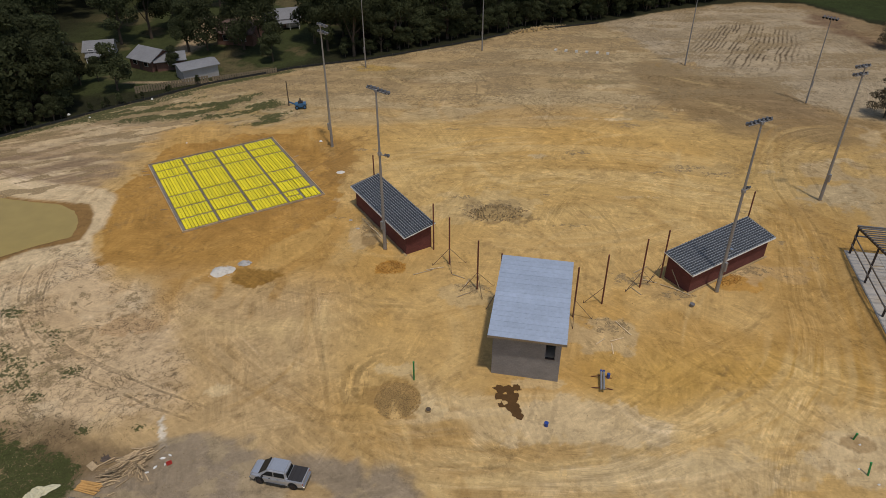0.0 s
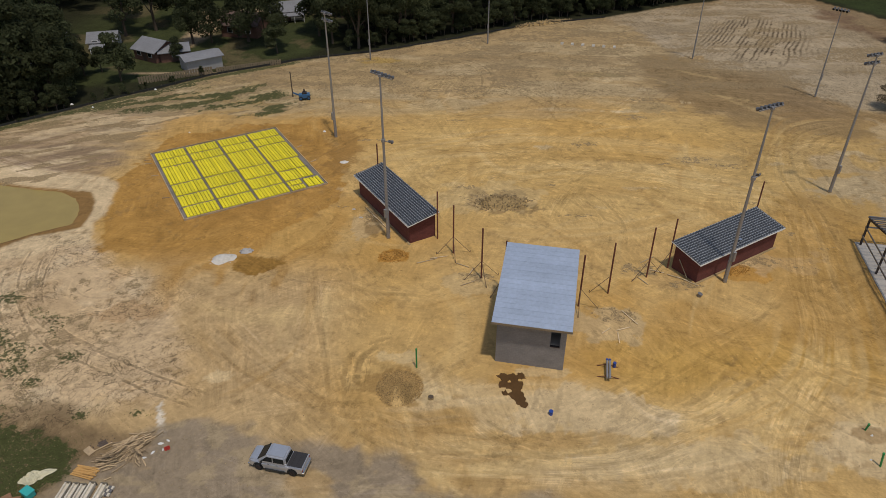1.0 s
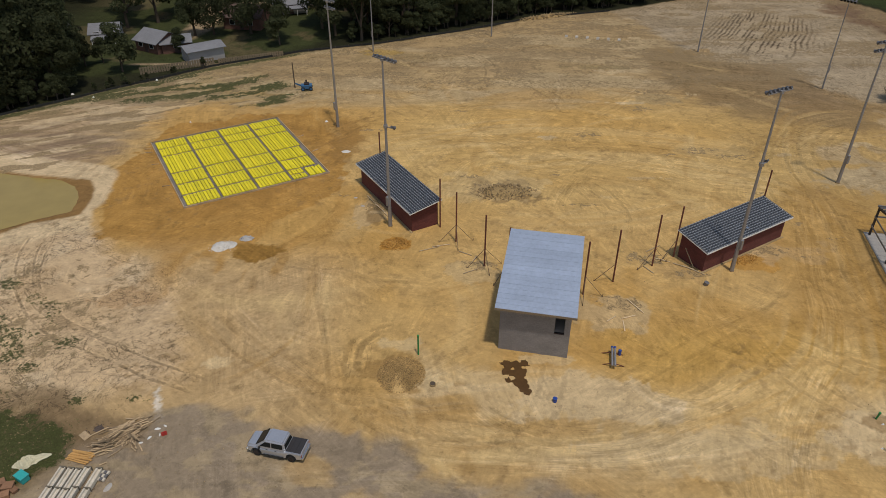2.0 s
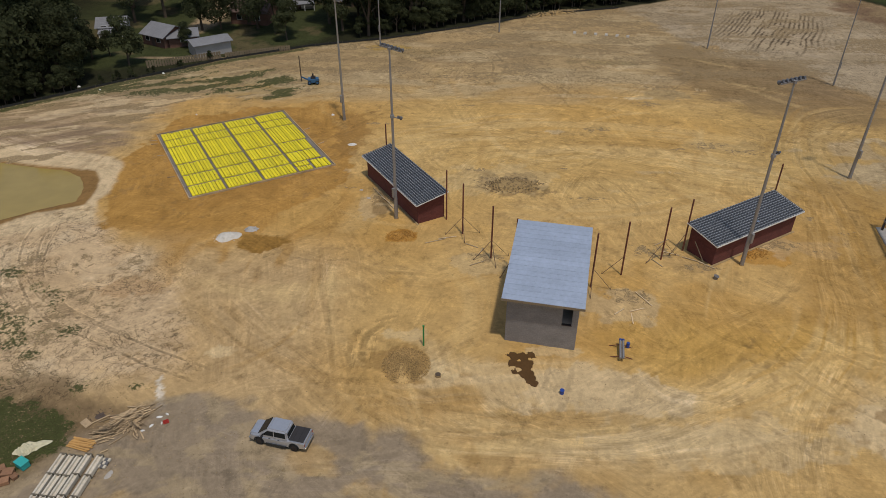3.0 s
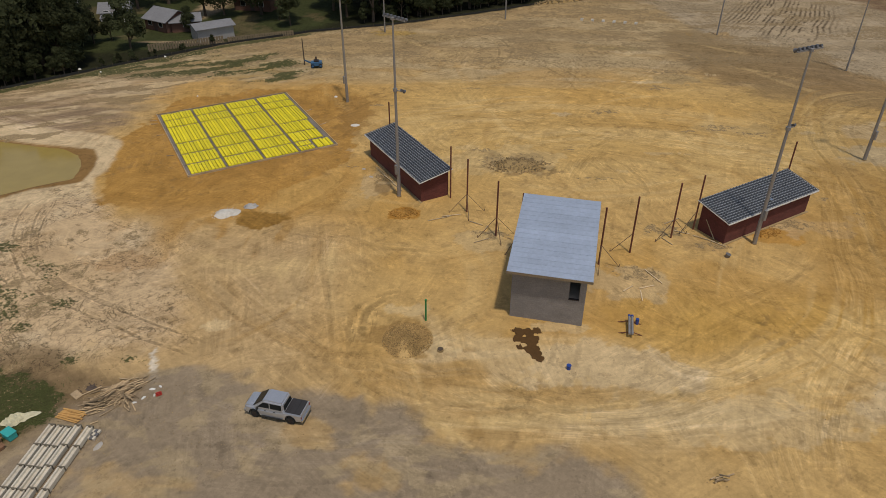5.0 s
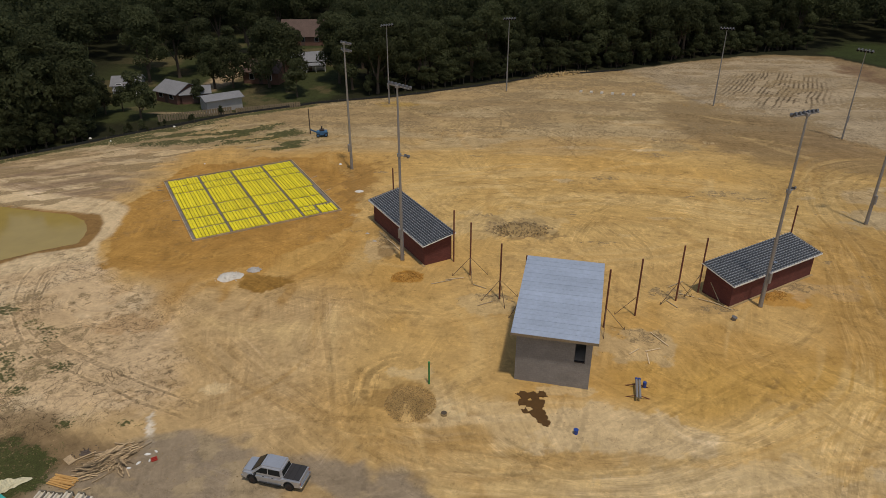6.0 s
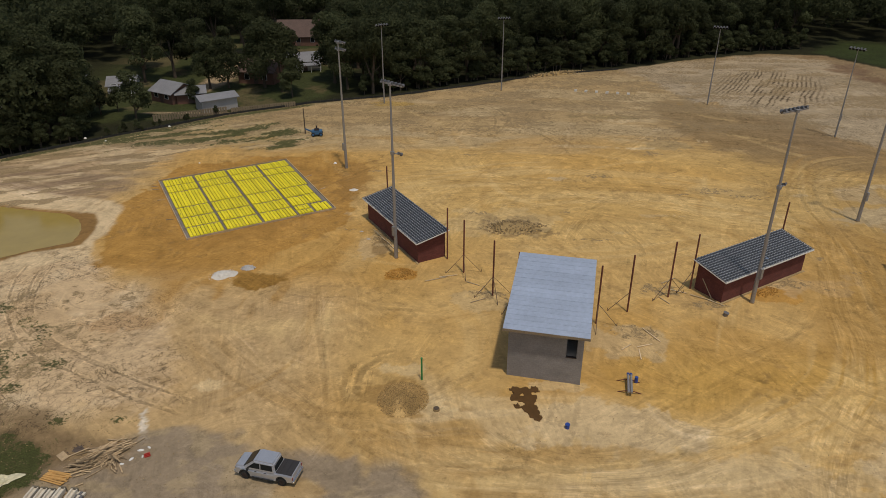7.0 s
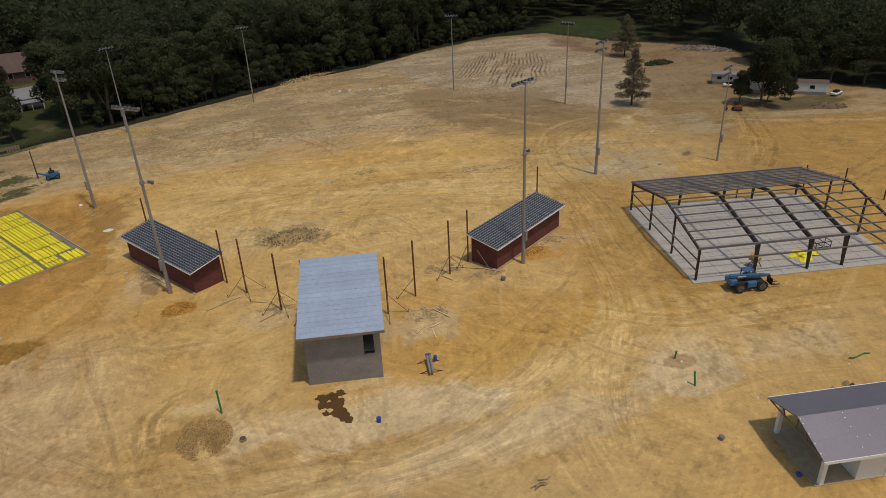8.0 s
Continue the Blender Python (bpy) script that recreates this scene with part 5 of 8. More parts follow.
# ---------------------------------------------------------------- dugouts
def dugout(m, length, label):
    t = thing("dugout", m, label, "dugout", "dugouts beside the infield")
    wd, low, high, th = 4.05, 2.55, 3.3, 0.2
    x0, x1, y0, y1 = 0.5, length - 0.5, 0.42, wd - 0.35
    slope = (high - low) / wd
    bm = bmesh.new()
    box(bm, x0, y0, -0.15, x1, y0 + th, low + y0 * slope - 0.02)
    part("back_wall", bm, M_REDBLOCK, t)
    for x in (x0, x1 - th):
        bm = bmesh.new()
        prism(bm, [(y0 + th, -0.15), (y1, -0.15), (y1, low + y1 * slope - 0.02), (y0 + th, low + (y0 + th) * slope - 0.02)], x, x + th)
        part("end_wall", bm, M_REDBLOCK, t)
    bm = bmesh.new()
    box(bm, x0 + th, y1 - th, -0.15, x1 - th, y1, 0.9)
    part("front_wall", bm, M_REDBLOCK, t)
    for i in range(5):
        x = x0 + 0.15 + i * (x1 - x0 - 0.3) / 4
        bm = bmesh.new()
        box(bm, x - 0.06, y1 + 0.002, -0.1, x + 0.06, y1 + 0.122, low + y1 * slope - 0.02)
        part("post", bm, M_RUST, t)
    # added strip: brown colour stands in for shaded soil along the back wall
    bm = bmesh.new()
    box(bm, x0 - 0.25, y0 - 0.25, -0.2, x1 + 0.25, y0 - 0.004, 0.03)
    part("footing", bm, M_RUBBLE, t, "brown strip standing in for shaded soil at the wall's foot")
    tilt = pose(0, 0, low, math.degrees(math.atan(slope)))
    ln = math.hypot(wd, high - low)
    bm = bmesh.new()
    box(bm, 0.02, 0.02, 0, length - 0.02, ln - 0.02, 0.05, tilt)
    part("roof_deck", bm, M_DECK, t, "dark roof felt")
    bm = bmesh.new()
    box(bm, 0, 0, 0, length, 0.055, 0.06)
    me = mesh_of("batten", bm, M_BATTEN)
    for i in range(14):
        piece("batten", me, t, tilt @ pose(0, 0.04 + i * (ln - 0.15) / 13, 0.086))
    bm = bmesh.new()
    box(bm, 0, 0, 0, 0.045, ln, 0.03)
    me = mesh_of("rib", bm, M_RIB)
    n = round(length / 0.46)
    for i in range(n + 1):
        piece("rib", me, t, tilt @ pose(0.003 + i * (length - 0.08) / n, 0, 0.150))
    bm = bmesh.new()
    box(bm, -0.03, -0.05, low - 0.06, length + 0.03, -0.003, low + 0.10, bevel=0.01)
    part("fascia", bm, M_WHITE, t, "white painted eaves board")
    for x in (-0.03, length + 0.003):
        bm = bmesh.new()
        prism(bm, [(0, low - 0.04), (wd, high - 0.04), (wd, high + 0.07), (0, low + 0.07)], x, x + 0.027)
        part("barge_board", bm, M_WHITE, t)
    bm = bmesh.new()
    box(bm, length * 0.5, 0.72, 0.20, length * 0.5 + 0.35, 1.0, 0.34, tilt, bevel=0.02)
    part("roof_box", bm, M_CHROME, t, "small metal vent box on the roof")
    return t


dugout(pose(-11.75, 77.55, 0, 0, 0, -59.0), 14.4, "dark red block dugout with dark battened roof")
dugout(pose(25.88, 57.80, 0, 0, 0, 32.3), 13.65, "dark red block dugout with dark battened roof, braced at one end")


# ---------------------------------------------------------------- light poles
def light_pole(x, y, h, face, lamps=6, low_arm=0.0, tiers=1):
    """face: heading in degrees towards which the lamps point."""
    t = thing("light_pole", pose(x, y, 0, 0, 0, face - 90), "tall galvanised steel floodlight pole with lamp bank", "light pole", "floodlight poles round the field")
    r = 0.17 if h > 15.5 else 0.115
    bm = bmesh.new()
    rod(bm, (0, 0, -0.3), (0, 0, 2.6), r * 1.30, r * 1.18, 14)
    rod(bm, (0, 0, 2.6), (0, 0, h), r * 1.1, r * 0.5, 14)
    part("shaft", bm, M_STEEL, t, smooth=False)
    bm = bmesh.new()
    rod(bm, (0, 0, -0.1), (0, 0, 0.08), r * 1.6, r * 1.45, 12)
    part("base_collar", bm, M_RUBBLE, t)
    bm = bmesh.new()
    box(bm, -0.14, -r - 0.24, 2.8, 0.14, -r * 0.9, 3.9, bevel=0.02)
    part("ballast_box", bm, M_STEEL, t)
    row = math.ceil(lamps / tiers)
    arm_w = 0.52 * row / 2
    for k in range(tiers):
        zz = h - 0.95 * k
        bm = bmesh.new()
        beam(bm, (-arm_w, 0.12, zz - 0.12), (arm_w, 0.12, zz - 0.12), 0.1, 0.12)
        box(bm, -0.16, -0.13, zz - 0.25, 0.16, 0.2, zz + 0.02)
        part("crossarm", bm, M_STEEL, t)
        for i in range(row):
            floodlight(t, -arm_w + arm_w * 2 * (i + 0.5) / row, 0.32, zz - 0.02, 28)
    if low_arm:
        bm = bmesh.new()
        beam(bm, (-0.15, 0, low_arm), (0.95, 0.1, low_arm), 0.08, 0.08)
        rod(bm, (0, 0, low_arm - 0.16), (0, 0, low_arm + 0.16), r * 1.35, None, 12)
        part("lower_arm", bm, M_STEEL, t)
        floodlight(t, 0.85, 0.25, low_arm + 0.05, 35)


def floodlight(t, x, y, z, down):
    bm = bmesh.new()
    m = pose(x, y, z, -down)
    bmesh.ops.create_cone(bm, cap_ends=True, segments=12, radius1=0.12, radius2=0.21, depth=0.28, matrix=m @ pose(0, 0.12, 0, -90))
    box(bm, -0.11, -0.28, -0.1, 0.11, -0.05, 0.1, m)
    lamp = part("floodlight", bm, M_LAMP, t)
    bm = bmesh.new()
    bmesh.ops.create_cone(bm, cap_ends=True, segments=12, radius1=0.19, radius2=0.19, depth=0.02, matrix=m @ pose(0, 0.275, 0, -90))
    part("lens", bm, M_GLASS, lamp, "dark lamp glass")


for x, y, h, face, lamps, low_arm in ((-6.75, 67.05, 19.35, 48, 6, 12.2), (29.15, 58.6, 19.35, 118, 6, 12.2), (-16.6, 94.9, 18.1, 42, 8, 0), (-14.8, 130.5, 14.6, -60, 5, 0),
                                      (8.2, 140.6, 14.3, -80, 5, 0), (47.1, 131, 14.3, -110, 5, 0), (61.9, 111.3, 14.4, -140, 5, 0), (49.1, 78.1, 17.8, 112, 8, 0), (67.1, 75.5, 13.1, 120, 8, 0)):
    light_pole(x, y, h, face, lamps, low_arm, 2 if lamps == 8 else 1)


# ---------------------------------------------------------------- backstop posts
M_BRACE = mat("brown_timber", (0.16, 0.105, 0.062), 0.9, var=0.3)


def net_post(x, y, braces):
    t = thing("net_post", pose(x, y, 0, 0, 0, math.degrees(math.atan2(90 - y, 7 - x))), "tall rust-brown steel backstop post" + (" with timber braces" if braces else " standing in bare soil"), "post", "backstop posts behind home plate")
    bm = bmesh.new()
    rod(bm, (0, 0, -0.4), (0, 0, 6.12), 0.085, None, 10)
    bmesh.ops.create_uvsphere(bm, u_segments=10, v_segments=5, radius=0.088, matrix=pose(0, 0, 6.12) @ Matrix.Diagonal((1, 1, 0.5, 1)))
    part("shaft", bm, M_RUST, t)
    for a in braces:
        c, s = math.cos(radians(a)), math.sin(radians(a))
        bm = bmesh.new()
        beam(bm, (c * 0.08, s * 0.08, 2.05), (c * 1.9, s * 1.9, -0.03), 0.06, 0.035)
        part("brace", bm, M_BRACE, t)
        bm = bmesh.new()
        box(bm, c * 1.9 - 0.025, s * 1.9 - 0.025, -0.2, c * 1.9 + 0.025, s * 1.9 + 0.025, 0.3)
        part("stake", bm, M_BRACE, t)


for x, y, braces in ((-8.85, 79.3, ()), (-1.08, 66.9, ()), (0.72, 63.9, (200, 110, 290)), (3.65, 59.25, (200, 110, 290)), (5.9, 56.9, (200, 130)), (13.18, 54.44, (160, 250)),
                     (16.53, 56.59, (70,)), (21.16, 59.43, (90, 270)), (23.84, 61.16, (90,)), (35.9, 69.4, ())):
    net_post(x, y, braces)


# ---------------------------------------------------------------- yellow-lined foundation
M_CAGE = mat("rusty_rebar", (0.15, 0.125, 0.105), 0.8, var=0.3)


def pillow(bm, x0, y0, z0, x1, y1, z1):
    """A block whose top is drawn in, like a puffed strip of sheet."""
    for v in box(bm, x0, y0, z0, x1, y1, z1):
        if v.co.z > (z0 + z1) / 2:
            v.co.x += (x1 - x0) * (0.10 if v.co.x < (x0 + x1) / 2 else -0.10)
            v.co.y += 0.03 if v.co.y < (y0 + y1) / 2 else -0.03


def foundation():
    t = thing("foundation_slab", pose(-29.09, 84.74, 0, 0, 0, 30.4), "building foundation lined with bright yellow membrane and rebar", "foundation")
    hx, lo_y, hi_y = 9.25, -10.85, 10.2
    bm = bmesh.new()
    box(bm, -hx + 0.1, lo_y + 0.1, -0.15, hx - 0.1, hi_y - 0.1, 0.06)
    part("grade_beams", bm, M_TRENCH, t, "grey beam trenches between the panels")
    for x0, y0, x1, y1 in ((-hx, lo_y, hx, lo_y + 0.09), (-hx, hi_y - 0.09, hx, hi_y), (-hx, lo_y + 0.09, -hx + 0.09, hi_y - 0.09), (hx - 0.09, lo_y + 0.09, hx, hi_y - 0.09)):
        bm = bmesh.new()
        box(bm, x0, y0, -0.1, x1, y1, 0.2)
        part("form_board", bm, M_LUMBER, t, "weathered timber formwork board")
    rs = np.random.RandomState(41)
    xs = [-8.95, -4.62, -0.05, 4.38, 8.95]
    ys = [-10.6, -7.7, -4.6, -1.1, 4.6, 7.2, 9.85]
    # the corner bay is split by a short cross trench
    bays = [(xs[i], ys[j], xs[i + 1], ys[j + 1]) for i in range(4) for j in range(6) if (i, j) != (3, 0)] + [(4.38, -10.6, 6.55, -9.2), (4.38, -9.2, 6.55, -7.7), (6.55, -10.6, 9.0, -7.95)]
    for i, (bx0, by0, bx1, by1) in enumerate(bays):
        x0, x1, y0, y1 = bx0 + 0.18, bx1 - 0.13, by0 + 0.22, by1 - 0.20
        if bx0 > 4 and -8 < by0 < -2:
            x1 -= 0.3
        n = max(3, round((x1 - x0) / 0.40))
        bm = bmesh.new()
        box(bm, x0, y0, 0.05, x1, y1, 0.085)
        base = part("membrane_panel", bm, M_YELLOW, t)
        bm = bmesh.new()
        for k in range(n):
            a, b = x0 + k * (x1 - x0) / n + 0.012, x0 + (k + 1) * (x1 - x0) / n - 0.012
            m = max(1, round((y1 - y0) / 4.0))
            lo, hi = y0 - rs.uniform(0, 0.06), y1 + rs.uniform(0, 0.06)
            for q in range(m):
                s0, s1 = lo + (hi - lo) * q / m, lo + (hi - lo) * (q + 1) / m
                e = rs.uniform(-0.03, 0.03)
                pillow(bm, a + e, s0, 0.088, b + e, s1 - 0.003, rs.uniform(0.15, 0.22))
        part("membrane_strip", bm, M_YELLOW, base)
        bm = bmesh.new()
        for k in range(n + 1):
            a = x0 + k * (x1 - x0) / n
            box(bm, a - 0.016, y0 - 0.03, 0.09, a + 0.016, y1 + 0.03, 0.14)
        part("rebar_mat", bm, M_REBAR, base, "dark rebar grid")
        bm = bmesh.new()
        for _ in range(3):
            a, q, w = rs.uniform(x0, x1), rs.uniform(y0, y1), rs.uniform(0.1, 0.45)
            box(bm, a - 0.035, q, 0.12, a + 0.035, q + w, 0.18)
        part("rebar_chair", bm, M_DARKHOLE if i % 3 else M_NEWLUMBER, base, "small dark supports on the membrane")
    bm = bmesh.new()
    for a in xs[1:4]:
        for k in range(45):
            box(bm, a - 0.10, -10.1 + k * 0.44, 0.066, a + 0.10, -10.04 + k * 0.44, 0.10)
    for b in ys[1:6]:
        for k in range(40):
            box(bm, -8.9 + k * 0.45, b - 0.18, 0.066, -8.80 + k * 0.45, b + 0.18, 0.13)
    part("rebar_cage", bm, M_CAGE, t, "dark rebar ties across the trenches")
    for x, y in ((-9.55, 7.2), (-9.45, 8.4), (-9.5, 3.0), (9.55, 2.0), (9.6, -3.5), (-9.5, -4.0)):
        bm = bmesh.new()
        beam(bm, (x, y, -0.05), (x + (0.9 if x > 0 else -0.9), y + 0.2, 0.02), 0.12, 0.1)
        part("stake", bm, M_LUMBER, t)


foundation()


# ---------------------------------------------------------------- steel frame building
def steel_building():
    ang = -11.6
    t = thing("steel_frame_building", pose(43.25, 48.35, 0, 0, 0, ang), "bare steel building frame on a pale concrete slab", "building")
    depth, eave, ridge = 17.75, 3.55, 5.3
    frames = (0.0, 6.1, 11.75, 15.5, 21.3)
    ln = frames[-1]
    bm = bmesh.new()
    box(bm, -0.45, -0.45, -0.3, ln + 0.45, depth + 0.45, 0.10, bevel=0.02)
    part("slab", bm, M_CONCRETE, t, "pale concrete floor slab")
    for x in (3.0, 6.1, 9.0, 11.75, 13.6, 15.5, 18.4):
        bm = bmesh.new()
        box(bm, x - 0.025, -0.4, 0.101, x + 0.025, depth + 0.4, 0.104)
        part("slab_joint", bm, M_TRENCH, t)
    for y in (4.4, 8.9, 13.3):
        bm = bmesh.new()
        box(bm, -0.4, y - 0.025, 0.105, ln + 0.4, y + 0.025, 0.108)
        part("slab_joint", bm, M_TRENCH, t)

    def roof(y):
        return eave + (ridge - eave) * (1 - abs(y - depth / 2) / (depth / 2))

    for k, x in enumerate(frames):
        end = k in (0, len(frames) - 1)
        for y in (0, depth):
            s = 1 if y == 0 else -1
            bm = bmesh.new()
            top, bot = (0.22, 0.22) if end else (0.62, 0.22)
            prism(bm, [(y, 0.1), (y + s * bot, 0.1), (y + s * top, roof(y) - 0.05), (y, roof(y) - 0.05)], x - 0.09, x + 0.09)
            part("column", bm, M_DARKSTEEL, t)
            bm = bmesh.new()
            dp = 0.2 if end else 0.42
            a = roof(y)
            prism(bm, [(y, a - dp * 1.2), (depth / 2, ridge - dp * 0.8), (depth / 2, ridge), (y, a)], x - 0.095, x + 0.095)
            part("rafter", bm, M_DARKSTEEL, t)
        if end:
            for y in (depth / 3, depth * 2 / 3):
                bm = bmesh.new()
                box(bm, x - 0.08, y - 0.09, 0.1, x + 0.08, y + 0.09, roof(y) - 0.25)
                part("end_column", bm, M_DARKSTEEL, t)
            for z in (1.25, 2.4):
                bm = bmesh.new()
                beam(bm, (x - 0.13, 0, z), (x - 0.13, depth, z), 0.06, 0.18)
                part("girt", bm, M_GREYPURLIN, t)
    for side in (0, 1):
        n = 7
        for i in range(n):
            y = (i / (n - 0.55)) * depth / 2
            yy = y if side == 0 else depth - y
            bm = bmesh.new()
            w = 0.09 if i else 0.16
            beam(bm, (-0.2, yy, roof(yy) + 0.11), (ln + 0.2, yy, roof(yy) + 0.11), w * 0.85, 0.14 if i else 0.22)
            part("purlin", bm, M_GREYPURLIN, t)
    # close-set roof bars on the far slope
    for i in range(7):
        y = depth - (i + 0.45) / 6.45 * depth / 2
        if y > depth / 2:
            bm = bmesh.new()
            beam(bm, (-0.2, y, roof(y) + 0.10), (ln + 0.2, y, roof(y) + 0.10), 0.12, 0.08)
            part("roof_bar", bm, M_GREYPURLIN, t)
    for y in (-0.13, depth + 0.13):
        for z in (2.3,):
            bm = bmesh.new()
            beam(bm, (0, y, z), (ln, y, z), 0.06, 0.18)
            part("girt", bm, M_GREYPURLIN, t)
    return t


steel_building()


# ---------------------------------------------------------------- open pavilion
M_PAVFLOOR = mat("dusty_floor", (0.42, 0.31, 0.19), 0.9, var=0.2, fine=2, coarse=0.4)


def pavilion():
    t = thing("pavilion", pose(33.3, 22.9, 0, 0, 0, -10.6), "open picnic pavilion with grey metal gable roof", "pavilion")
    wd, ln, eave, ridge = 6.35, 20.0, 2.62, 3.62
    bm = bmesh.new()
    box(bm, 0.3, 0.55, -0.2, ln - 0.3, wd - 0.3, 0.06)
    part("floor_slab", bm, M_PAVFLOOR, t, "dusty brown concrete floor")
    for k in range(5):
        x = 0.75 + k * (ln - 1.5) / 4
        for y in (0.7, wd - 0.7):
            bm = bmesh.new()
            box(bm, x - 0.15, y - 0.15, 0.05, x + 0.15, y + 0.15, eave + 0.1, bevel=0.015)
            part("column", bm, M_WHITE, t, "white square column")
    bm = bmesh.new()
    box(bm, 3.2, 0.62, 0.05, 9.5, 0.82, 2.5)
    box(bm, 3.2, 0.82, 0.05, 3.4, 3.4, 2.5)
    wall = part("room_wall", bm, M_WHITE, t, "white block wall of the store room")
    # no opening cut: a dark sheet imitates the shade inside the hatch
    bm = bmesh.new()
    box(bm, 3.185, 1.1, 1.25, 3.197, 2.2, 2.1)
    part("hatch", bm, M_DARKHOLE, wall, "dark panel imitating the shaded serving hatch opening")
    for s in (0, 1):
        y0, y1 = (0, wd / 2) if s == 0 else (wd, wd / 2)
        a = math.degrees(math.atan2(ridge - eave, y1 - y0))
        n = 12
        length = math.hypot(wd / 2, ridge - eave)
        bm = bmesh.new()
        box(bm, 0, 0, 0, ln / n, length, 0.03)
        me = mesh_of("roof_panel", bm, M_PAVROOF)
        for i in range(n):
            m = pose(i * ln / n, y0, eave + 0.1, math.degrees(math.atan2(ridge - eave, wd / 2))) if s == 0 else pose((i + 1) * ln / n, y0, eave + 0.1, math.degrees(math.atan2(ridge - eave, wd / 2)), 0, 0)
            if s:
                m = pose((i + 1) * ln / n, y0, eave + 0.1, 0, 0, 180) @ pose(0, 0, 0, math.degrees(math.atan2(ridge - eave, wd / 2)))
            piece("roof_panel", me, t, m)
        bm = bmesh.new()
        box(bm, -0.02, y0 - 0.06 if s == 0 else y0 + 0.004, eave - 0.08, ln + 0.02, y0 - 0.004 if s == 0 else y0 + 0.06, eave + 0.14)
        part("gutter", bm, M_WHITE, t, "white eaves gutter")
    for x, q in ((3.07, 0.93), (3.01, 0.82), (3.0, 0.61), (3.0, 0.39), (2.92, 0.17), (3.89, 0.39), (5.57, 0.92), (0.06, 0.92), (0.06, 0.82), (0.06, 0.6), (0.06, 0.38), (0.06, 0.16), (6.1, 0.6), (7.0, 0.39), (8.6, 0.92)):
        bm = bmesh.new()
        rod(bm, (x, q * wd / 2, eave + 0.12 + (ridge - eave) * q), (x, q * wd / 2, eave + 0.20 + (ridge - eave) * q), 0.045, None, 8)
        part("roof_cap", bm, M_WHITE, t, "small white cap on the roof")
    for k in range(11):
        x = 0.15 + k * (ln - 0.3) / 10
        bm = bmesh.new()
        beam(bm, (x, 0.1, eave), (x, wd - 0.1, eave), 0.05, 0.12)
        beam(bm, (x, 0.1, eave + 0.05), (x, wd / 2, ridge), 0.05, 0.12)
        beam(bm, (x, wd - 0.1, eave + 0.05), (x, wd / 2, ridge), 0.05, 0.12)
        for q in (0.3, 0.5, 0.7):
            zt = eave + (ridge - eave) * (1 - abs(q - 0.5) * 2)
            beam(bm, (x, wd * q, eave), (x, wd * q + (0.4 if q != 0.5 else 0.01), zt), 0.05, 0.08, (1, 0, 0))
        part("truss", bm, M_LUMBER, t)


pavilion()


# ---------------------------------------------------------------- woods
def leaf_cloud(rs, lumps, count, size, squash=0.8):
    """Leaf sprays on the skins of lumps (x, y, z, radius): vertices and faces."""
    lumps = np.array(lumps)
    pick = rs.choice(len(lumps), count, p=lumps[:, 3] ** 2 / (lumps[:, 3] ** 2).sum())
    d = rs.normal(size=(count, 3))
    d[:, 2] += 0.35
    d /= np.linalg.norm(d, axis=1)[:, None]
    centre = lumps[pick, :3] + d * lumps[pick, 3:4] * (0.62 + 0.45 * rs.rand(count, 1)) * np.array((1, 1, squash))
    u = rs.normal(size=(count, 3))
    u -= d * (u * d).sum(1)[:, None] * 0.6
    u /= np.linalg.norm(u, axis=1)[:, None]
    v = np.cross(d + rs.normal(size=(count, 3)) * 0.5, u)
    v /= np.linalg.norm(v, axis=1)[:, None]
    s = size * (0.55 + 0.9 * rs.rand(count, 1))
    droop = -0.25 * s * np.array((0, 0, 1))
    corners = np.stack([centre - u * s * 0.6, centre - v * s * 0.35 + droop * 0.2, centre + u * s * 0.6 + droop, centre + v * s * 0.35], 1)
    return corners.reshape(-1, 3)


def quads(n):
    return np.arange(n * 4).reshape(n, 4)


def crown_lumps(rs, r, h, base):
    out = [(0, 0, base + (h - base) * 0.5, r * 0.62), (0, 0, base + (h - base) * 0.78, r * 0.45)]
    for _ in range(11):
        a, k = rs.uniform(0, 2 * math.pi), rs.uniform(0, 1)
        rad = r * (0.72 - 0.45 * k) * rs.uniform(0.8, 1.15)
        out.append((math.cos(a) * rad, math.sin(a) * rad, base + (h - base) * (0.15 + 0.72 * k), r * rs.uniform(0.26, 0.42)))
    return out


def broadleaf_meshes(seed, r, h, base, count, size, leaf):
    rs = np.random.RandomState(seed)
    lumps = crown_lumps(rs, r, h, base)
    v = leaf_cloud(rs, lumps, count, size)
    crown = soup("crown", v.tolist(), quads(count).tolist(), leaf)
    bm = bmesh.new()
    rod(bm, (0, 0, -0.3), (0.1, 0, base + 1.0), 0.32 * h / 14, 0.2 * h / 14, 8)
    for x, y, z, q in lumps[2:8]:
        rod(bm, (0.1 * rs.rand(), 0, base * 0.8 + rs.rand() * 1.5), (x, y, z), 0.12 * h / 14, 0.04, 5)
    return crown, mesh_of("trunk", bm, M_BARK)


KINDS = [broadleaf_meshes(11 + i, r, h, b, n, s, M_LEAF) for i, (r, h, b, n, s) in enumerate(
    ((4.6, 13.5, 2.6, 5400, 0.40), (5.4, 15.5, 3.2, 6200, 0.43), (3.9, 14.5, 2.8, 4800, 0.39), (5.0, 11.5, 2.0, 5400, 0.40), (3.2, 9.0, 1.2, 3400, 0.34), (6.0, 14.0, 2.4, 6800, 0.43), (4.2, 17.0, 4.0, 5400, 0.40)))]


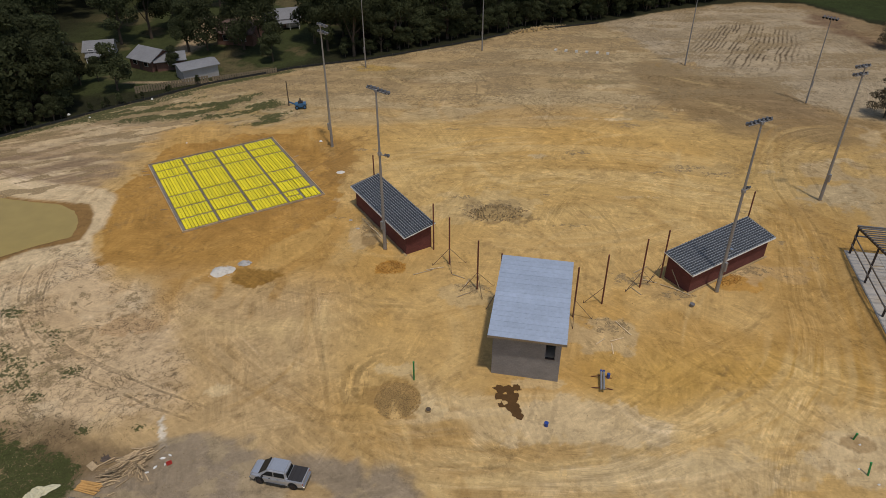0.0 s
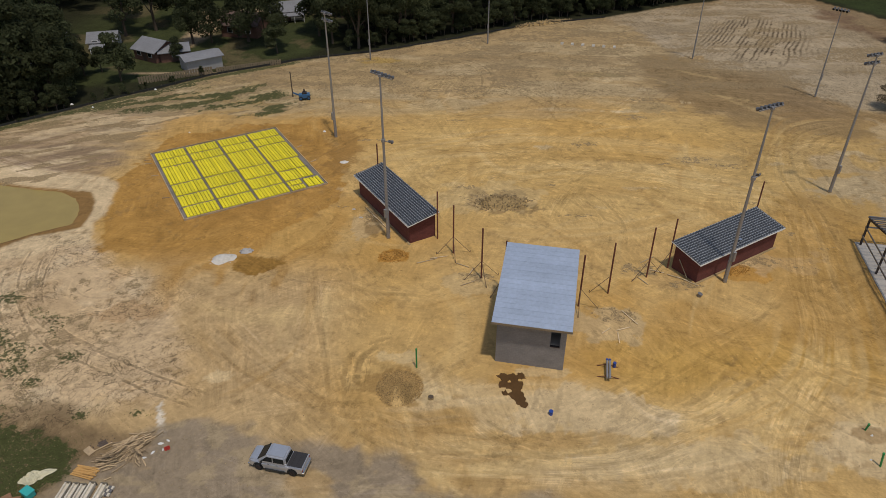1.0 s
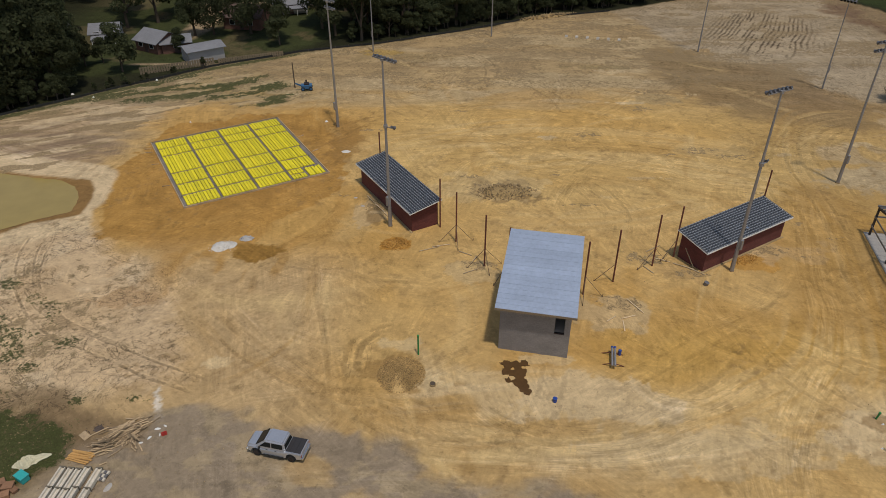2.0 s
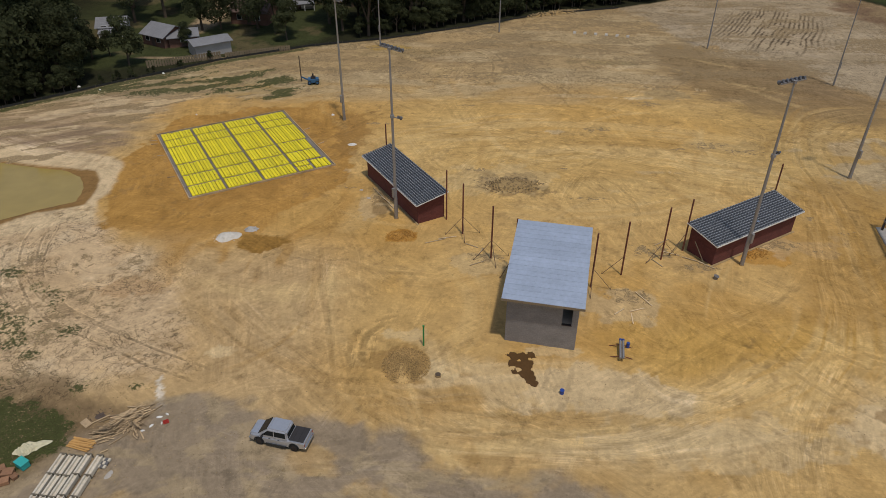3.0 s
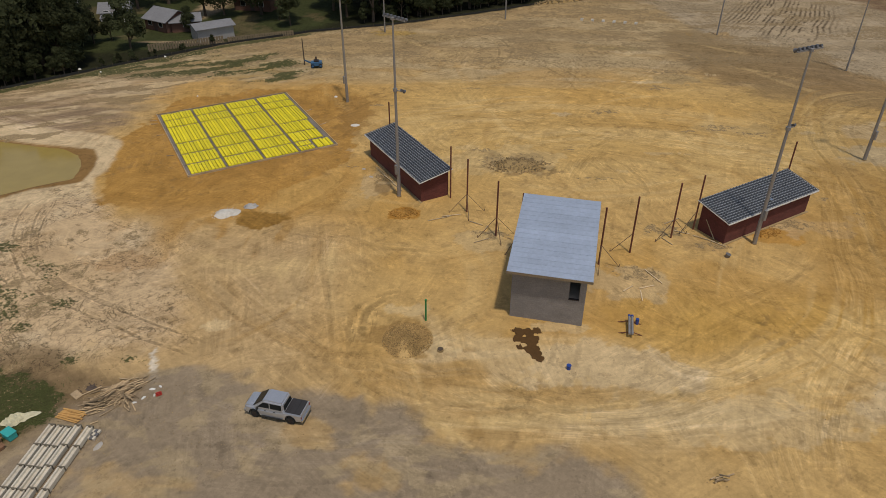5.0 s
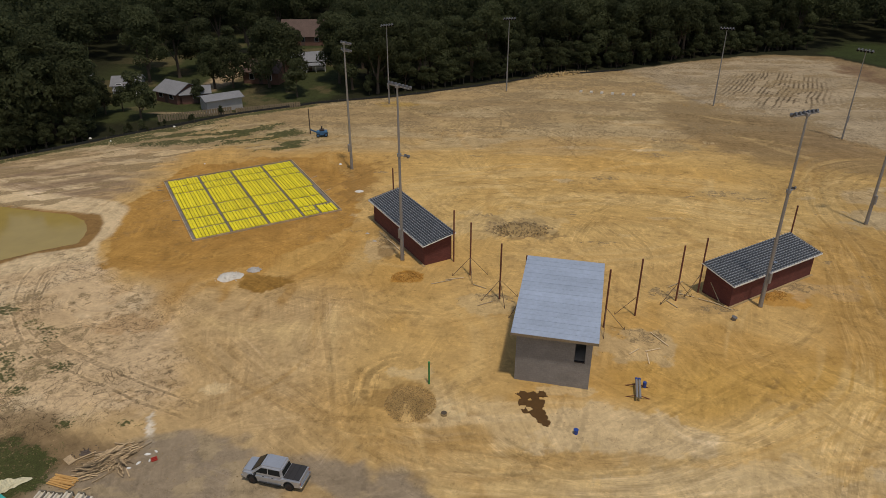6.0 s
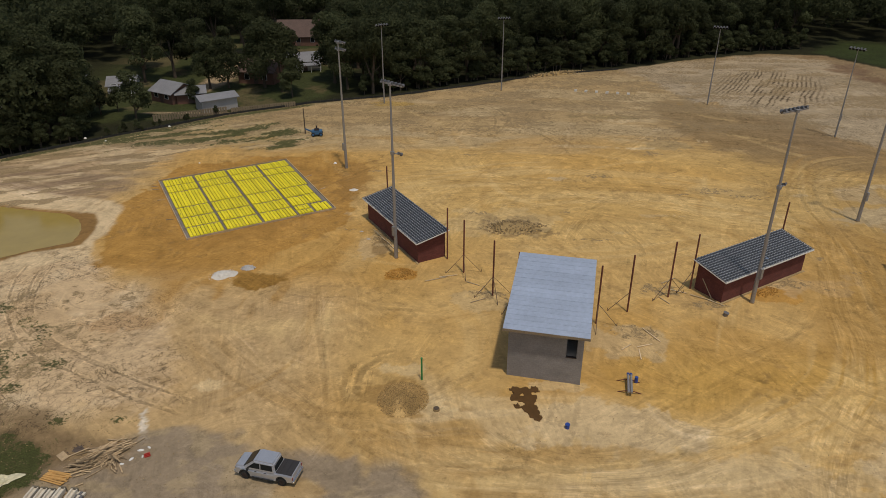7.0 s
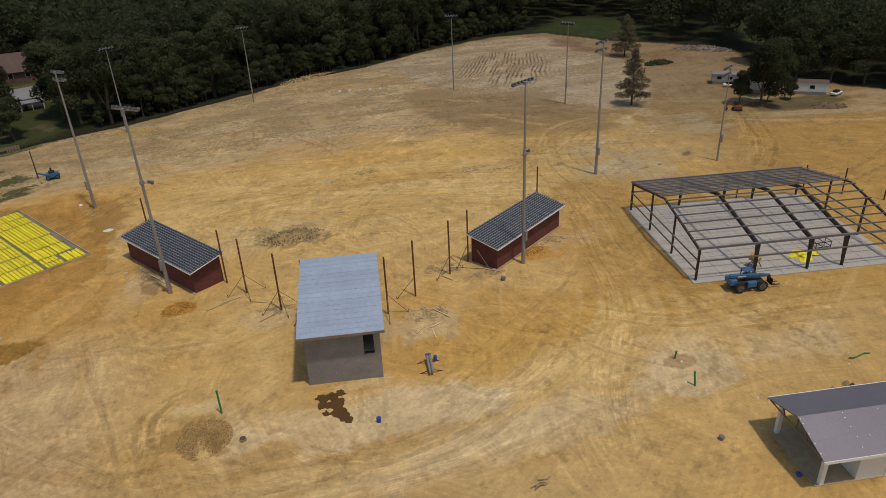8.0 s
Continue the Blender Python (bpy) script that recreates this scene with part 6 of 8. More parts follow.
def tree(x, y, kind, scale=1.0, turn=0.0, label="dense dark green broadleaf tree", group="trees along the clearing"):
    crown, trunk = KINDS[kind]
    t = thing("tree", pose(x, y, 0, 0, 0, turn) @ Matrix.Diagonal((scale, scale, scale * (0.94 + 0.12 * ((turn * 7) % 1)), 1)), label, "tree", group)
    piece("trunk", trunk, t, Matrix())
    piece("crown", crown, t, Matrix())


rs = np.random.RandomState(21)
EDGE = [(-112, 64), (-92, 81), (-70.3, 98), (-60, 107)]
EDGE2 = [(-19, 134.5), (-8, 140), (1, 146), (17.3, 155.5), (35.9, 162), (57, 174), (74.7, 181), (88, 184)]
for line, rows in ((EDGE, 3), (EDGE2, 3)):
    for (ax, ay), (bx, by) in zip(line, line[1:]):
        ln = math.hypot(bx - ax, by - ay)
        nxn, nyn = -(by - ay) / ln, (bx - ax) / ln
        for row in range(rows):
            n = max(2, round(ln / 5.0))
            for i in range(n):
                k = (i + rs.uniform(0.1, 0.9)) / n
                off = 2.6 + row * 5.5 + rs.uniform(-0.8, 1.6)
                if row == 0:
                    for _ in range(4):
                        k2 = (i + rs.rand()) / n
                        o2 = rs.uniform(0.8, 3.0)
                        tree(ax + (bx - ax) * k2 + nxn * o2, ay + (by - ay) * k2 + nyn * o2, 4, rs.uniform(0.30, 0.68), rs.uniform(0, 360), "dark green undergrowth bush at the wood's edge", "undergrowth")
                small = row == 0 and rs.rand() < 0.55
                tree(ax + (bx - ax) * k + nxn * off, ay + (by - ay) * k + nyn * off, 4 if small else int(rs.choice([0, 1, 2, 3, 5, 6])), rs.uniform(0.62, 0.95) if small else rs.uniform(0.82, 1.12), rs.uniform(0, 360))
# low scrub along the fence
for i in range(40):
    x = -92 + 48 * rs.rand() ** 1.4
    y = np.interp(x, [-92, -70.3, -58.1, -43.4, -28.5], [80.3, 97.4, 108.4, 121.4, 130.3]) + rs.uniform(-0.5, 2.2)
    tree(x, y, 4, rs.uniform(0.08, 0.24), rs.uniform(0, 360), "low green scrub bush beside the silt fence", "scrub along the fence")
# trees in the gardens
for x, y, k, s in ((-58.2, 118.7, 4, 1.05), (-66.0, 121.5, 4, 0.75), (-63.6, 123.5, 4, 0.55), (-72.5, 121.5, 3, 1.0), (-72, 126, 5, 0.9), (-79, 128, 1, 1.0), (-36.5, 138.5, 5, 1.0), (-33.5, 134.5, 4, 0.9), (-41, 142, 1, 0.95), (-52.0, 140.5, 2, 0.85), (-48.5, 141.5, 3, 0.9), (-68.5, 117, 5, 1.0), (-72, 112, 1, 1.0), (-76, 118, 0, 1.1),
                   (-63, 150, 6, 1.0), (-68, 146, 1, 1.05), (-60.5, 158, 3, 1.0), (-73, 158, 5, 1.1), (-80, 140, 1, 1.1), (-84, 125, 6, 1.1), (-27, 146, 1, 1.0), (-23.5, 141, 0, 1.0), (-26.5, 152, 5, 1.0), (-24, 160, 6, 1.0),
                   (-55, 176, 1, 1.0), (-30, 172, 5, 1.05), (-62, 176, 6, 1.1), (-71, 174, 1, 1.1), (-51.5, 129.5, 4, 0.55), (-60, 190, 5, 1.1), (-52, 196, 1, 1.1), (-30.5, 165, 4, 1.1), (-66.5, 111.5, 3, 1.0),
                   (-46, 150, 4, 0.9), (-56.5, 166, 4, 1.0), (-77, 106, 5, 1.0), (-84, 100, 0, 1.0)):
    tree(x, y, k, s, (x * 37) % 360, "leafy green garden tree beside the houses", "garden trees")
for x, y, k, s in ((91.7, 95.2, 5, 0.78), (96.5, 99.5, 0, 0.8), (100.5, 101.5, 3, 0.85), (104.5, 105.0, 1, 0.75), (109.5, 106, 3, 0.85), (88.6, 97.0, 4, 0.7), (113.5, 101.5, 5, 0.7), (94.0, 96.2, 4, 0.55), (98.5, 95.6, 4, 0.45), (112, 110, 1, 0.8), (118, 98, 0, 0.8)):
    tree(x, y, k, s, (x * 53) % 360, "dark green oak tree on bare sand", "oaks by the trailer")


def far_woods():
    """Woods too far and too many to tell apart."""
    rs = np.random.RandomState(5)
    verts = []
    spots = []
    for gx in np.arange(-190, 260, 6.2):
        for gy in np.arange(60, 330, 6.2):
            x, y = gx + rs.uniform(-2.4, 2.4), gy + rs.uniform(-2.4, 2.4)
            spots.append((x, y))
    s = np.array(spots)
    x, y = s[:, 0], s[:, 1]
    keep = inside(x, y, RIM, 0.1, 0.0) < 0.5
    keep &= inside(x, y, [(-100, 45), (-80, 92), (-55, 113), (-28, 134), (-12, 139), (1, 150), (36, 166), (57, 178), (90, 190), (104, 170), (112, 148), (118, 132), (108.5, 113), (116, 97), (124, 87), (150, 60), (0, -80)], 0.1, 0) < 0.5
    keep &= inside(x, y, [(-88, 100), (-62, 106), (-28, 130), (-20, 145), (-24, 178), (-34, 202), (-68, 202), (-84, 170), (-92, 130)], 0.1, 0) < 0.5
    edge_band = inside(x, y, [(-22, 132), (-12, 138), (1, 146), (17, 155), (36, 162), (57, 174), (75, 181), (86, 186), (80, 200), (57, 192), (36, 180), (14, 174), (-6, 162), (-22, 152)], 0.1, 0) > 0.5
    keep &= ~edge_band
    keep &= inside(x, y, [(90, 180), (99, 163), (110, 156), (116, 168), (121, 184), (104, 198)], 0.1, 0) < 0.5
    keep &= inside(x, y, [(126, 140), (140, 126), (186, 166), (160, 186)], 0.1, 0) < 0.5
    keep &= ~((x > 150) & (y < 90))
    for px, py in s[keep]:
        h = rs.uniform(11, 17.5)
        r = rs.uniform(3.2, 5.2)
        lumps = [(px, py, h * 0.62, r * 0.75), (px, py, h * 0.85, r * 0.5)] + [(px + math.cos(a) * r * 0.6, py + math.sin(a) * r * 0.6, h * rs.uniform(0.35, 0.8), r * rs.uniform(0.35, 0.5)) for a in rs.uniform(0, 6.28, 5)]
        near = py < 215 and -100 < px < 150
        verts.append(leaf_cloud(rs, lumps, 800 if near else 260, 0.62 if near else 1.15))
    v = np.concatenate(verts)
    me = soup("far_woods", v.tolist(), quads(len(v) // 4).tolist(), M_LEAF)
    woods = new("far_woods", me)
    woods.matrix_basis = SITE
    tagged(woods, "dense dark green woodland behind the cleared land", "woods", kind="stuff")


far_woods()


def sparse_conifer(x, y, h, r, leaf, label, seed):
    """A thin, drooping, half-bare tree."""
    rs = np.random.RandomState(seed)
    t = thing("tree", pose(x, y, 0), label, "tree")
    bm = bmesh.new()
    rod(bm, (0, 0, -0.2), (0, 0, h), 0.2, 0.03, 8)
    pts = []
    for i in range(46):
        z = h * (0.14 + 0.84 * i / 46)
        a = i * 2.4 + rs.uniform(-0.3, 0.3)
        ln = r * (1 - (z / h) ** 1.4) * rs.uniform(0.7, 1.1) + 0.2
        tip = (math.cos(a) * ln, math.sin(a) * ln, z + ln * rs.uniform(-0.1, 0.25))
        rod(bm, (0, 0, z), tip, 0.045, 0.012, 4)
        for k in range(4):
            q = 0.3 + 0.24 * k + rs.uniform(-0.05, 0.05)
            pts.append((tip[0] * q, tip[1] * q, z + (tip[2] - z) * q - rs.uniform(0, 0.35), rs.uniform(0.3, 0.75) * (0.6 + 0.6 * (1 - z / h))))
    part("trunk", bm, M_BARK, t)
    v = leaf_cloud(rs, pts, 11000, 0.17)
    ob = new("crown", soup("crown", v.tolist(), quads(11000).tolist(), leaf))
    ob.parent = t


sparse_conifer(72.0, 105.2, 10.2, 3.3, M_LEAF2, "thin brownish cypress tree on bare sand", 3)
sparse_conifer(92.5, 140.4, 9.5, 4.0, M_LEAF2, "thin half-bare brown tree on bare ground", 4)


def grass_patch(name, spots, count, size, label, seed):
    """Low weeds: many blades, past counting."""
    rs = np.random.RandomState(seed)
    allv = []
    for cx, cy, rx, ry, share in spots:
        n = int(count * share)
        a, k = rs.uniform(0, 6.28, n), np.sqrt(rs.rand(n))
        bx, by = cx + np.cos(a) * k * rx, cy + np.sin(a) * k * ry
        keep = fbm((bx * 0.91 + by * 0.42) * 0.2 + cx, (by * 0.91 - bx * 0.42) * 0.8, 5) > 0.50
        bx, by = bx[keep], by[keep]
        n = len(bx)
        hd = rs.uniform(0, 6.28, n)
        w, h = size * rs.uniform(0.25, 0.6, n), size * rs.uniform(0.5, 1.3, n)
        lx, ly = np.cos(hd + 1.4) * h * 0.6, np.sin(hd + 1.4) * h * 0.6
        z0 = np.full(n, -0.05)
        q = np.stack([np.stack([bx - np.cos(hd) * w, by - np.sin(hd) * w, z0], -1), np.stack([bx + np.cos(hd) * w, by + np.sin(hd) * w, z0], -1),
                      np.stack([bx + np.cos(hd) * w * 0.3 + lx, by + np.sin(hd) * w * 0.3 + ly, z0 + h], -1), np.stack([bx - np.cos(hd) * w * 0.3 + lx, by - np.sin(hd) * w * 0.3 + ly, z0 + h], -1)], 1)
        allv.append(q.reshape(-1, 3))
    v = np.concatenate(allv)
    ob = new(name, soup(name, v.tolist(), quads(len(v) // 4).tolist(), M_GRASS))
    ob.matrix_basis = SITE
    tagged(ob, label, "grass", kind="stuff")


grass_patch("weeds", ((-33, 35, 4.5, 5.5, 0.5), (-32.6, 46.9, 1.5, 0.9, 0.10), (-39.8, 53.2, 1.6, 1.0, 0.07), (-37.5, 45, 3, 2.4, 0.12), (-25.7, 40.0, 1.5, 0.9, 0.05), (-30, 40.5, 2.0, 1.0, 0.06)), 15000, 0.065, "low green weeds on the sandy ground", 8)
grass_patch("rough_grass", ((-50, 109, 10, 3.0, 0.2), (-62, 102, 10, 3.0, 0.2), (-36, 110, 9, 4, 0.2), (-25, 110, 4, 2.5, 0.08), (-78, 94, 10, 4, 0.15), (-48, 119.5, 9, 2, 0.15), (-24, 131, 7, 1.5, 0.08)), 30000, 0.06, "patches of rough green grass and weeds", 9)


# ---------------------------------------------------------------- silt fence along the rim
def silt_fence():
    pts = [(-92, 80.3), (-80, 89.5), (-70.3, 97.4), (-58.1, 108.4), (-43.4, 121.4), (-28.5, 130.3), (-13.7, 135.7), (1, 143.7), (17.3, 153.7), (35.9, 160.2)]
    t = thing("silt_fence", pose(0, 0, 0), "long low black silt fence on timber stakes", "fence")
    for (ax, ay), (bx, by) in zip(pts, pts[1:]):
        bm = bmesh.new()
        beam(bm, (ax, ay, 0.12), (bx, by, 0.12), 0.04, 0.44)
        part("cloth", bm, M_SILT, t)
        n = round(math.hypot(bx - ax, by - ay) / 2.6)
        for i in range(n):
            k = (i + 0.5) / n
            bm = bmesh.new()
            x, y = ax + (bx - ax) * k, ay + (by - ay) * k - 0.06
            box(bm, x - 0.025, y - 0.025, -0.2, x + 0.025, y + 0.025, 0.5)
            part("stake", bm, M_BARK, t)


silt_fence()


def picket_fence(a, b, h, label):
    t = thing("wooden_fence", pose(0, 0, 0), label, "fence")
    a, b = Vector((*a, 0)), Vector((*b, 0))
    n = round((b - a).length / 0.45)
    bm = bmesh.new()
    box(bm, -0.17, -0.015, 0, 0.17, 0.015, h)
    me = mesh_of("slat", bm, M_PALEWOOD)
    ang = math.degrees(math.atan2(b.y - a.y, b.x - a.x))
    for i in range(n):
        p = a.lerp(b, (i + 0.5) / n)
        piece("slat", me, t, pose(p.x, p.y, -0.05, 0, 0, ang))
    for z in (0.3, h - 0.25):
        bm = bmesh.new()
        o = Vector((0, 0.05, z))
        beam(bm, a + o, b + o, 0.05, 0.09)
        part("rail", bm, M_PALEWOOD, t)


picket_fence((-54.5, 117.2), (-43, 122.9), 1.3, "pale weathered wooden fence behind the shed")
picket_fence((-42.5, 123.4), (-31.5, 128.2), 0.9, "low pale wooden fence along the gardens")


# ---------------------------------------------------------------- houses
def house(x, y, turn, w, d, eave, ridge, wall, roof, label, windows=2, porch=0.0):
    """Gable along x; w across the front, d deep."""
    t = thing("house", pose(x, y, 0, 0, 0, turn), label, "house", "houses beyond the clearing")
    bm = bmesh.new()
    prism(bm, [(0, -0.2), (d, -0.2), (d, eave), (d / 2, ridge - 0.12), (0, eave)], 0, w)
    part("wall", bm, wall, t)
    k = (ridge - eave) / (d / 2)
    for s in (0, 1):
        y0 = -0.45 if s == 0 else d + 0.45
        bm = bmesh.new()
        z0 = eave - 0.45 * k
        prism(bm, [(y0, z0), (d / 2, ridge), (d / 2, ridge + 0.12), (y0, z0 + 0.12)], -0.4, w + 0.4)
        part("roof", bm, roof, t)
    for i in range(windows):
        cx = w * (i + 0.5) / windows
        bm = bmesh.new()
        box(bm, cx - 0.55, -0.05, 0.9, cx + 0.55, -0.003, 2.1)
        f = part("window", bm, M_WHITE, t)
        bm = bmesh.new()
        box(bm, cx - 0.47, -0.07, 0.98, cx + 0.47, -0.053, 2.02)
        part("pane", bm, M_GLASS, f)
    if windows:
        bm = bmesh.new()
        box(bm, w * 0.5 - 0.45, -0.06, 0, w * 0.5 + 0.45, -0.004, 2.05)
        part("door", bm, M_BROWNROOF, t)
    if porch:
        bm = bmesh.new()
        prism(bm, [(-0.45 - porch, eave - 0.75), (-0.46, eave - 0.42), (-0.46, eave - 0.32), (-0.45 - porch, eave - 0.65)], 0.3, w - 0.3)
        part("porch_roof", bm, roof, t)
        for i in range(4):
            px = 0.5 + i * (w - 1.0) / 3
            bm = bmesh.new()
            rod(bm, (px, -0.3 - porch, -0.1), (px, -0.3 - porch, eave - 0.7), 0.07)
            part("porch_post", bm, M_WHITE, t)
    return t


house(-47.4, 122.6, 36, 6.6, 4.2, 2.25, 2.75, M_SIDING, M_HOUSEROOF, "grey metal garden shed with pale roof", 0)
house(-60.4, 131.2, -30, 6.0, 6.0, 2.1, 3.5, M_BRICKWALL, M_HOUSEROOF, "low house with light grey gable roof", 2)
house(-54.4, 128.6, 20, 5.2, 4.8, 1.9, 2.7, M_BRICKWALL, M_HOUSEROOF, "low carport wing with grey roof", 1)
house(-71.0, 135.4, 14, 5.2, 5.4, 1.8, 3.0, M_SIDING, M_HOUSEROOF, "small grey house with grey roof", 2, 1.6)
house(-88, 122.0, 30, 18, 7.0, 2.7, 4.2, M_WHITEWALL, M_HOUSEROOF, "long pale house among trees", 4)
house(-49.0, 186.0, 4, 11.0, 8, 2.6, 6.0, M_BRICKWALL, M_BROWNROOF, "brick house with brown shingle roof", 3)
house(-39.0, 156.0, 20, 7.2, 6.0, 2.2, 3.6, M_SIDING, M_HOUSEROOF, "grey house with pale metal roof", 2, 1.5)
house(-47.5, 145.5, -10, 8.0, 7.0, 2.6, 4.4, M_BRICKWALL, M_BROWNROOF, "brown-roofed house behind trees", 2)


# ---------------------------------------------------------------- vehicles
def wheel(parent, x, y, r, w, hub):
    bm = bmesh.new()
    bmesh.ops.create_cone(bm, cap_ends=True, segments=20, radius1=r, radius2=r, depth=w, matrix=pose(x, y, r, 90))
    es = [e for e in bm.edges if abs(e.verts[0].co.y - e.verts[1].co.y) < 1e-4]
    bmesh.ops.bevel(bm, geom=es, offset=0.05 * r / 0.38, segments=2, affect="EDGES")
    t = part("wheel", bm, M_BLACK, parent, "black rubber tyre")
    s = 1 if y > 0 else -1
    bm = bmesh.new()
    bmesh.ops.create_cone(bm, cap_ends=True, segments=16, radius1=r * 0.6, radius2=r * 0.6, depth=0.03, matrix=pose(x, y + s * (w / 2 + 0.004), r, 90))
    for i in range(6):
        a = i * math.pi / 3
        beam(bm, (x, y + s * (w / 2 + 0.025), r), (x + math.cos(a) * r * 0.56, y + s * (w / 2 + 0.025), r + math.sin(a) * r * 0.56), 0.03, 0.05, (0, 1, 0))
    part("rim", bm, hub, t, "metal wheel rim")


def pickup(m):
    t = thing("pickup_truck", m, "silver crew-cab pickup truck with black bed cover", "pickup truck", metres=True)
    fw, rw = 1.84, -1.84
    bm = bmesh.new()
    prism(bm, [(-2.95, 0.55), (-2.97, 1.22), (-1.32, 1.24), (1.30, 1.25), (2.35, 1.24), (2.70, 1.18), (2.86, 1.02), (2.88, 0.5), (fw + 0.52, 0.42), (fw + 0.42, 0.78), (fw + 0.2, 0.95), (fw - 0.2, 0.95), (fw - 0.42, 0.78), (fw - 0.52, 0.40),
               (rw + 0.52, 0.40), (rw + 0.42, 0.78), (rw + 0.2, 0.95), (rw - 0.2, 0.95), (rw - 0.42, 0.78), (rw - 0.52, 0.48)], -0.98, 0.98, "y")
    bmesh.ops.bevel(bm, geom=[e for e in bm.edges if abs(abs(e.verts[0].co.y) - 0.98) < 1e-3 and abs(e.verts[0].co.y - e.verts[1].co.y) < 1e-3 and min(v.co.z for v in e.verts) > 0.85], offset=0.16, segments=4, affect="EDGES")
    for v in bm.verts:
        if v.co.x > 1.5 and abs(v.co.y) > 0.3:
            v.co.y *= 1 - 0.10 * ((v.co.x - 1.5) / 1.36) ** 2
    part("body", bm, M_PAINT, t)
    for x in (fw, rw):
        for s in (-1, 1):
            bm = bmesh.new()
            for a0 in range(8):
                p0, p1 = math.pi * (a0 / 8), math.pi * ((a0 + 1) / 8)
                beam(bm, (x + 0.52 * math.cos(p0), s * 0.975, 0.44 + 0.52 * math.sin(p0)), (x + 0.52 * math.cos(p1), s * 0.975, 0.44 + 0.52 * math.sin(p1)), 0.06, 0.07)
            part("arch_trim", bm, M_BLACK, t)
    bm = bmesh.new()
    for y in (-0.42, 0.42):
        beam(bm, (2.1, y, 1.25), (2.6, y * 0.9, 1.20), 0.10, 0.03)
    part("hood_crease", bm, M_PAINT, t)
    # cab: tapered upper body
    bm = bmesh.new()
    base = [bm.verts.new(v) for v in ((-1.28, -0.93, 1.13), (2.02, -0.93, 1.13), (2.02, 0.93, 1.13), (-1.28, 0.93, 1.13))]
    top = [bm.verts.new(v) for v in ((-1.13, -0.80, 1.94), (0.80, -0.80, 1.98), (0.80, 0.80, 1.98), (-1.13, 0.80, 1.94))]
    bm.faces.new(top)
    for i in range(4):
        bm.faces.new((base[i], base[(i + 1) % 4], top[(i + 1) % 4], top[i]))
    bm.faces.new(base[::-1])
    bmesh.ops.bevel(bm, geom=[e for e in bm.edges if min(v.co.z for v in e.verts) > 1.5 or abs(e.verts[0].co.z - e.verts[1].co.z) > 0.3], offset=0.13, segments=4, affect="EDGES")
    part("cab", bm, M_PAINT, t)

    def pane(name, pts, push):
        b = bmesh.new()
        vs = [b.verts.new(Vector(p)) for p in pts]
        vs2 = [b.verts.new(Vector(p) + Vector(push)) for p in pts]
        b.faces.new(vs), b.faces.new(vs2[::-1])
        n = len(pts)
        for i in range(n):
            b.faces.new((vs[i], vs2[i], vs2[(i + 1) % n], vs[(i + 1) % n]))
        bmesh.ops.recalc_face_normals(b, faces=b.faces[:])
        part(name, b, M_GLASS, t)

    pane("windscreen", [(1.86, -0.82, 1.27), (1.86, 0.82, 1.27), (0.93, 0.70, 1.875), (0.93, -0.70, 1.875)], (0.03, 0, 0.035))
    pane("rear_window", [(-1.27, 0.76, 1.24), (-1.27, -0.76, 1.24), (-1.125, -0.64, 1.80), (-1.125, 0.64, 1.80)], (-0.02, 0, 0.006))
    for s in (-1, 1):
        def side(x, z):
            return (x, s * (0.937 - (z - 1.13) * 0.16), z)
        pane("side_window", [side(1.42, 1.30), side(0.24, 1.30), side(0.24, 1.78), side(0.82, 1.78)], (0, s * 0.015, 0))
        pane("side_window", [side(0.14, 1.30), side(-1.03, 1.30), side(-0.99, 1.78), side(0.14, 1.78)], (0, s * 0.015, 0))
        bm = bmesh.new()
        box(bm, 1.30, s * 1.10 - 0.13, 1.15, 1.46, s * 1.10 + 0.13, 1.36, bevel=0.03)
        part("mirror", bm, M_BLACK, t)
        bm = bmesh.new()
        box(bm, 2.60, s * 0.70 - 0.15, 0.80, 2.835, s * 0.70 + 0.15, 0.95, bevel=0.02)
        part("headlight", bm, M_CHROME, t)
        bm = bmesh.new()
        box(bm, -2.985, s * 0.90 - 0.06, 0.78, -2.90, s * 0.90 + 0.06, 1.06, bevel=0.01)
        part("tail_light", bm, M_REDLENS, t)
        bm = bmesh.new()
        box(bm, -1.05, s * 0.985 - 0.015, 0.42, 1.1, s * 0.985 + 0.1, 0.47, bevel=0.01)
        part("side_step", bm, M_BLACK, t)
        for z, x in ((1.05, -0.15), (1.05, 0.78)):
            bm = bmesh.new()
            box(bm, x - 0.22, s * 0.983 - 0.01, z - 0.02, x - 0.02, s * 0.983 + 0.02, z + 0.02)
            part("door_handle", bm, M_BLACK, t)
    bm = bmesh.new()
    box(bm, -2.88, -0.87, 1.185, -1.33, 0.87, 1.262, bevel=0.02)
    part("bed_cover", bm, M_COVER, t, "black folding bed cover")
    for i in range(2):
        bm = bmesh.new()
        x = -2.32 + i * 0.56
        box(bm, x - 0.012, -0.85, 1.2635, x + 0.012, 0.85, 1.275)
        part("cover_seam", bm, M_BLACK, t)
    bm = bmesh.new()
    box(bm, 2.80, -0.95, 0.42, 2.96, 0.95, 0.68, bevel=0.03)
    part("front_bumper", bm, M_CHROME, t)
    bm = bmesh.new()
    box(bm, 2.80, -0.55, 0.68, 2.90, 0.55, 1.00, bevel=0.01)
    part("grille", bm, M_BLACK, t)
    bm = bmesh.new()
    box(bm, -3.10, -0.95, 0.45, -2.93, 0.95, 0.66, bevel=0.03)
    part("rear_bumper", bm, M_CHROME, t)
    bm = bmesh.new()
    box(bm, -2.7, -0.7, 0.3, 2.6, 0.7, 0.54)
    part("chassis", bm, M_BLACK, t)
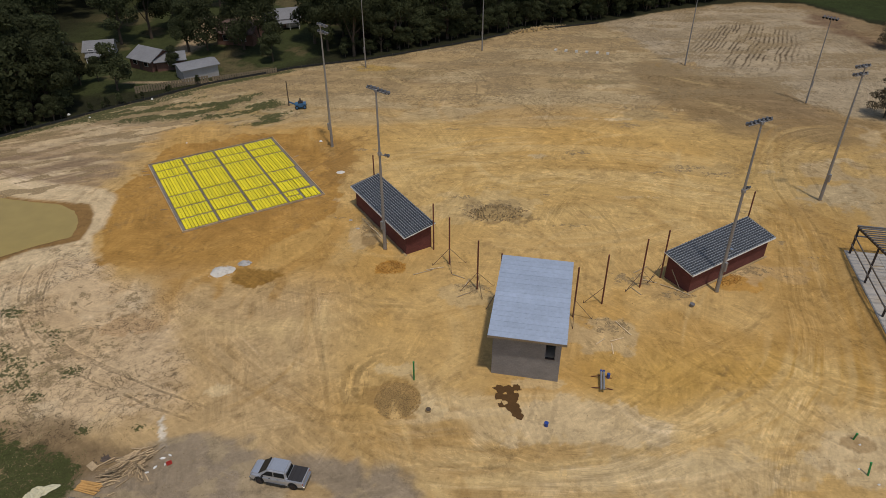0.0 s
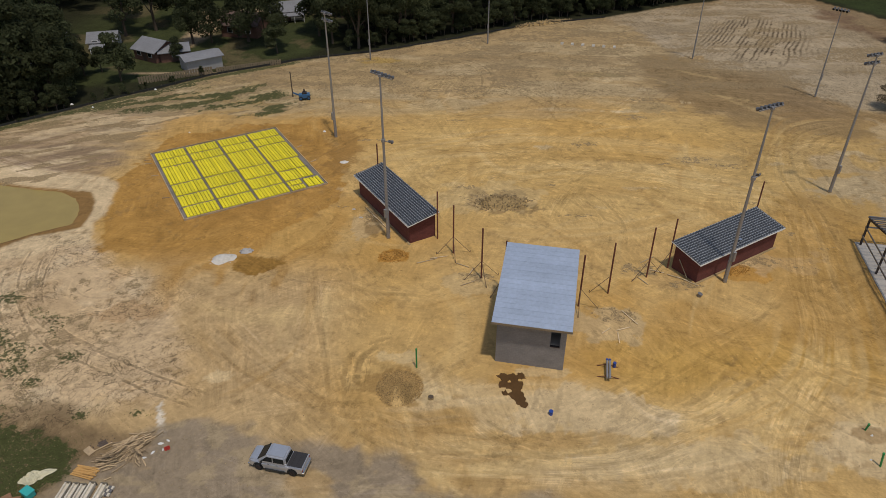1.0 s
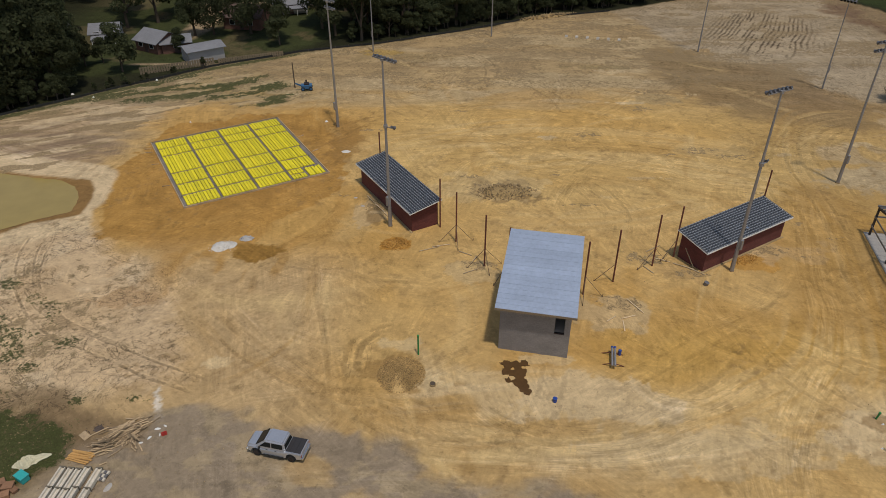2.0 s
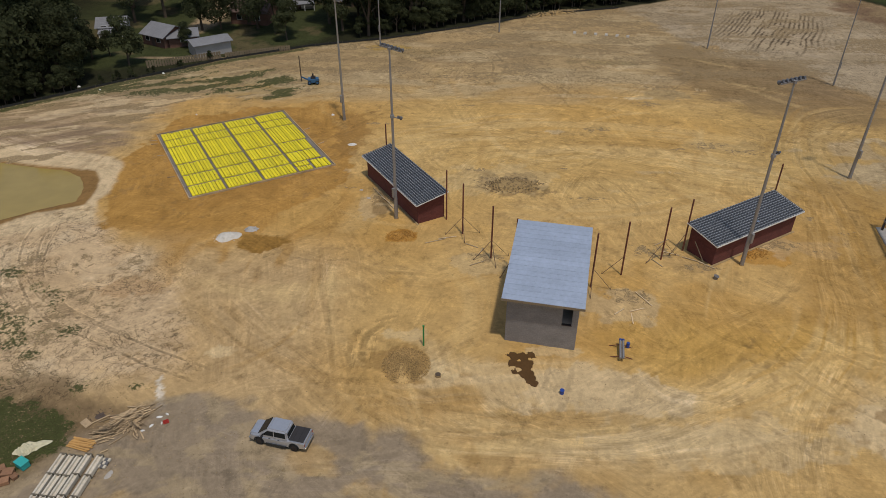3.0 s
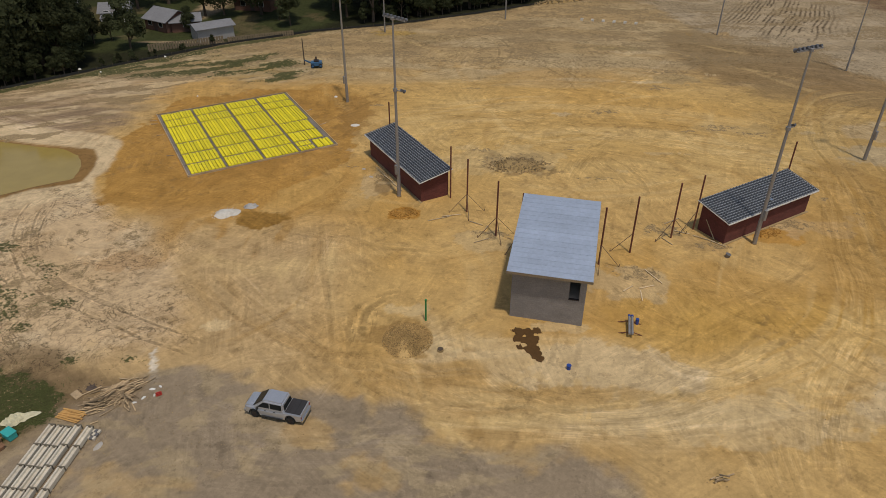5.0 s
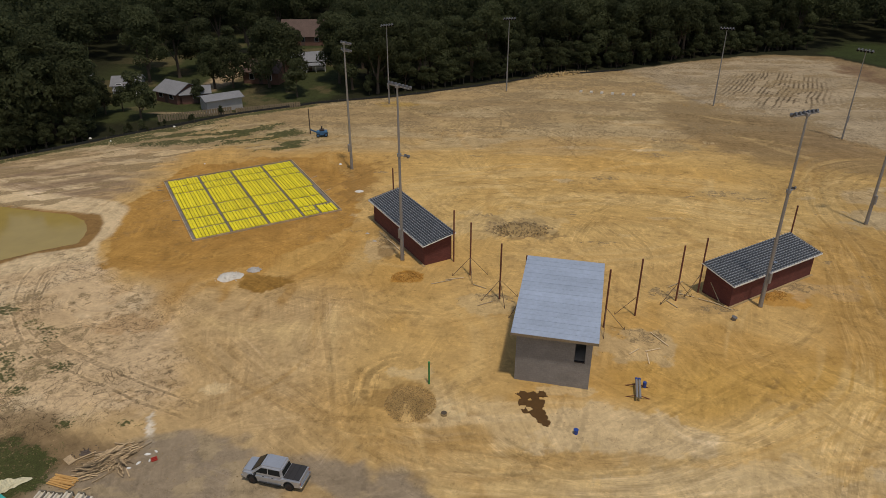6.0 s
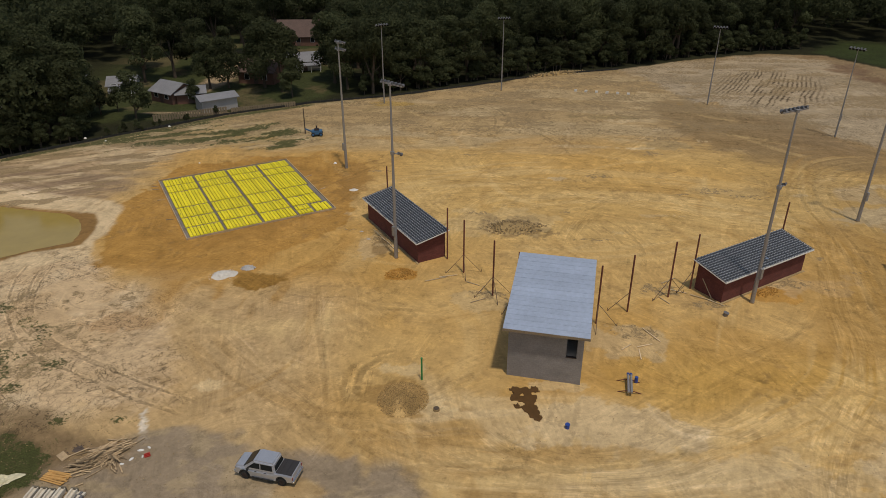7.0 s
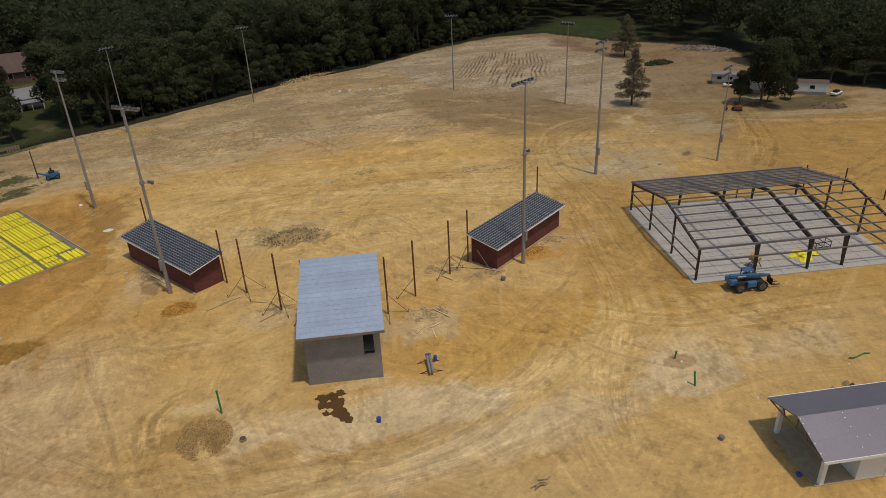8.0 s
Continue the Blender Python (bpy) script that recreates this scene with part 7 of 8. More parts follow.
    for x in (fw, rw):
        for y in (-0.86, 0.86):
            wheel(t, x, y, 0.43, 0.28, M_DARKSTEEL)


pickup(pose(-12.72, 34.78, -0.02, 0, 0, 167.5) @ Matrix.Diagonal((0.91, 0.97, 1.05, 1)))


def telehandler(m):
    t = thing("telehandler", m, "blue telescopic forklift parked beside the slab", "telehandler")
    bm = bmesh.new()
    box(bm, -2.0, -0.55, 0.55, 1.7, 0.55, 0.98, bevel=0.06)
    part("chassis", bm, M_DARKSTEEL, t)
    bm = bmesh.new()
    box(bm, -2.3, -0.7, 0.8, -1.5, 0.7, 1.45, bevel=0.08)
    box(bm, -0.5, -1.05, 0.62, 0.55, -0.62, 1.25, bevel=0.06)
    part("engine_cover", bm, M_BLUE, t)
    bm = bmesh.new()
    for x in (-0.45, 0.65):
        for y in (0.12, 0.85):
            beam(bm, (x, y, 1.1), (x * 0.85, y, 2.05), 0.09, 0.09)
    box(bm, -0.5, 0.06, 2.03, 0.62, 0.92, 2.12, bevel=0.03)
    part("cab_frame", bm, M_BLUE, t)
    bm = bmesh.new()
    box(bm, -0.3, 0.25, 1.12, 0.3, 0.75, 1.55, bevel=0.05)
    part("seat", bm, M_BLACK, t)
    bm = bmesh.new()
    beam(bm, (-2.2, -0.12, 1.72), (1.75, -0.12, 1.52), 0.32, 0.30)
    beam(bm, (1.2, -0.12, 1.55), (2.35, -0.12, 1.47), 0.24, 0.22)
    part("boom", bm, M_BLUE, t)
    bm = bmesh.new()
    beam(bm, (2.3, -0.12, 1.5), (2.55, -0.12, 0.55), 0.25, 0.25)
    box(bm, 2.5, -0.62, 0.35, 2.6, 0.42, 1.15, bevel=0.01)
    part("carriage", bm, M_BLACK, t)
    for y in (-0.42, 0.22):
        bm = bmesh.new()
        box(bm, 2.6, y - 0.06, 0.3, 3.6, y + 0.06, 0.36)
        part("fork", bm, M_DARKSTEEL, t)
    bm = bmesh.new()
    box(bm, -1.4, -0.29, 1.60, -0.4, -0.281, 1.70)
    part("marking", bm, M_WHITE, t, "pale lettering panel on the boom")
    for x in (-1.25, 1.25):
        for y in (-0.9, 0.9):
            wheel(t, x, y, 0.62, 0.40, M_RIM)


telehandler(pose(46.9, 45.5, 0, 0, 0, -12.5) @ Matrix.Scale(0.88, 4))


def scissor_lift(m):
    t = thing("trencher", m, "small blue construction machine on weedy ground", "machine")
    bm = bmesh.new()
    box(bm, -1.1, -0.7, 0.35, 1.1, 0.7, 1.15, bevel=0.06)
    part("body", bm, M_BLUE, t)
    bm = bmesh.new()
    box(bm, -0.5, -0.5, 1.15, 0.5, 0.5, 1.5, bevel=0.05)
    rod(bm, (0, 0, 1.5), (0, 0, 2.1), 0.16)
    part("engine", bm, M_DARKSTEEL, t)
    bm = bmesh.new()
    beam(bm, (-1.1, 0, 0.9), (-2.3, 0, 1.5), 0.25, 0.25)
    part("boom", bm, M_BLUE, t)
    for x in (-0.8, 0.8):
        for y in (-0.75, 0.75):
            wheel(t, x, y, 0.4, 0.25, M_BLUE)


scissor_lift(pose(-23.9, 110.2, 0, 0, 0, 10) @ Matrix.Scale(0.8, 4))
bm = bmesh.new()
rod(bm, (0, 0, -0.3), (0, 0, 4.3), 0.11, 0.08, 8)
single("stake", bm, M_BARK, pose(-26.1, 111.2, 0), "upright dark timber pole on weedy ground", "pole")


def skid_steer(m):
    t = thing("excavator", m, "small orange tracked excavator on sand", "excavator")
    for s in (-1, 1):
        bm = bmesh.new()
        box(bm, -1.3, s * 0.85 - 0.22, 0, 1.3, s * 0.85 + 0.22, 0.6, bevel=0.18)
        part("track", bm, M_BLACK, t)
    bm = bmesh.new()
    box(bm, -1.2, -0.9, 0.62, 0.9, 0.9, 1.4, bevel=0.1)
    part("body", bm, M_ORANGE, t)
    bm = bmesh.new()
    box(bm, -0.2, -0.8, 1.4, 0.9, 0.2, 2.5, bevel=0.08)
    part("cab", bm, M_DARKSTEEL, t)
    bm = bmesh.new()
    beam(bm, (0.8, 0.4, 1.2), (2.2, 0.4, 2.6), 0.26, 0.3)
    beam(bm, (2.2, 0.4, 2.6), (3.1, 0.4, 0.9), 0.22, 0.26)
    part("arm", bm, M_ORANGE, t)
    bm = bmesh.new()
    box(bm, 2.6, -0.1, 0.3, 3.3, 0.9, 0.9, bevel=0.08)
    part("bucket", bm, M_DARKSTEEL, t)


skid_steer(pose(85.9, 94.2, 0, 0, 0, 150) @ Matrix.Scale(0.62, 4))


def trailer(m, ln, wd, h, wall, label, name):
    t = thing(name, m, label, name.replace("_", " "))
    bm = bmesh.new()
    box(bm, 0, 0, 0.5, ln, wd, h, bevel=0.04)
    part("body", bm, wall, t)
    bm = bmesh.new()
    prism(bm, [(-0.1, h + 0.004), (wd + 0.1, h + 0.004), (wd / 2, h + 0.35)], -0.1, ln + 0.1)
    part("roof", bm, M_BROWNROOF if wall == M_WHITEWALL else M_HOUSEROOF, t)
    bm = bmesh.new()
    box(bm, 0.2, 0.1, 0, ln - 0.2, wd - 0.1, 0.5)
    part("skirt", bm, M_SIDING, t)
    for i in range(3):
        bm = bmesh.new()
        x = ln * (0.2 + 0.3 * i)
        box(bm, x - 0.4, -0.04, h * 0.52, x + 0.4, -0.003, h * 0.8)
        part("window", bm, M_GLASS, t)


trailer(pose(95.6, 102.6, 0, 0, 0, -38), 13.0, 3.0, 2.1, M_WHITEWALL, "long white mobile home with brown roof edge", "mobile_home")
trailer(pose(93.4, 110.6, 0, 0, 0, -35), 6.5, 2.6, 1.95, M_SIDING, "grey portable office cabin under trees", "site_cabin")
for x, y, a in ((107.5, 94.2, 20), (95.2, 107.4, -30)):
    t = thing("parked_car", pose(x, y, 0, 0, 0, a) @ Matrix.Scale(0.75, 4), "small white car parked on sand", "car", "cars by the trailer", metres=True)
    bm = bmesh.new()
    box(bm, -2.1, -0.85, 0.3, 2.1, 0.85, 0.9, bevel=0.12)
    part("body", bm, M_WHITE, t)
    bm = bmesh.new()
    box(bm, -1.3, -0.72, 0.9, 0.9, 0.72, 1.45, bevel=0.2)
    part("cabin", bm, M_GLASS, t)
    for wx in (-1.3, 1.3):
        for wy in (-0.78, 0.78):
            wheel(t, wx, wy, 0.32, 0.2, M_CHROME)


# ---------------------------------------------------------------- heaps
def mound(bm, rx, ry, h, seed, rings=9, seg=26):
    """A low uneven heap round the origin."""
    top = bm.verts.new((0, 0, h))
    prev = None
    for i in range(1, rings + 1):
        k = i / rings
        ring = []
        for j in range(seg):
            a = 2 * math.pi * j / seg
            n = noise.noise(Vector((math.cos(a) * k * 2.2 + seed, math.sin(a) * k * 2.2, seed * 3.1)))
            e = 1 + 0.28 * noise.noise(Vector((math.cos(a) * 1.4, math.sin(a) * 1.4, seed)))
            ring.append(bm.verts.new((math.cos(a) * rx * k * e, math.sin(a) * ry * k * e, h * ((1 - k * k) + 0.35 * n * (1 - k)) - 0.08 * k)))
        for j in range(seg):
            if prev is None:
                bm.faces.new((top, ring[j], ring[(j + 1) % seg]))
            else:
                bm.faces.new((prev[j], ring[j], ring[(j + 1) % seg], prev[(j + 1) % seg]))
        prev = ring


def stones(rs, n, rx, ry, h, lo, hi):
    v, f = [], []
    base = np.array([(1, 0, 0), (-1, 0, 0), (0, 1, 0), (0, -1, 0), (0, 0, 1), (0, 0, -1)], float)
    tri = [(0, 2, 4), (2, 1, 4), (1, 3, 4), (3, 0, 4), (2, 0, 5), (1, 2, 5), (3, 1, 5), (0, 3, 5)]
    for _ in range(n):
        a, k = rs.uniform(0, 6.28), math.sqrt(rs.rand()) * 1.08
        if h < 0.35 and noise.noise(Vector((math.cos(a) * k * 2.6, math.sin(a) * k * 2.6, n * 0.37))) < -0.25:
            continue
        s = rs.uniform(lo, hi)
        c = np.array((math.cos(a) * rx * k, math.sin(a) * ry * k, h * max(0, 1 - k * k) + s * 0.3))
        p = base * rs.uniform(0.6, 1.3, (6, 3)) * s
        an = rs.uniform(0, 6.28)
        r = np.array(((math.cos(an), -math.sin(an), 0), (math.sin(an), math.cos(an), 0), (0, 0, 1)))
        o = len(v)
        v += (p @ r.T + c).tolist()
        f += [tuple(o + i for i in q) for q in tri]
    return v, f


def heap(name, x, y, turn, rx, ry, h, seed, material, stone, n, lo, hi, label):
    t = thing(name, pose(x, y, -0.02, 0, 0, turn), label, name.replace("_", " "))
    bm = bmesh.new()
    mound(bm, rx, ry, h, seed)
    part("mound", bm, material, t)
    if n:
        v, f = stones(np.random.RandomState(seed), n, rx, ry, h, lo, hi)
        ob = new("gravel", soup("gravel", v, f, stone))
        ob.parent = t
        tagged(ob, kind="stuff")


M_MOUND = mat("ochre_earth", (0.33, 0.22, 0.09), 0.97, var=0.3, fine=4, bump=0.05)
M_BURNT = mat("burnt_soil", (0.085, 0.062, 0.048), 0.97, var=0.3, fine=4, bump=0.03)
M_BROWNEARTH = mat("orange_brown_earth", (0.42, 0.215, 0.045), 0.97, var=0.3, fine=4, bump=0.05)
M_GREYSAND = mat("grey_mortar_sand", (0.40, 0.38, 0.36), 0.95, var=0.2, fine=4)
heap("gravel_pile", -4.05, 43.0, -20, 1.9, 2.0, 0.6, 3, M_PEBBLE, M_PEBBLE, 3600, 0.02, 0.075, "low heap of ochre gravel and clods")
heap("rubble_heap", 6.9, 75.2, 5, 3.6, 2.0, 0.22, 5, M_MOUND, M_RUBBLE, 620, 0.03, 0.12, "flat heap of brown rubble on the infield")
heap("earth_heap", -5.9, 63.3, 0, 1.6, 1.2, 0.25, 7, M_BROWNEARTH, M_BROWNEARTH, 520, 0.025, 0.09, "small heap of orange earth clods")
heap("sand_heap", -24.7, 62.6, 25, 1.45, 1.15, 0.4, 9, M_WHITESAND, M_WHITESAND, 90, 0.02, 0.07, "small heap of white powdery sand")
heap("mortar_heap", -22.5, 64.2, 5, 0.85, 0.55, 0.35, 11, M_GREYSAND, M_GREYSAND, 30, 0.04, 0.1, "small grey heap of mortar sand")
heap("clod_heap", 31.2, 60.6, 30, 1.6, 0.8, 0.2, 13, M_BROWNEARTH, M_BROWNEARTH, 260, 0.02, 0.07, "scatter of orange earth clods")
heap("spoil_bank", 112.0, 137.5, -45, 6.5, 1.5, 0.8, 15, M_SPOIL, M_SPOIL, 260, 0.12, 0.4, "long pale bank of rubble near the trees")
heap("spoil_heap", 100.8, 89.0, -20, 3.2, 1.5, 0.8, 17, M_DARKEARTH, M_DARKEARTH, 60, 0.06, 0.16, "brown earth heap beside the lane")
heap("spoil_ridge", 21, 155.2, 24, 7.5, 1.0, 0.5, 19, M_MOUND, M_RUBBLE, 200, 0.1, 0.3, "low brown earth ridge at the wood's edge")
heap("brush_heap", 94.8, 130.3, 0, 3.2, 1.4, 0.6, 23, M_LEAF, M_LEAF, 160, 0.15, 0.4, "flat heap of green brush on sand")

heap("ash_heap", -27.2, 36.8, 20, 0.85, 0.8, 0.05, 29, M_BURNT, M_BURNT, 60, 0.02, 0.06, "flat heap of burnt black ash")

# loose clods over the whole site: past counting
rs = np.random.RandomState(31)
cv, cf = [], []
for cx, cy, rx, ry, n in ((4, 52, 34, 24, 420), (-34, 47, 11, 11, 1500), (-24, 36, 5, 4, 500), (-18, 34, 9, 4, 900), (-30, 36, 5, 5, 500), (20, 95, 45, 26, 520), (45, 42, 22, 18, 200), (8, 58, 9, 6, 160), (-22, 68, 18, 22, 300), (9, 40, 9, 4, 120), (34, 37, 5, 3, 90), (-28, 40, 9, 6, 260)):
    v, f = stones(rs, n // 2, rx, ry, 0.0, 0.015, 0.05)
    v = (np.array(v) + (cx, cy, -0.01)).tolist()
    o = len(cv)
    cv += v
    cf += [tuple(o + i for i in q) for q in f]
clods = new("loose_clods", soup("loose_clods", cv, cf, M_RUBBLE))
clods.matrix_basis = SITE
tagged(clods, "scattered brown clods and stones on the sand", "stones", kind="stuff")

# ---------------------------------------------------------------- puddle and wet soil
def puddle():
    """Wet mud with a ragged rim and dry islands, from overlapping blots."""
    cell = 0.05
    gx, gy = np.meshgrid(np.arange(-1.6, 1.9, cell), np.arange(-2.4, 2.4, cell))
    f = np.full(gx.shape, -9.0)
    for cx, cy, r in ((-0.6, 1.55, 0.5), (0.1, 1.45, 0.55), (0.9, 1.65, 0.45), (-0.5, 0.65, 0.55), (0.3, 0.55, 0.72), (-0.55, -0.35, 0.38), (0.25, -0.55, 0.6), (0.6, -1.15, 0.48), (0.9, -1.65, 0.32)):
        f = np.maximum(f, r - np.hypot(gx - cx, gy - cy))
    for cx, cy, r in ((-0.28, -0.15, 0.26), (-0.85, 0.15, 0.3), (0.75, 1.1, 0.14), (-0.2, 1.0, 0.12)):
        f = np.minimum(f, np.hypot(gx - cx, gy - cy) - r)
    f += (fbm(gx * 2.2 + 40, gy * 2.2 + 40, 5) - 0.5) * 0.62
    verts, faces = [], []
    for i, j in zip(*np.where(f > 0)):
        o = len(verts)
        x, y = gx[i, j], gy[i, j]
        verts += [(x, y, 0), (x + cell, y, 0), (x + cell, y + cell, 0), (x, y + cell, 0)]
        faces.append((o, o + 1, o + 2, o + 3))
    bm = bmesh.new()
    me = soup("puddle", verts, faces, M_WET)
    bm.from_mesh(me)
    bpy.data.meshes.remove(me)
    bmesh.ops.remove_doubles(bm, verts=bm.verts[:], dist=0.005)
    up = bmesh.ops.extrude_face_region(bm, geom=bm.faces[:])
    for v in up["geom"]:
        if isinstance(v, bmesh.types.BMVert):
            v.co.z += 0.06
    bmesh.ops.recalc_face_normals(bm, faces=bm.faces[:])
    single("puddle", bm, M_WET, pose(5.62, 42.75, -0.02, 0, 0, 0), "dark brown wet mud patch on dry sand", "puddle")


puddle()


# ---------------------------------------------------------------- pipes, caps, small fittings
def green_pipe(x, y, h, lean, label):
    t = thing("green_pipe", pose(x, y, 0, lean, lean * 0.4, 0), label, "pipe", "green plastic riser pipes")
    bm = bmesh.new()
    rod(bm, (0, 0, -0.3), (0, 0, h), 0.075, None, 12)
    part("tube", bm, M_GREEN, t)
    bm = bmesh.new()
    rod(bm, (0, 0, h - 0.12), (0, 0, h + 0.02), 0.092, None, 12)
    part("coupling", bm, M_GREEN, t)


green_pipe(-2.68, 45.56, 2.2, 1, "upright green plastic riser pipe in the soil")
green_pipe(33.75, 38.47, 0.75, 6, "short green plastic pipe stub")
green_pipe(33.1, 34.9, 1.25, -8, "leaning green plastic pipe stub")
t = thing("green_pipe", pose(47.9, 33.1, 0.05, 0, 0, 8), "green plastic drain pipe lying on the soil", "pipe")
bm = bmesh.new()
rod(bm, (-0.8, 0, 0.05), (0.5, 0, 0.05), 0.05, None, 12)
part("tube", bm, M_GREEN, t)
for x, s in ((-0.8, -1), (0.5, 1)):
    bm = bmesh.new()
    rod(bm, (x, 0, 0.05), (x + s * 0.35, -0.22 * s, 0.05), 0.06, None, 12)
    part("elbow", bm, M_GREEN, t)

t = thing("manhole", pose(-1.33, 41.8, 0), "round brown manhole cover standing proud of sand", "manhole")
bm = bmesh.new()
rod(bm, (0, 0, -0.2), (0, 0, 0.16), 0.26, None, 20)
part("ring", bm, M_RUBBLE, t)
bm = bmesh.new()
rod(bm, (0, 0, 0.162), (0, 0, 0.20), 0.22, None, 20)
part("cover", bm, M_BARK, t)

bm = bmesh.new()
rod(bm, (0, 0, -0.1), (0, 0, 0.32), 0.16, None, 14)
rod(bm, (0, 0, 0.28), (0, 0, 0.36), 0.19, None, 14)
single("blue_bucket", bm, M_BLUEPL, pose(8.63, 40.05, 0), "small blue plastic bucket standing in sand", "bucket")

t = thing("pipe_stand", pose(14.25, 44.85, 0, 0, 0, -8), "pair of grey pipes with blue caps on a stand", "pipes")
for x in (-0.14, 0.10):
    bm = bmesh.new()
    rod(bm, (x, -1.05, 0.42), (x + 0.06, 1.0, 0.62), 0.10, None, 14)
    pp = part("pipe", bm, M_STEEL, t)
    bm = bmesh.new()
    rod(bm, (x + 0.06, 0.98, 0.618), (x + 0.068, 1.16, 0.636), 0.118, None, 14)
    part("cap", bm, M_BLUEPL, pp, "blue plastic end cap")
for y in (-0.7, 0.75):
    for s in (-1, 1):
        bm = bmesh.new()
        beam(bm, (s * 0.1, y, 0.36), (s * 0.95, y + 0.2, -0.04), 0.07, 0.05)
        part("leg", bm, M_RUST, t)
bm = bmesh.new()
rod(bm, (0.62, 0.95, 0), (0.62, 0.95, 0.5), 0.15, None, 12)
part("spare_cap", bm, M_BLUEPL, t, "blue plastic cap")

for x, y, s, label in ((25.7, 56.1, 0.25, "dented grey metal drum lid on sand"), (31.0, 29.2, 0.2, "small grey bucket on sand")):
    bm = bmesh.new()
    rod(bm, (0, 0, -0.02), (0, 0, s * 1.3), s * 0.85, s, 12)
    rod(bm, (0, 0, s * 1.3), (0, 0, s * 1.45), s * 1.08, None, 12)
    single("bucket", bm, M_GREYPURLIN, pose(x, y, 0, 12, 8, 30), label, "bucket")
bm = bmesh.new()
mound(bm, 0.75, 0.55, 0.12, 2.5, 4, 14)
single("concrete_spill", bm, M_WHITESAND, pose(-14.3, 86.6, 0), "small dried pale concrete spill", "spill")
for x, y, r in ((-10.4, 71.6, 0.35), (-11.5, 73.6, 0.3)):
    bm = bmesh.new()
    mound(bm, r, r * 0.6, 0.1, x, 4, 12)
    single("concrete_spill", bm, M_CONCRETE, pose(x, y, 0), "dried pale concrete spill beside the dugout", "spill")

# ---------------------------------------------------------------- leaning and loose boards round the posts
PLANK = bmesh.new()
box(PLANK, -1.1, -0.045, 0, 1.1, 0.045, 0.04)
M_PLANK = mat("dusty_timber", (0.55, 0.42, 0.26), 0.9, var=0.2, per_object=0.35)
ME_PLANK = mesh_of("plank", PLANK, M_PLANK)


def plank(x, y, z, turn, tilt=0.0, scale=1.0, label="weathered timber board lying on the sand"):
    ob = new("plank", ME_PLANK)
    ob.matrix_basis = SITE @ pose(x, y, z, 0, tilt, turn) @ Matrix.Diagonal((scale, 1, 1, 1))
    return tagged(ob, label, "board", "loose boards")


rs = np.random.RandomState(12)
for x, y, a, s in ((17.9, 52.6, -62, 1.1), (15.2, 50.6, 40, 0.6), (16.2, 49.6, 85, 0.7), (16.9, 50.9, 20, 0.7), (2.2, 58.2, 30, 0.8), (24.4, 59.3, -30, 1.0),
                   (25.3, 58.6, -42, 1.1), (22.4, 60.5, -25, 0.8), (-0.9, 63.0, 15, 0.9), (1.7, 61.5, -30, 0.7), (20.6, 58.7, -60, 0.7), (-2.2, 62.3, 24, 1.1), (22.0, 62.6, 35, 1.0), (2.6, 60.3, 68, 0.7)):
    plank(x, y, 0.015 + 0.02 * rs.rand(), a, 0.5, s)
plank(24.9, 59.6, 0.95, -58, 48, 0.95, "timber brace leaning on the dugout end wall")
for i in range(5):
    plank(-9.6 + i * 0.62, 73.2 - i * 1.03, 0.02 + 0.012 * i, -59 + (i % 3) * 3, 0.6, 0.9, "timber board beside the dugout wall")


# ---------------------------------------------------------------- lumber heaps by the gravel yard
def lumber_heap(name, x, y, turn, n, spread, deep, length, material, label, seed):
    t = thing(name, pose(x, y, 0, 0, 0, turn), label, "lumber")
    rs = np.random.RandomState(seed)
    bm = bmesh.new()
    box(bm, -length / 2, -0.04, -0.02, length / 2, 0.04, 0.02)
    me = mesh_of("board", bm, material)
    for i in range(n):
        px, py = rs.normal(0, spread), rs.normal(0, deep)
        z = 0.05 + 0.5 * math.exp(-(px / spread) ** 2 / 1.4 - (py / deep) ** 2 / 1.4) * rs.rand()
        piece("board", me, t, pose(px, py, z, rs.uniform(-8, 8), rs.uniform(-7, 7), rs.normal(0, 17)) @ Matrix.Diagonal((rs.uniform(0.5, 1.25), 1, 1, 1)))


lumber_heap("lumber_pile", -25.0, 36.2, 38, 120, 0.72, 0.50, 1.6, M_LUMBER, "untidy heap of weathered boards and offcuts", 4)
lumber_heap("lumber_pile", -26.1, 34.9, 20, 30, 0.5, 0.45, 1.0, M_LUMBER, "spill of grey timber offcuts on gravel", 6)
lumber_heap("lumber_pile", -24.1, 35.6, -52, 40, 0.75, 0.30, 0.75, M_LUMBER, "row of short yellowish timber slats", 8)
t = thing("block_stack", pose(-25.0, 32.3, 0, 0, 0, -8), "flat stack of small grey concrete blocks", "blocks")
for i in range(4):
    for j in range(3):
        bm = bmesh.new()
        box(bm, -0.09, -0.13, 0, 0.09, 0.13, 0.16, bevel=0.01)
        part("block", bm, M_CONCPIPE if (i + j) % 2 else M_GREYPURLIN, t).matrix_basis = pose(-0.3 + 0.21 * i, -0.3 + 0.3 * j, 0)
t = thing("lumber_stack", pose(-27.4, 34.0, 0, 0, 0, -12) @ Matrix.Scale(0.8, 4), "low stack of fresh orange boards", "lumber")
bm = bmesh.new()
box(bm, -1.15, -0.07, 0, 1.15, 0.07, 0.045)
me = mesh_of("board", bm, M_NEWLUMBER)
for i in range(7):
    piece("board", me, t, pose(0.1 * (i % 3), -0.55 + 0.19 * i, 0.05, 0, 0, (i % 4 - 1.5) * 2.5))
for i in range(4):
    piece("board", me, t, pose(0.1, -0.4 + 0.28 * i, 0.1, 0, 0, (i % 3 - 1) * 4))
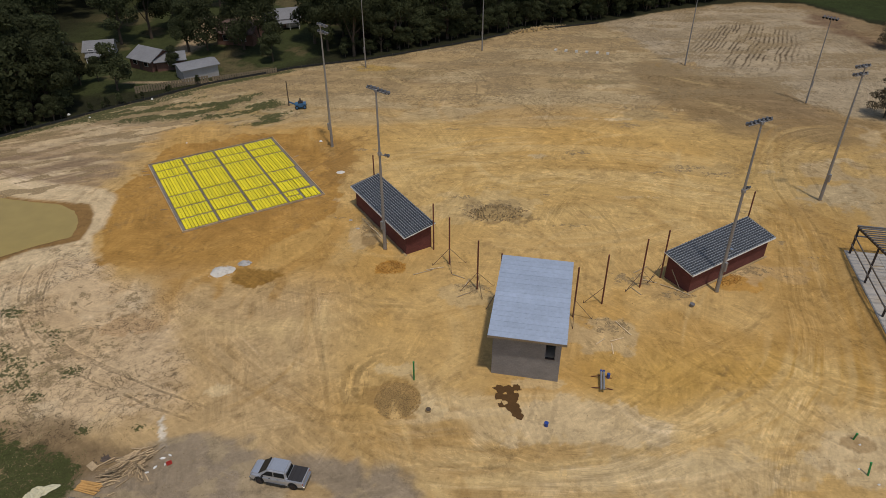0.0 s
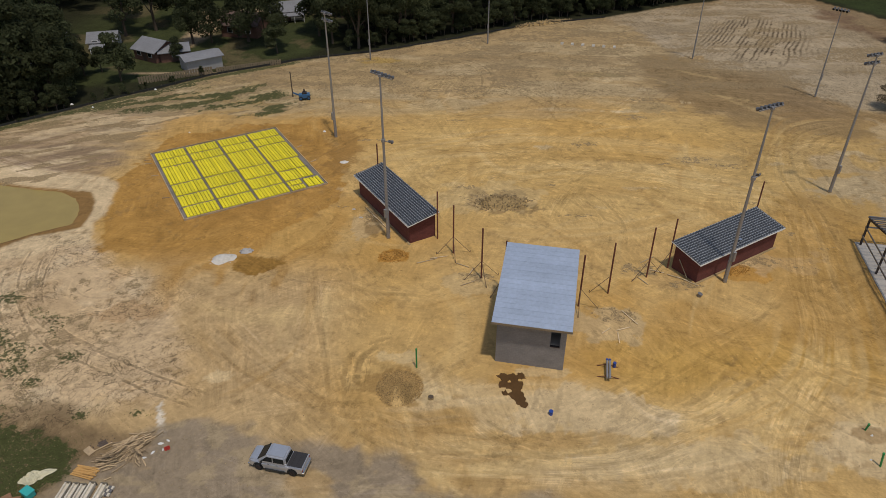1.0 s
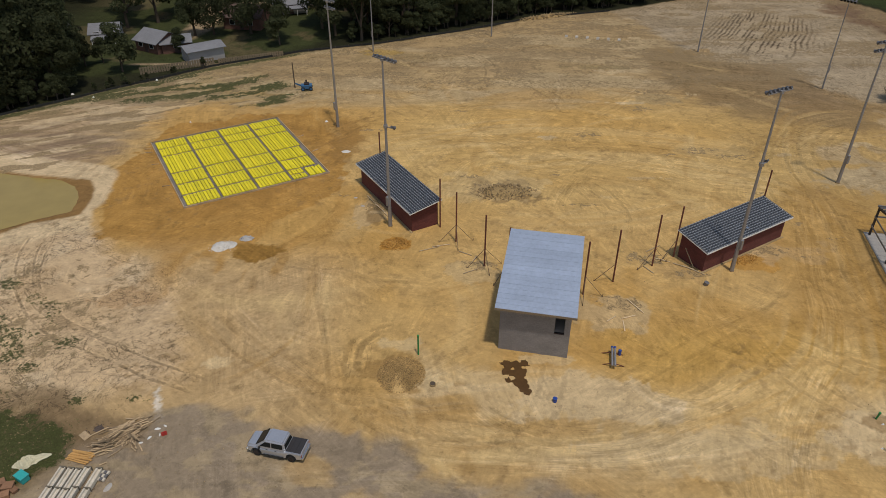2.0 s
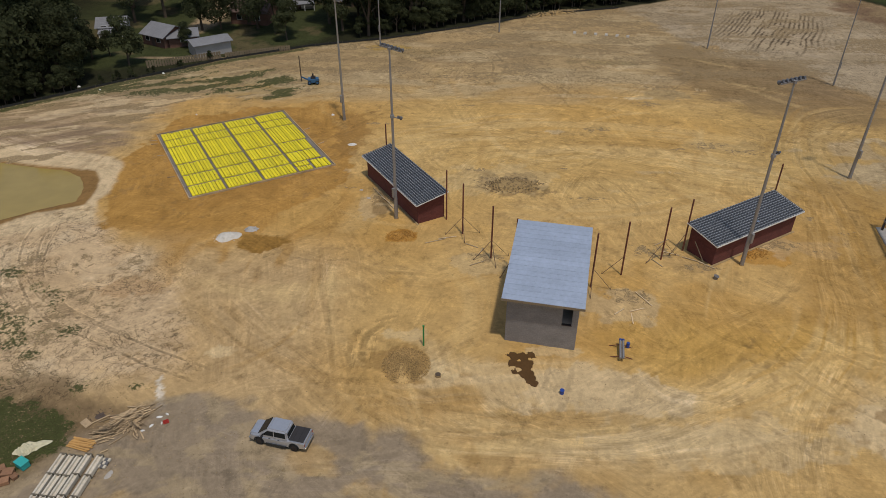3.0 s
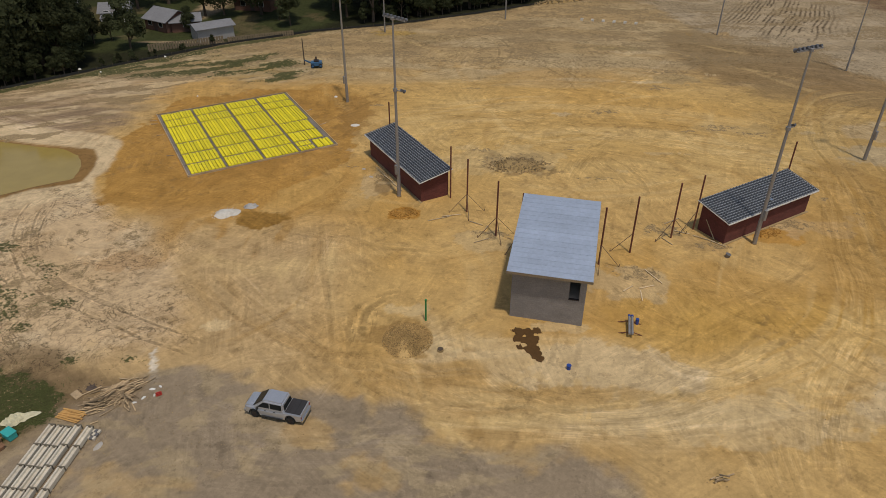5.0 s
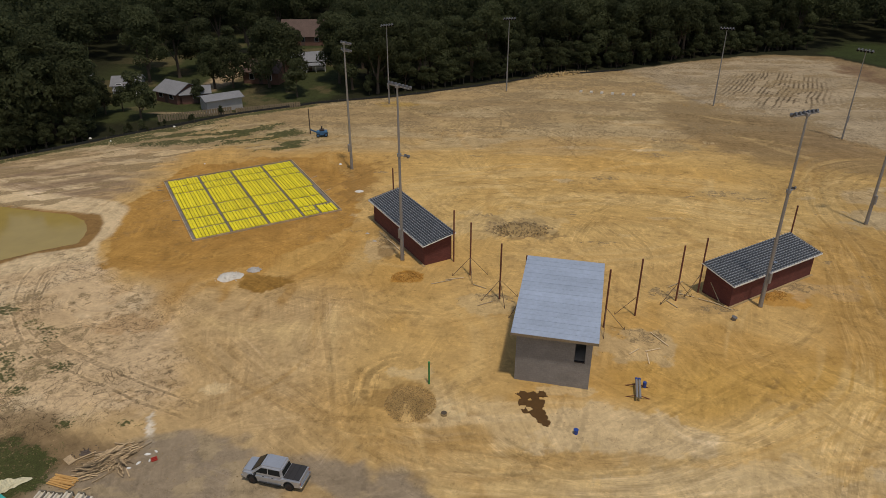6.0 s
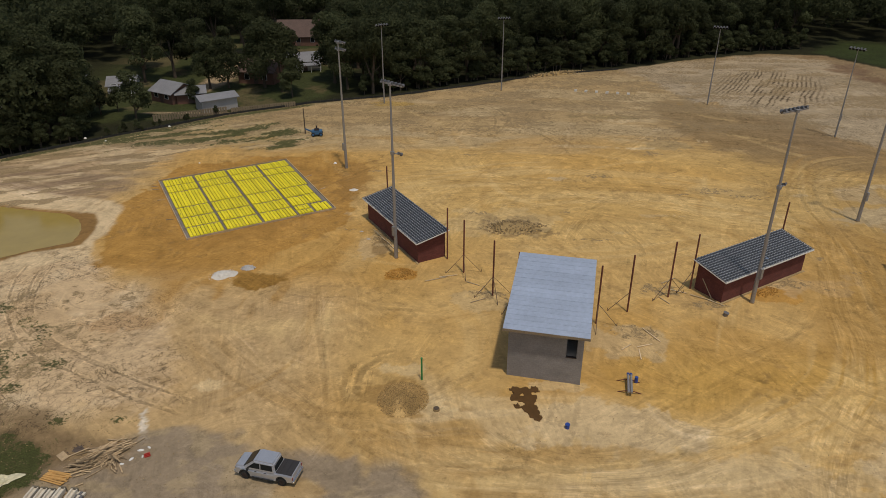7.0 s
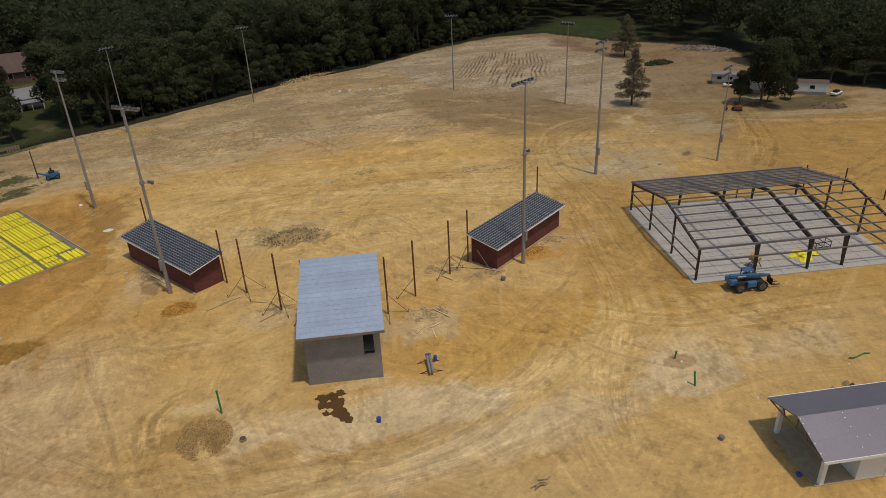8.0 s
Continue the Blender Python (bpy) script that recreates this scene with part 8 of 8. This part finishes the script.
for x, y, a in ((-27.9, 36.0, -35), (-26.2, 35.5, 20)):
    bm = bmesh.new()
    box(bm, -0.42, -0.27, 0, 0.42, 0.27, 0.03)
    single("plywood_sheet", bm, M_LUMBER, pose(x, y, 0.05, 4, 3, a), "pale plywood offcut lying flat", "plywood", "plywood offcuts")

lumber_heap("brushwood", 17.2, 30.0, 20, 9, 0.5, 0.18, 0.7, M_LUMBER, "loose brown sticks lying on the sand", 14)

# white scraps, red crate, pale spill
for x, y, a, s in ((-22.6, 36.8, 10, 1.0), (-22.9, 35.9, 60, 0.8), (-22.1, 37.1, -30, 0.7), (-23.4, 35.4, 20, 0.7), (-22.2, 36.2, 100, 0.6)):
    bm = bmesh.new()
    mound(bm, 0.36 * s, 0.16 * s, 0.12, x, 3, 10)
    single("paper_scrap", bm, M_WHITE, pose(x, y, 0.0, 0, 0, a), "crumpled white wrapping scrap on gravel", "scrap", "wrapping scraps")
t = thing("crate", pose(-21.9, 36.3, 0, 0, 0, 30) @ Matrix.Scale(0.6, 4), "small broken red plastic crate", "crate")
for y in (-0.25, 0.0, 0.25):
    bm = bmesh.new()
    box(bm, -0.35, y - 0.05, 0, 0.35, y + 0.05, 0.16)
    part("slat", bm, M_RED, t)
bm = bmesh.new()
mound(bm, 0.35, 0.6, 0.05, 8.0, 4, 14)
single("powder_spill", bm, M_CONCRETE, pose(-24.2, 31.4, 0, 0, 0, -15), "small pale powder spill on gravel", "spill")


# ---------------------------------------------------------------- concrete channel sections
def channel(x, y, turn):
    t = thing("concrete_channel", pose(x, y, 0, 0, 0, turn), "cream precast concrete channel section laid in a row", "concrete channel", "rows of concrete channels")
    bm = bmesh.new()
    prism(bm, [(-0.22, 0.06), (0.22, 0.06), (0.23, 0.42), (0.175, 0.44), (0.13, 0.30), (-0.06, 0.30), (-0.10, 0.44), (-0.23, 0.42)], 0.0, 1.66, "y")
    bmesh.ops.bevel(bm, geom=bm.edges[:], offset=0.012, segments=1, affect="EDGES")
    part("trough", bm, M_CONCPIPE, t)
    for yy in (0.12, 1.5):
        bm = bmesh.new()
        box(bm, -0.30, yy, 0, 0.30, yy + 0.1, 0.058)
        part("bearer", bm, M_LUMBER, t)
    bm = bmesh.new()
    box(bm, -0.25, 1.62, 0.10, 0.25, 1.72, 0.45, bevel=0.01)
    part("collar", bm, M_RIM, t, "dusty joint collar")


for k, x in enumerate((-28.12, -27.47, -26.87, -26.28, -25.42)):
    for j in range(4):
        channel(x - 0.14 * j, 31.15 - 1.74 * j - 0.08 * (k % 3), -4.5)

# tarp, bin, boxes
bm = bmesh.new()
mound(bm, 0.95, 0.62, 0.35, 4.4, 14, 44)
for v in bm.verts:
    far = 1 + 0.7 * noise.noise(Vector((v.co.x * 1.6, v.co.y * 1.6, 2.2)))
    v.co.x, v.co.y = v.co.x * far, v.co.y * far
    v.co.z = max(0.0, v.co.z + 0.22 * noise.noise(v.co * 2.6) + 0.12 * noise.noise(v.co * 7))
    if v.co.x > 0.6:
        v.co.x += (v.co.x - 0.6) * 0.5
single("tarp", bm, M_TARP, pose(-31.0, 33.5, 0.02, 0, 0, 24), "crumpled cream plastic tarp on grass", "tarp")
t = thing("storage_bin", pose(-30.55, 31.95, 0, 0, 0, -28), "teal plastic storage bin with lid", "bin")
bm = bmesh.new()
box(bm, -0.42, -0.3, 0, 0.42, 0.3, 0.5, bevel=0.04)
part("tub", bm, M_TEAL, t)
bm = bmesh.new()
box(bm, -0.46, -0.34, 0.502, 0.46, 0.34, 0.57, bevel=0.03)
part("lid", bm, M_TEAL, t)
for x, y, a, s in ((-31.2, 31.2, 10, 0.38), (-31.9, 31.5, 40, 0.34), (-31.95, 30.8, -15, 0.36), (-31.1, 30.5, 25, 0.33), (-30.7, 30.95, -30, 0.26)):
    bm = bmesh.new()
    box(bm, -s, -s * 0.7, 0, s, s * 0.7, s * 0.9, bevel=0.015)
    box(bm, -s * 0.98, s * 0.7, s * 0.75, s * 0.98, s * 1.1, s * 0.78)
    single("cardboard_box", bm, M_CARD, pose(x, y, 0, 0, 0, a), "brown cardboard box with an open flap", "box", "cardboard boxes")

# ---------------------------------------------------------------- things on the steel building's slab
SL = pose(43.25, 48.35, 0.1, 0, 0, -11.6)
bm = bmesh.new()
mound(bm, 1.7, 1.0, 0.45, 7.7, 9, 30)
for v in bm.verts:
    far = 1 + 0.9 * noise.noise(Vector((v.co.x * 1.5, v.co.y * 1.5, 5.5)))
    v.co = Vector((v.co.x * far, v.co.y * far, max(0.0, v.co.z) + 0.02 + 0.1 * noise.noise(v.co * 4)))
single("yellow_sheet", bm, M_YELLOW, SL @ pose(13.2, 2.7, 0.01, 0, 0, 10), "crumpled yellow plastic sheet on the slab", "sheet")
t = thing("mixer", SL @ pose(6.9, 1.5, 0, 0, 0, 30), "rusty orange drum mixer on the slab", "mixer")
bm = bmesh.new()
rod(bm, (0, -0.45, 0.95), (0, 0.45, 1.1), 0.32, 0.5, 14)
part("drum", bm, M_NEWLUMBER, t)
bm = bmesh.new()
for x in (-0.5, 0.5):
    beam(bm, (x, -0.5, 0), (x * 0.5, 0, 0.95), 0.07, 0.07)
    beam(bm, (x, 0.5, 0), (x * 0.5, 0, 0.95), 0.07, 0.07)
part("stand", bm, M_DARKSTEEL, t)
t = thing("scaffold_cart", SL @ pose(15.6, 3.9, 0, 0, 0, 5), "low grey steel scaffold cart on the slab", "cart")
for x in (-0.9, 0.9):
    for y in (-0.45, 0.45):
        bm = bmesh.new()
        rod(bm, (x, y, 0), (x, y, 0.95), 0.045)
        part("leg", bm, M_GREYPURLIN, t)
for z in (0.35, 0.9):
    bm = bmesh.new()
    for y in (-0.47, 0.47):
        beam(bm, (-0.95, y, z), (0.95, y, z), 0.06, 0.06)
    for x in (-0.9, 0, 0.9):
        beam(bm, (x, -0.44, z), (x, 0.44, z), 0.06, 0.05)
    part("shelf_frame", bm, M_DARKSTEEL, t)
for x, y, a in ((1.6, 9, 70), (4.2, 13, 5), (9.5, 11.5, 20), (10.3, 6.2, 35), (11.8, 11, 70), (13.2, 12.4, 85), (2.4, 15.4, 10)):
    ob = plank(0, 0, 0, 0, 0, 0.6, "short board lying on the concrete slab")
    ob.matrix_basis = SITE @ SL @ pose(x, y, 0.01, 0, 0, a) @ Matrix.Diagonal((0.5, 1, 1, 1))
# fence posts behind the steel building
for x, y in ((69.6, 62.2), (73.0, 59.4), (76.0, 56.0), (60.5, 63.5)):
    bm = bmesh.new()
    rod(bm, (0, 0, -0.3), (0, 0, 3.4), 0.085, None, 10)
    single("fence_post", bm, M_RUST, pose(x, y, 0), "rust-brown steel fence post in bare soil", "post", "posts behind the steel building")

# ---------------------------------------------------------------- row of pale markers on the far field
for i in range(6):
    x, y = 23.35 + 10.2 * i / 5, 140.5 - 2.4 * i / 5
    t = thing("concrete_block", pose(x, y, 0, 0, 0, -15), "pale concrete block standing on bare soil", "block", "row of blocks on the outfield")
    for s in (-0.3, 0.3):
        bm = bmesh.new()
        box(bm, -0.28, s - 0.1, -0.05, 0.28, s + 0.1, 0.28, bevel=0.02)
        part("slab", bm, M_WHITESAND, t)
    bm = bmesh.new()
    box(bm, -0.26, -0.17, -0.05, 0.26, 0.17, 0.15)
    part("web", bm, M_CONCRETE, t)

# debris at the foot of the far poles, dark stones, bags
for x, y, s, label in ((59.0, 77.5, 0.5, "dark stone half sunk in sand"), (-62.0, 107.6, 0.5, "white bag of rubbish by the fence"), (-58.0, 106.4, 0.35, "white bag of rubbish by the fence"), (-50.6, 114.5, 0.4, "white bag of rubbish by the fence"),
                       (-18.6, 96.8, 0.45, "white bag of rubbish by the pole"), (15.8, 151.5, 0.5, "dark stump at the wood's edge"), (-39.0, 96.4, 0.3, "grey bucket by the formwork")):
    bm = bmesh.new()
    mound(bm, s * 0.65, s * 0.45, s * 0.5, x, 4, 10)
    dark = "dark" in label
    single("stone" if dark else "bag", bm, M_RUBBLE if dark else M_WHITE, pose(x, y, 0), label, "stone" if dark else "bag")

# odds and ends round the pavilion
for x, y, s, material, label in ((43.9, 30.7, 0.34, M_RUBBLE, "dark clump of roots beside the pavilion"), (44.2, 30.4, 0.26, M_BURNT, "dark clump of roots beside the pavilion"), (42.6, 30.7, 0.18, M_RUBBLE, "dark stone beside the pavilion")):
    bm = bmesh.new()
    mound(bm, s, s * 0.8, s * 1.1, x, 5, 14)
    single("root_clump", bm, material, pose(x, y, 0), label, "roots")
bm = bmesh.new()
mound(bm, 0.4, 0.25, 0.15, 3.3, 5, 16)
single("blue_tarp", bm, M_BLUEPL, pose(33.6, 24.6, 0.0, 0, 0, 40), "folded blue plastic tarp on the ground", "tarp")
for x, y, s in ((34.0, 37.9, 0.14), (32.7, 35.5, 0.12), (33.5, 34.0, 0.15), (46.2, 32.6, 0.13), (47.4, 33.8, 0.12), (36.6, 31.9, 0.13)):
    bm = bmesh.new()
    mound(bm, s, s * 0.7, s * 0.8, x, 4, 10)
    single("paper_scrap", bm, M_WHITE, pose(x, y, 0), "small white wrapping scrap on sand", "scrap", "wrapping scraps")
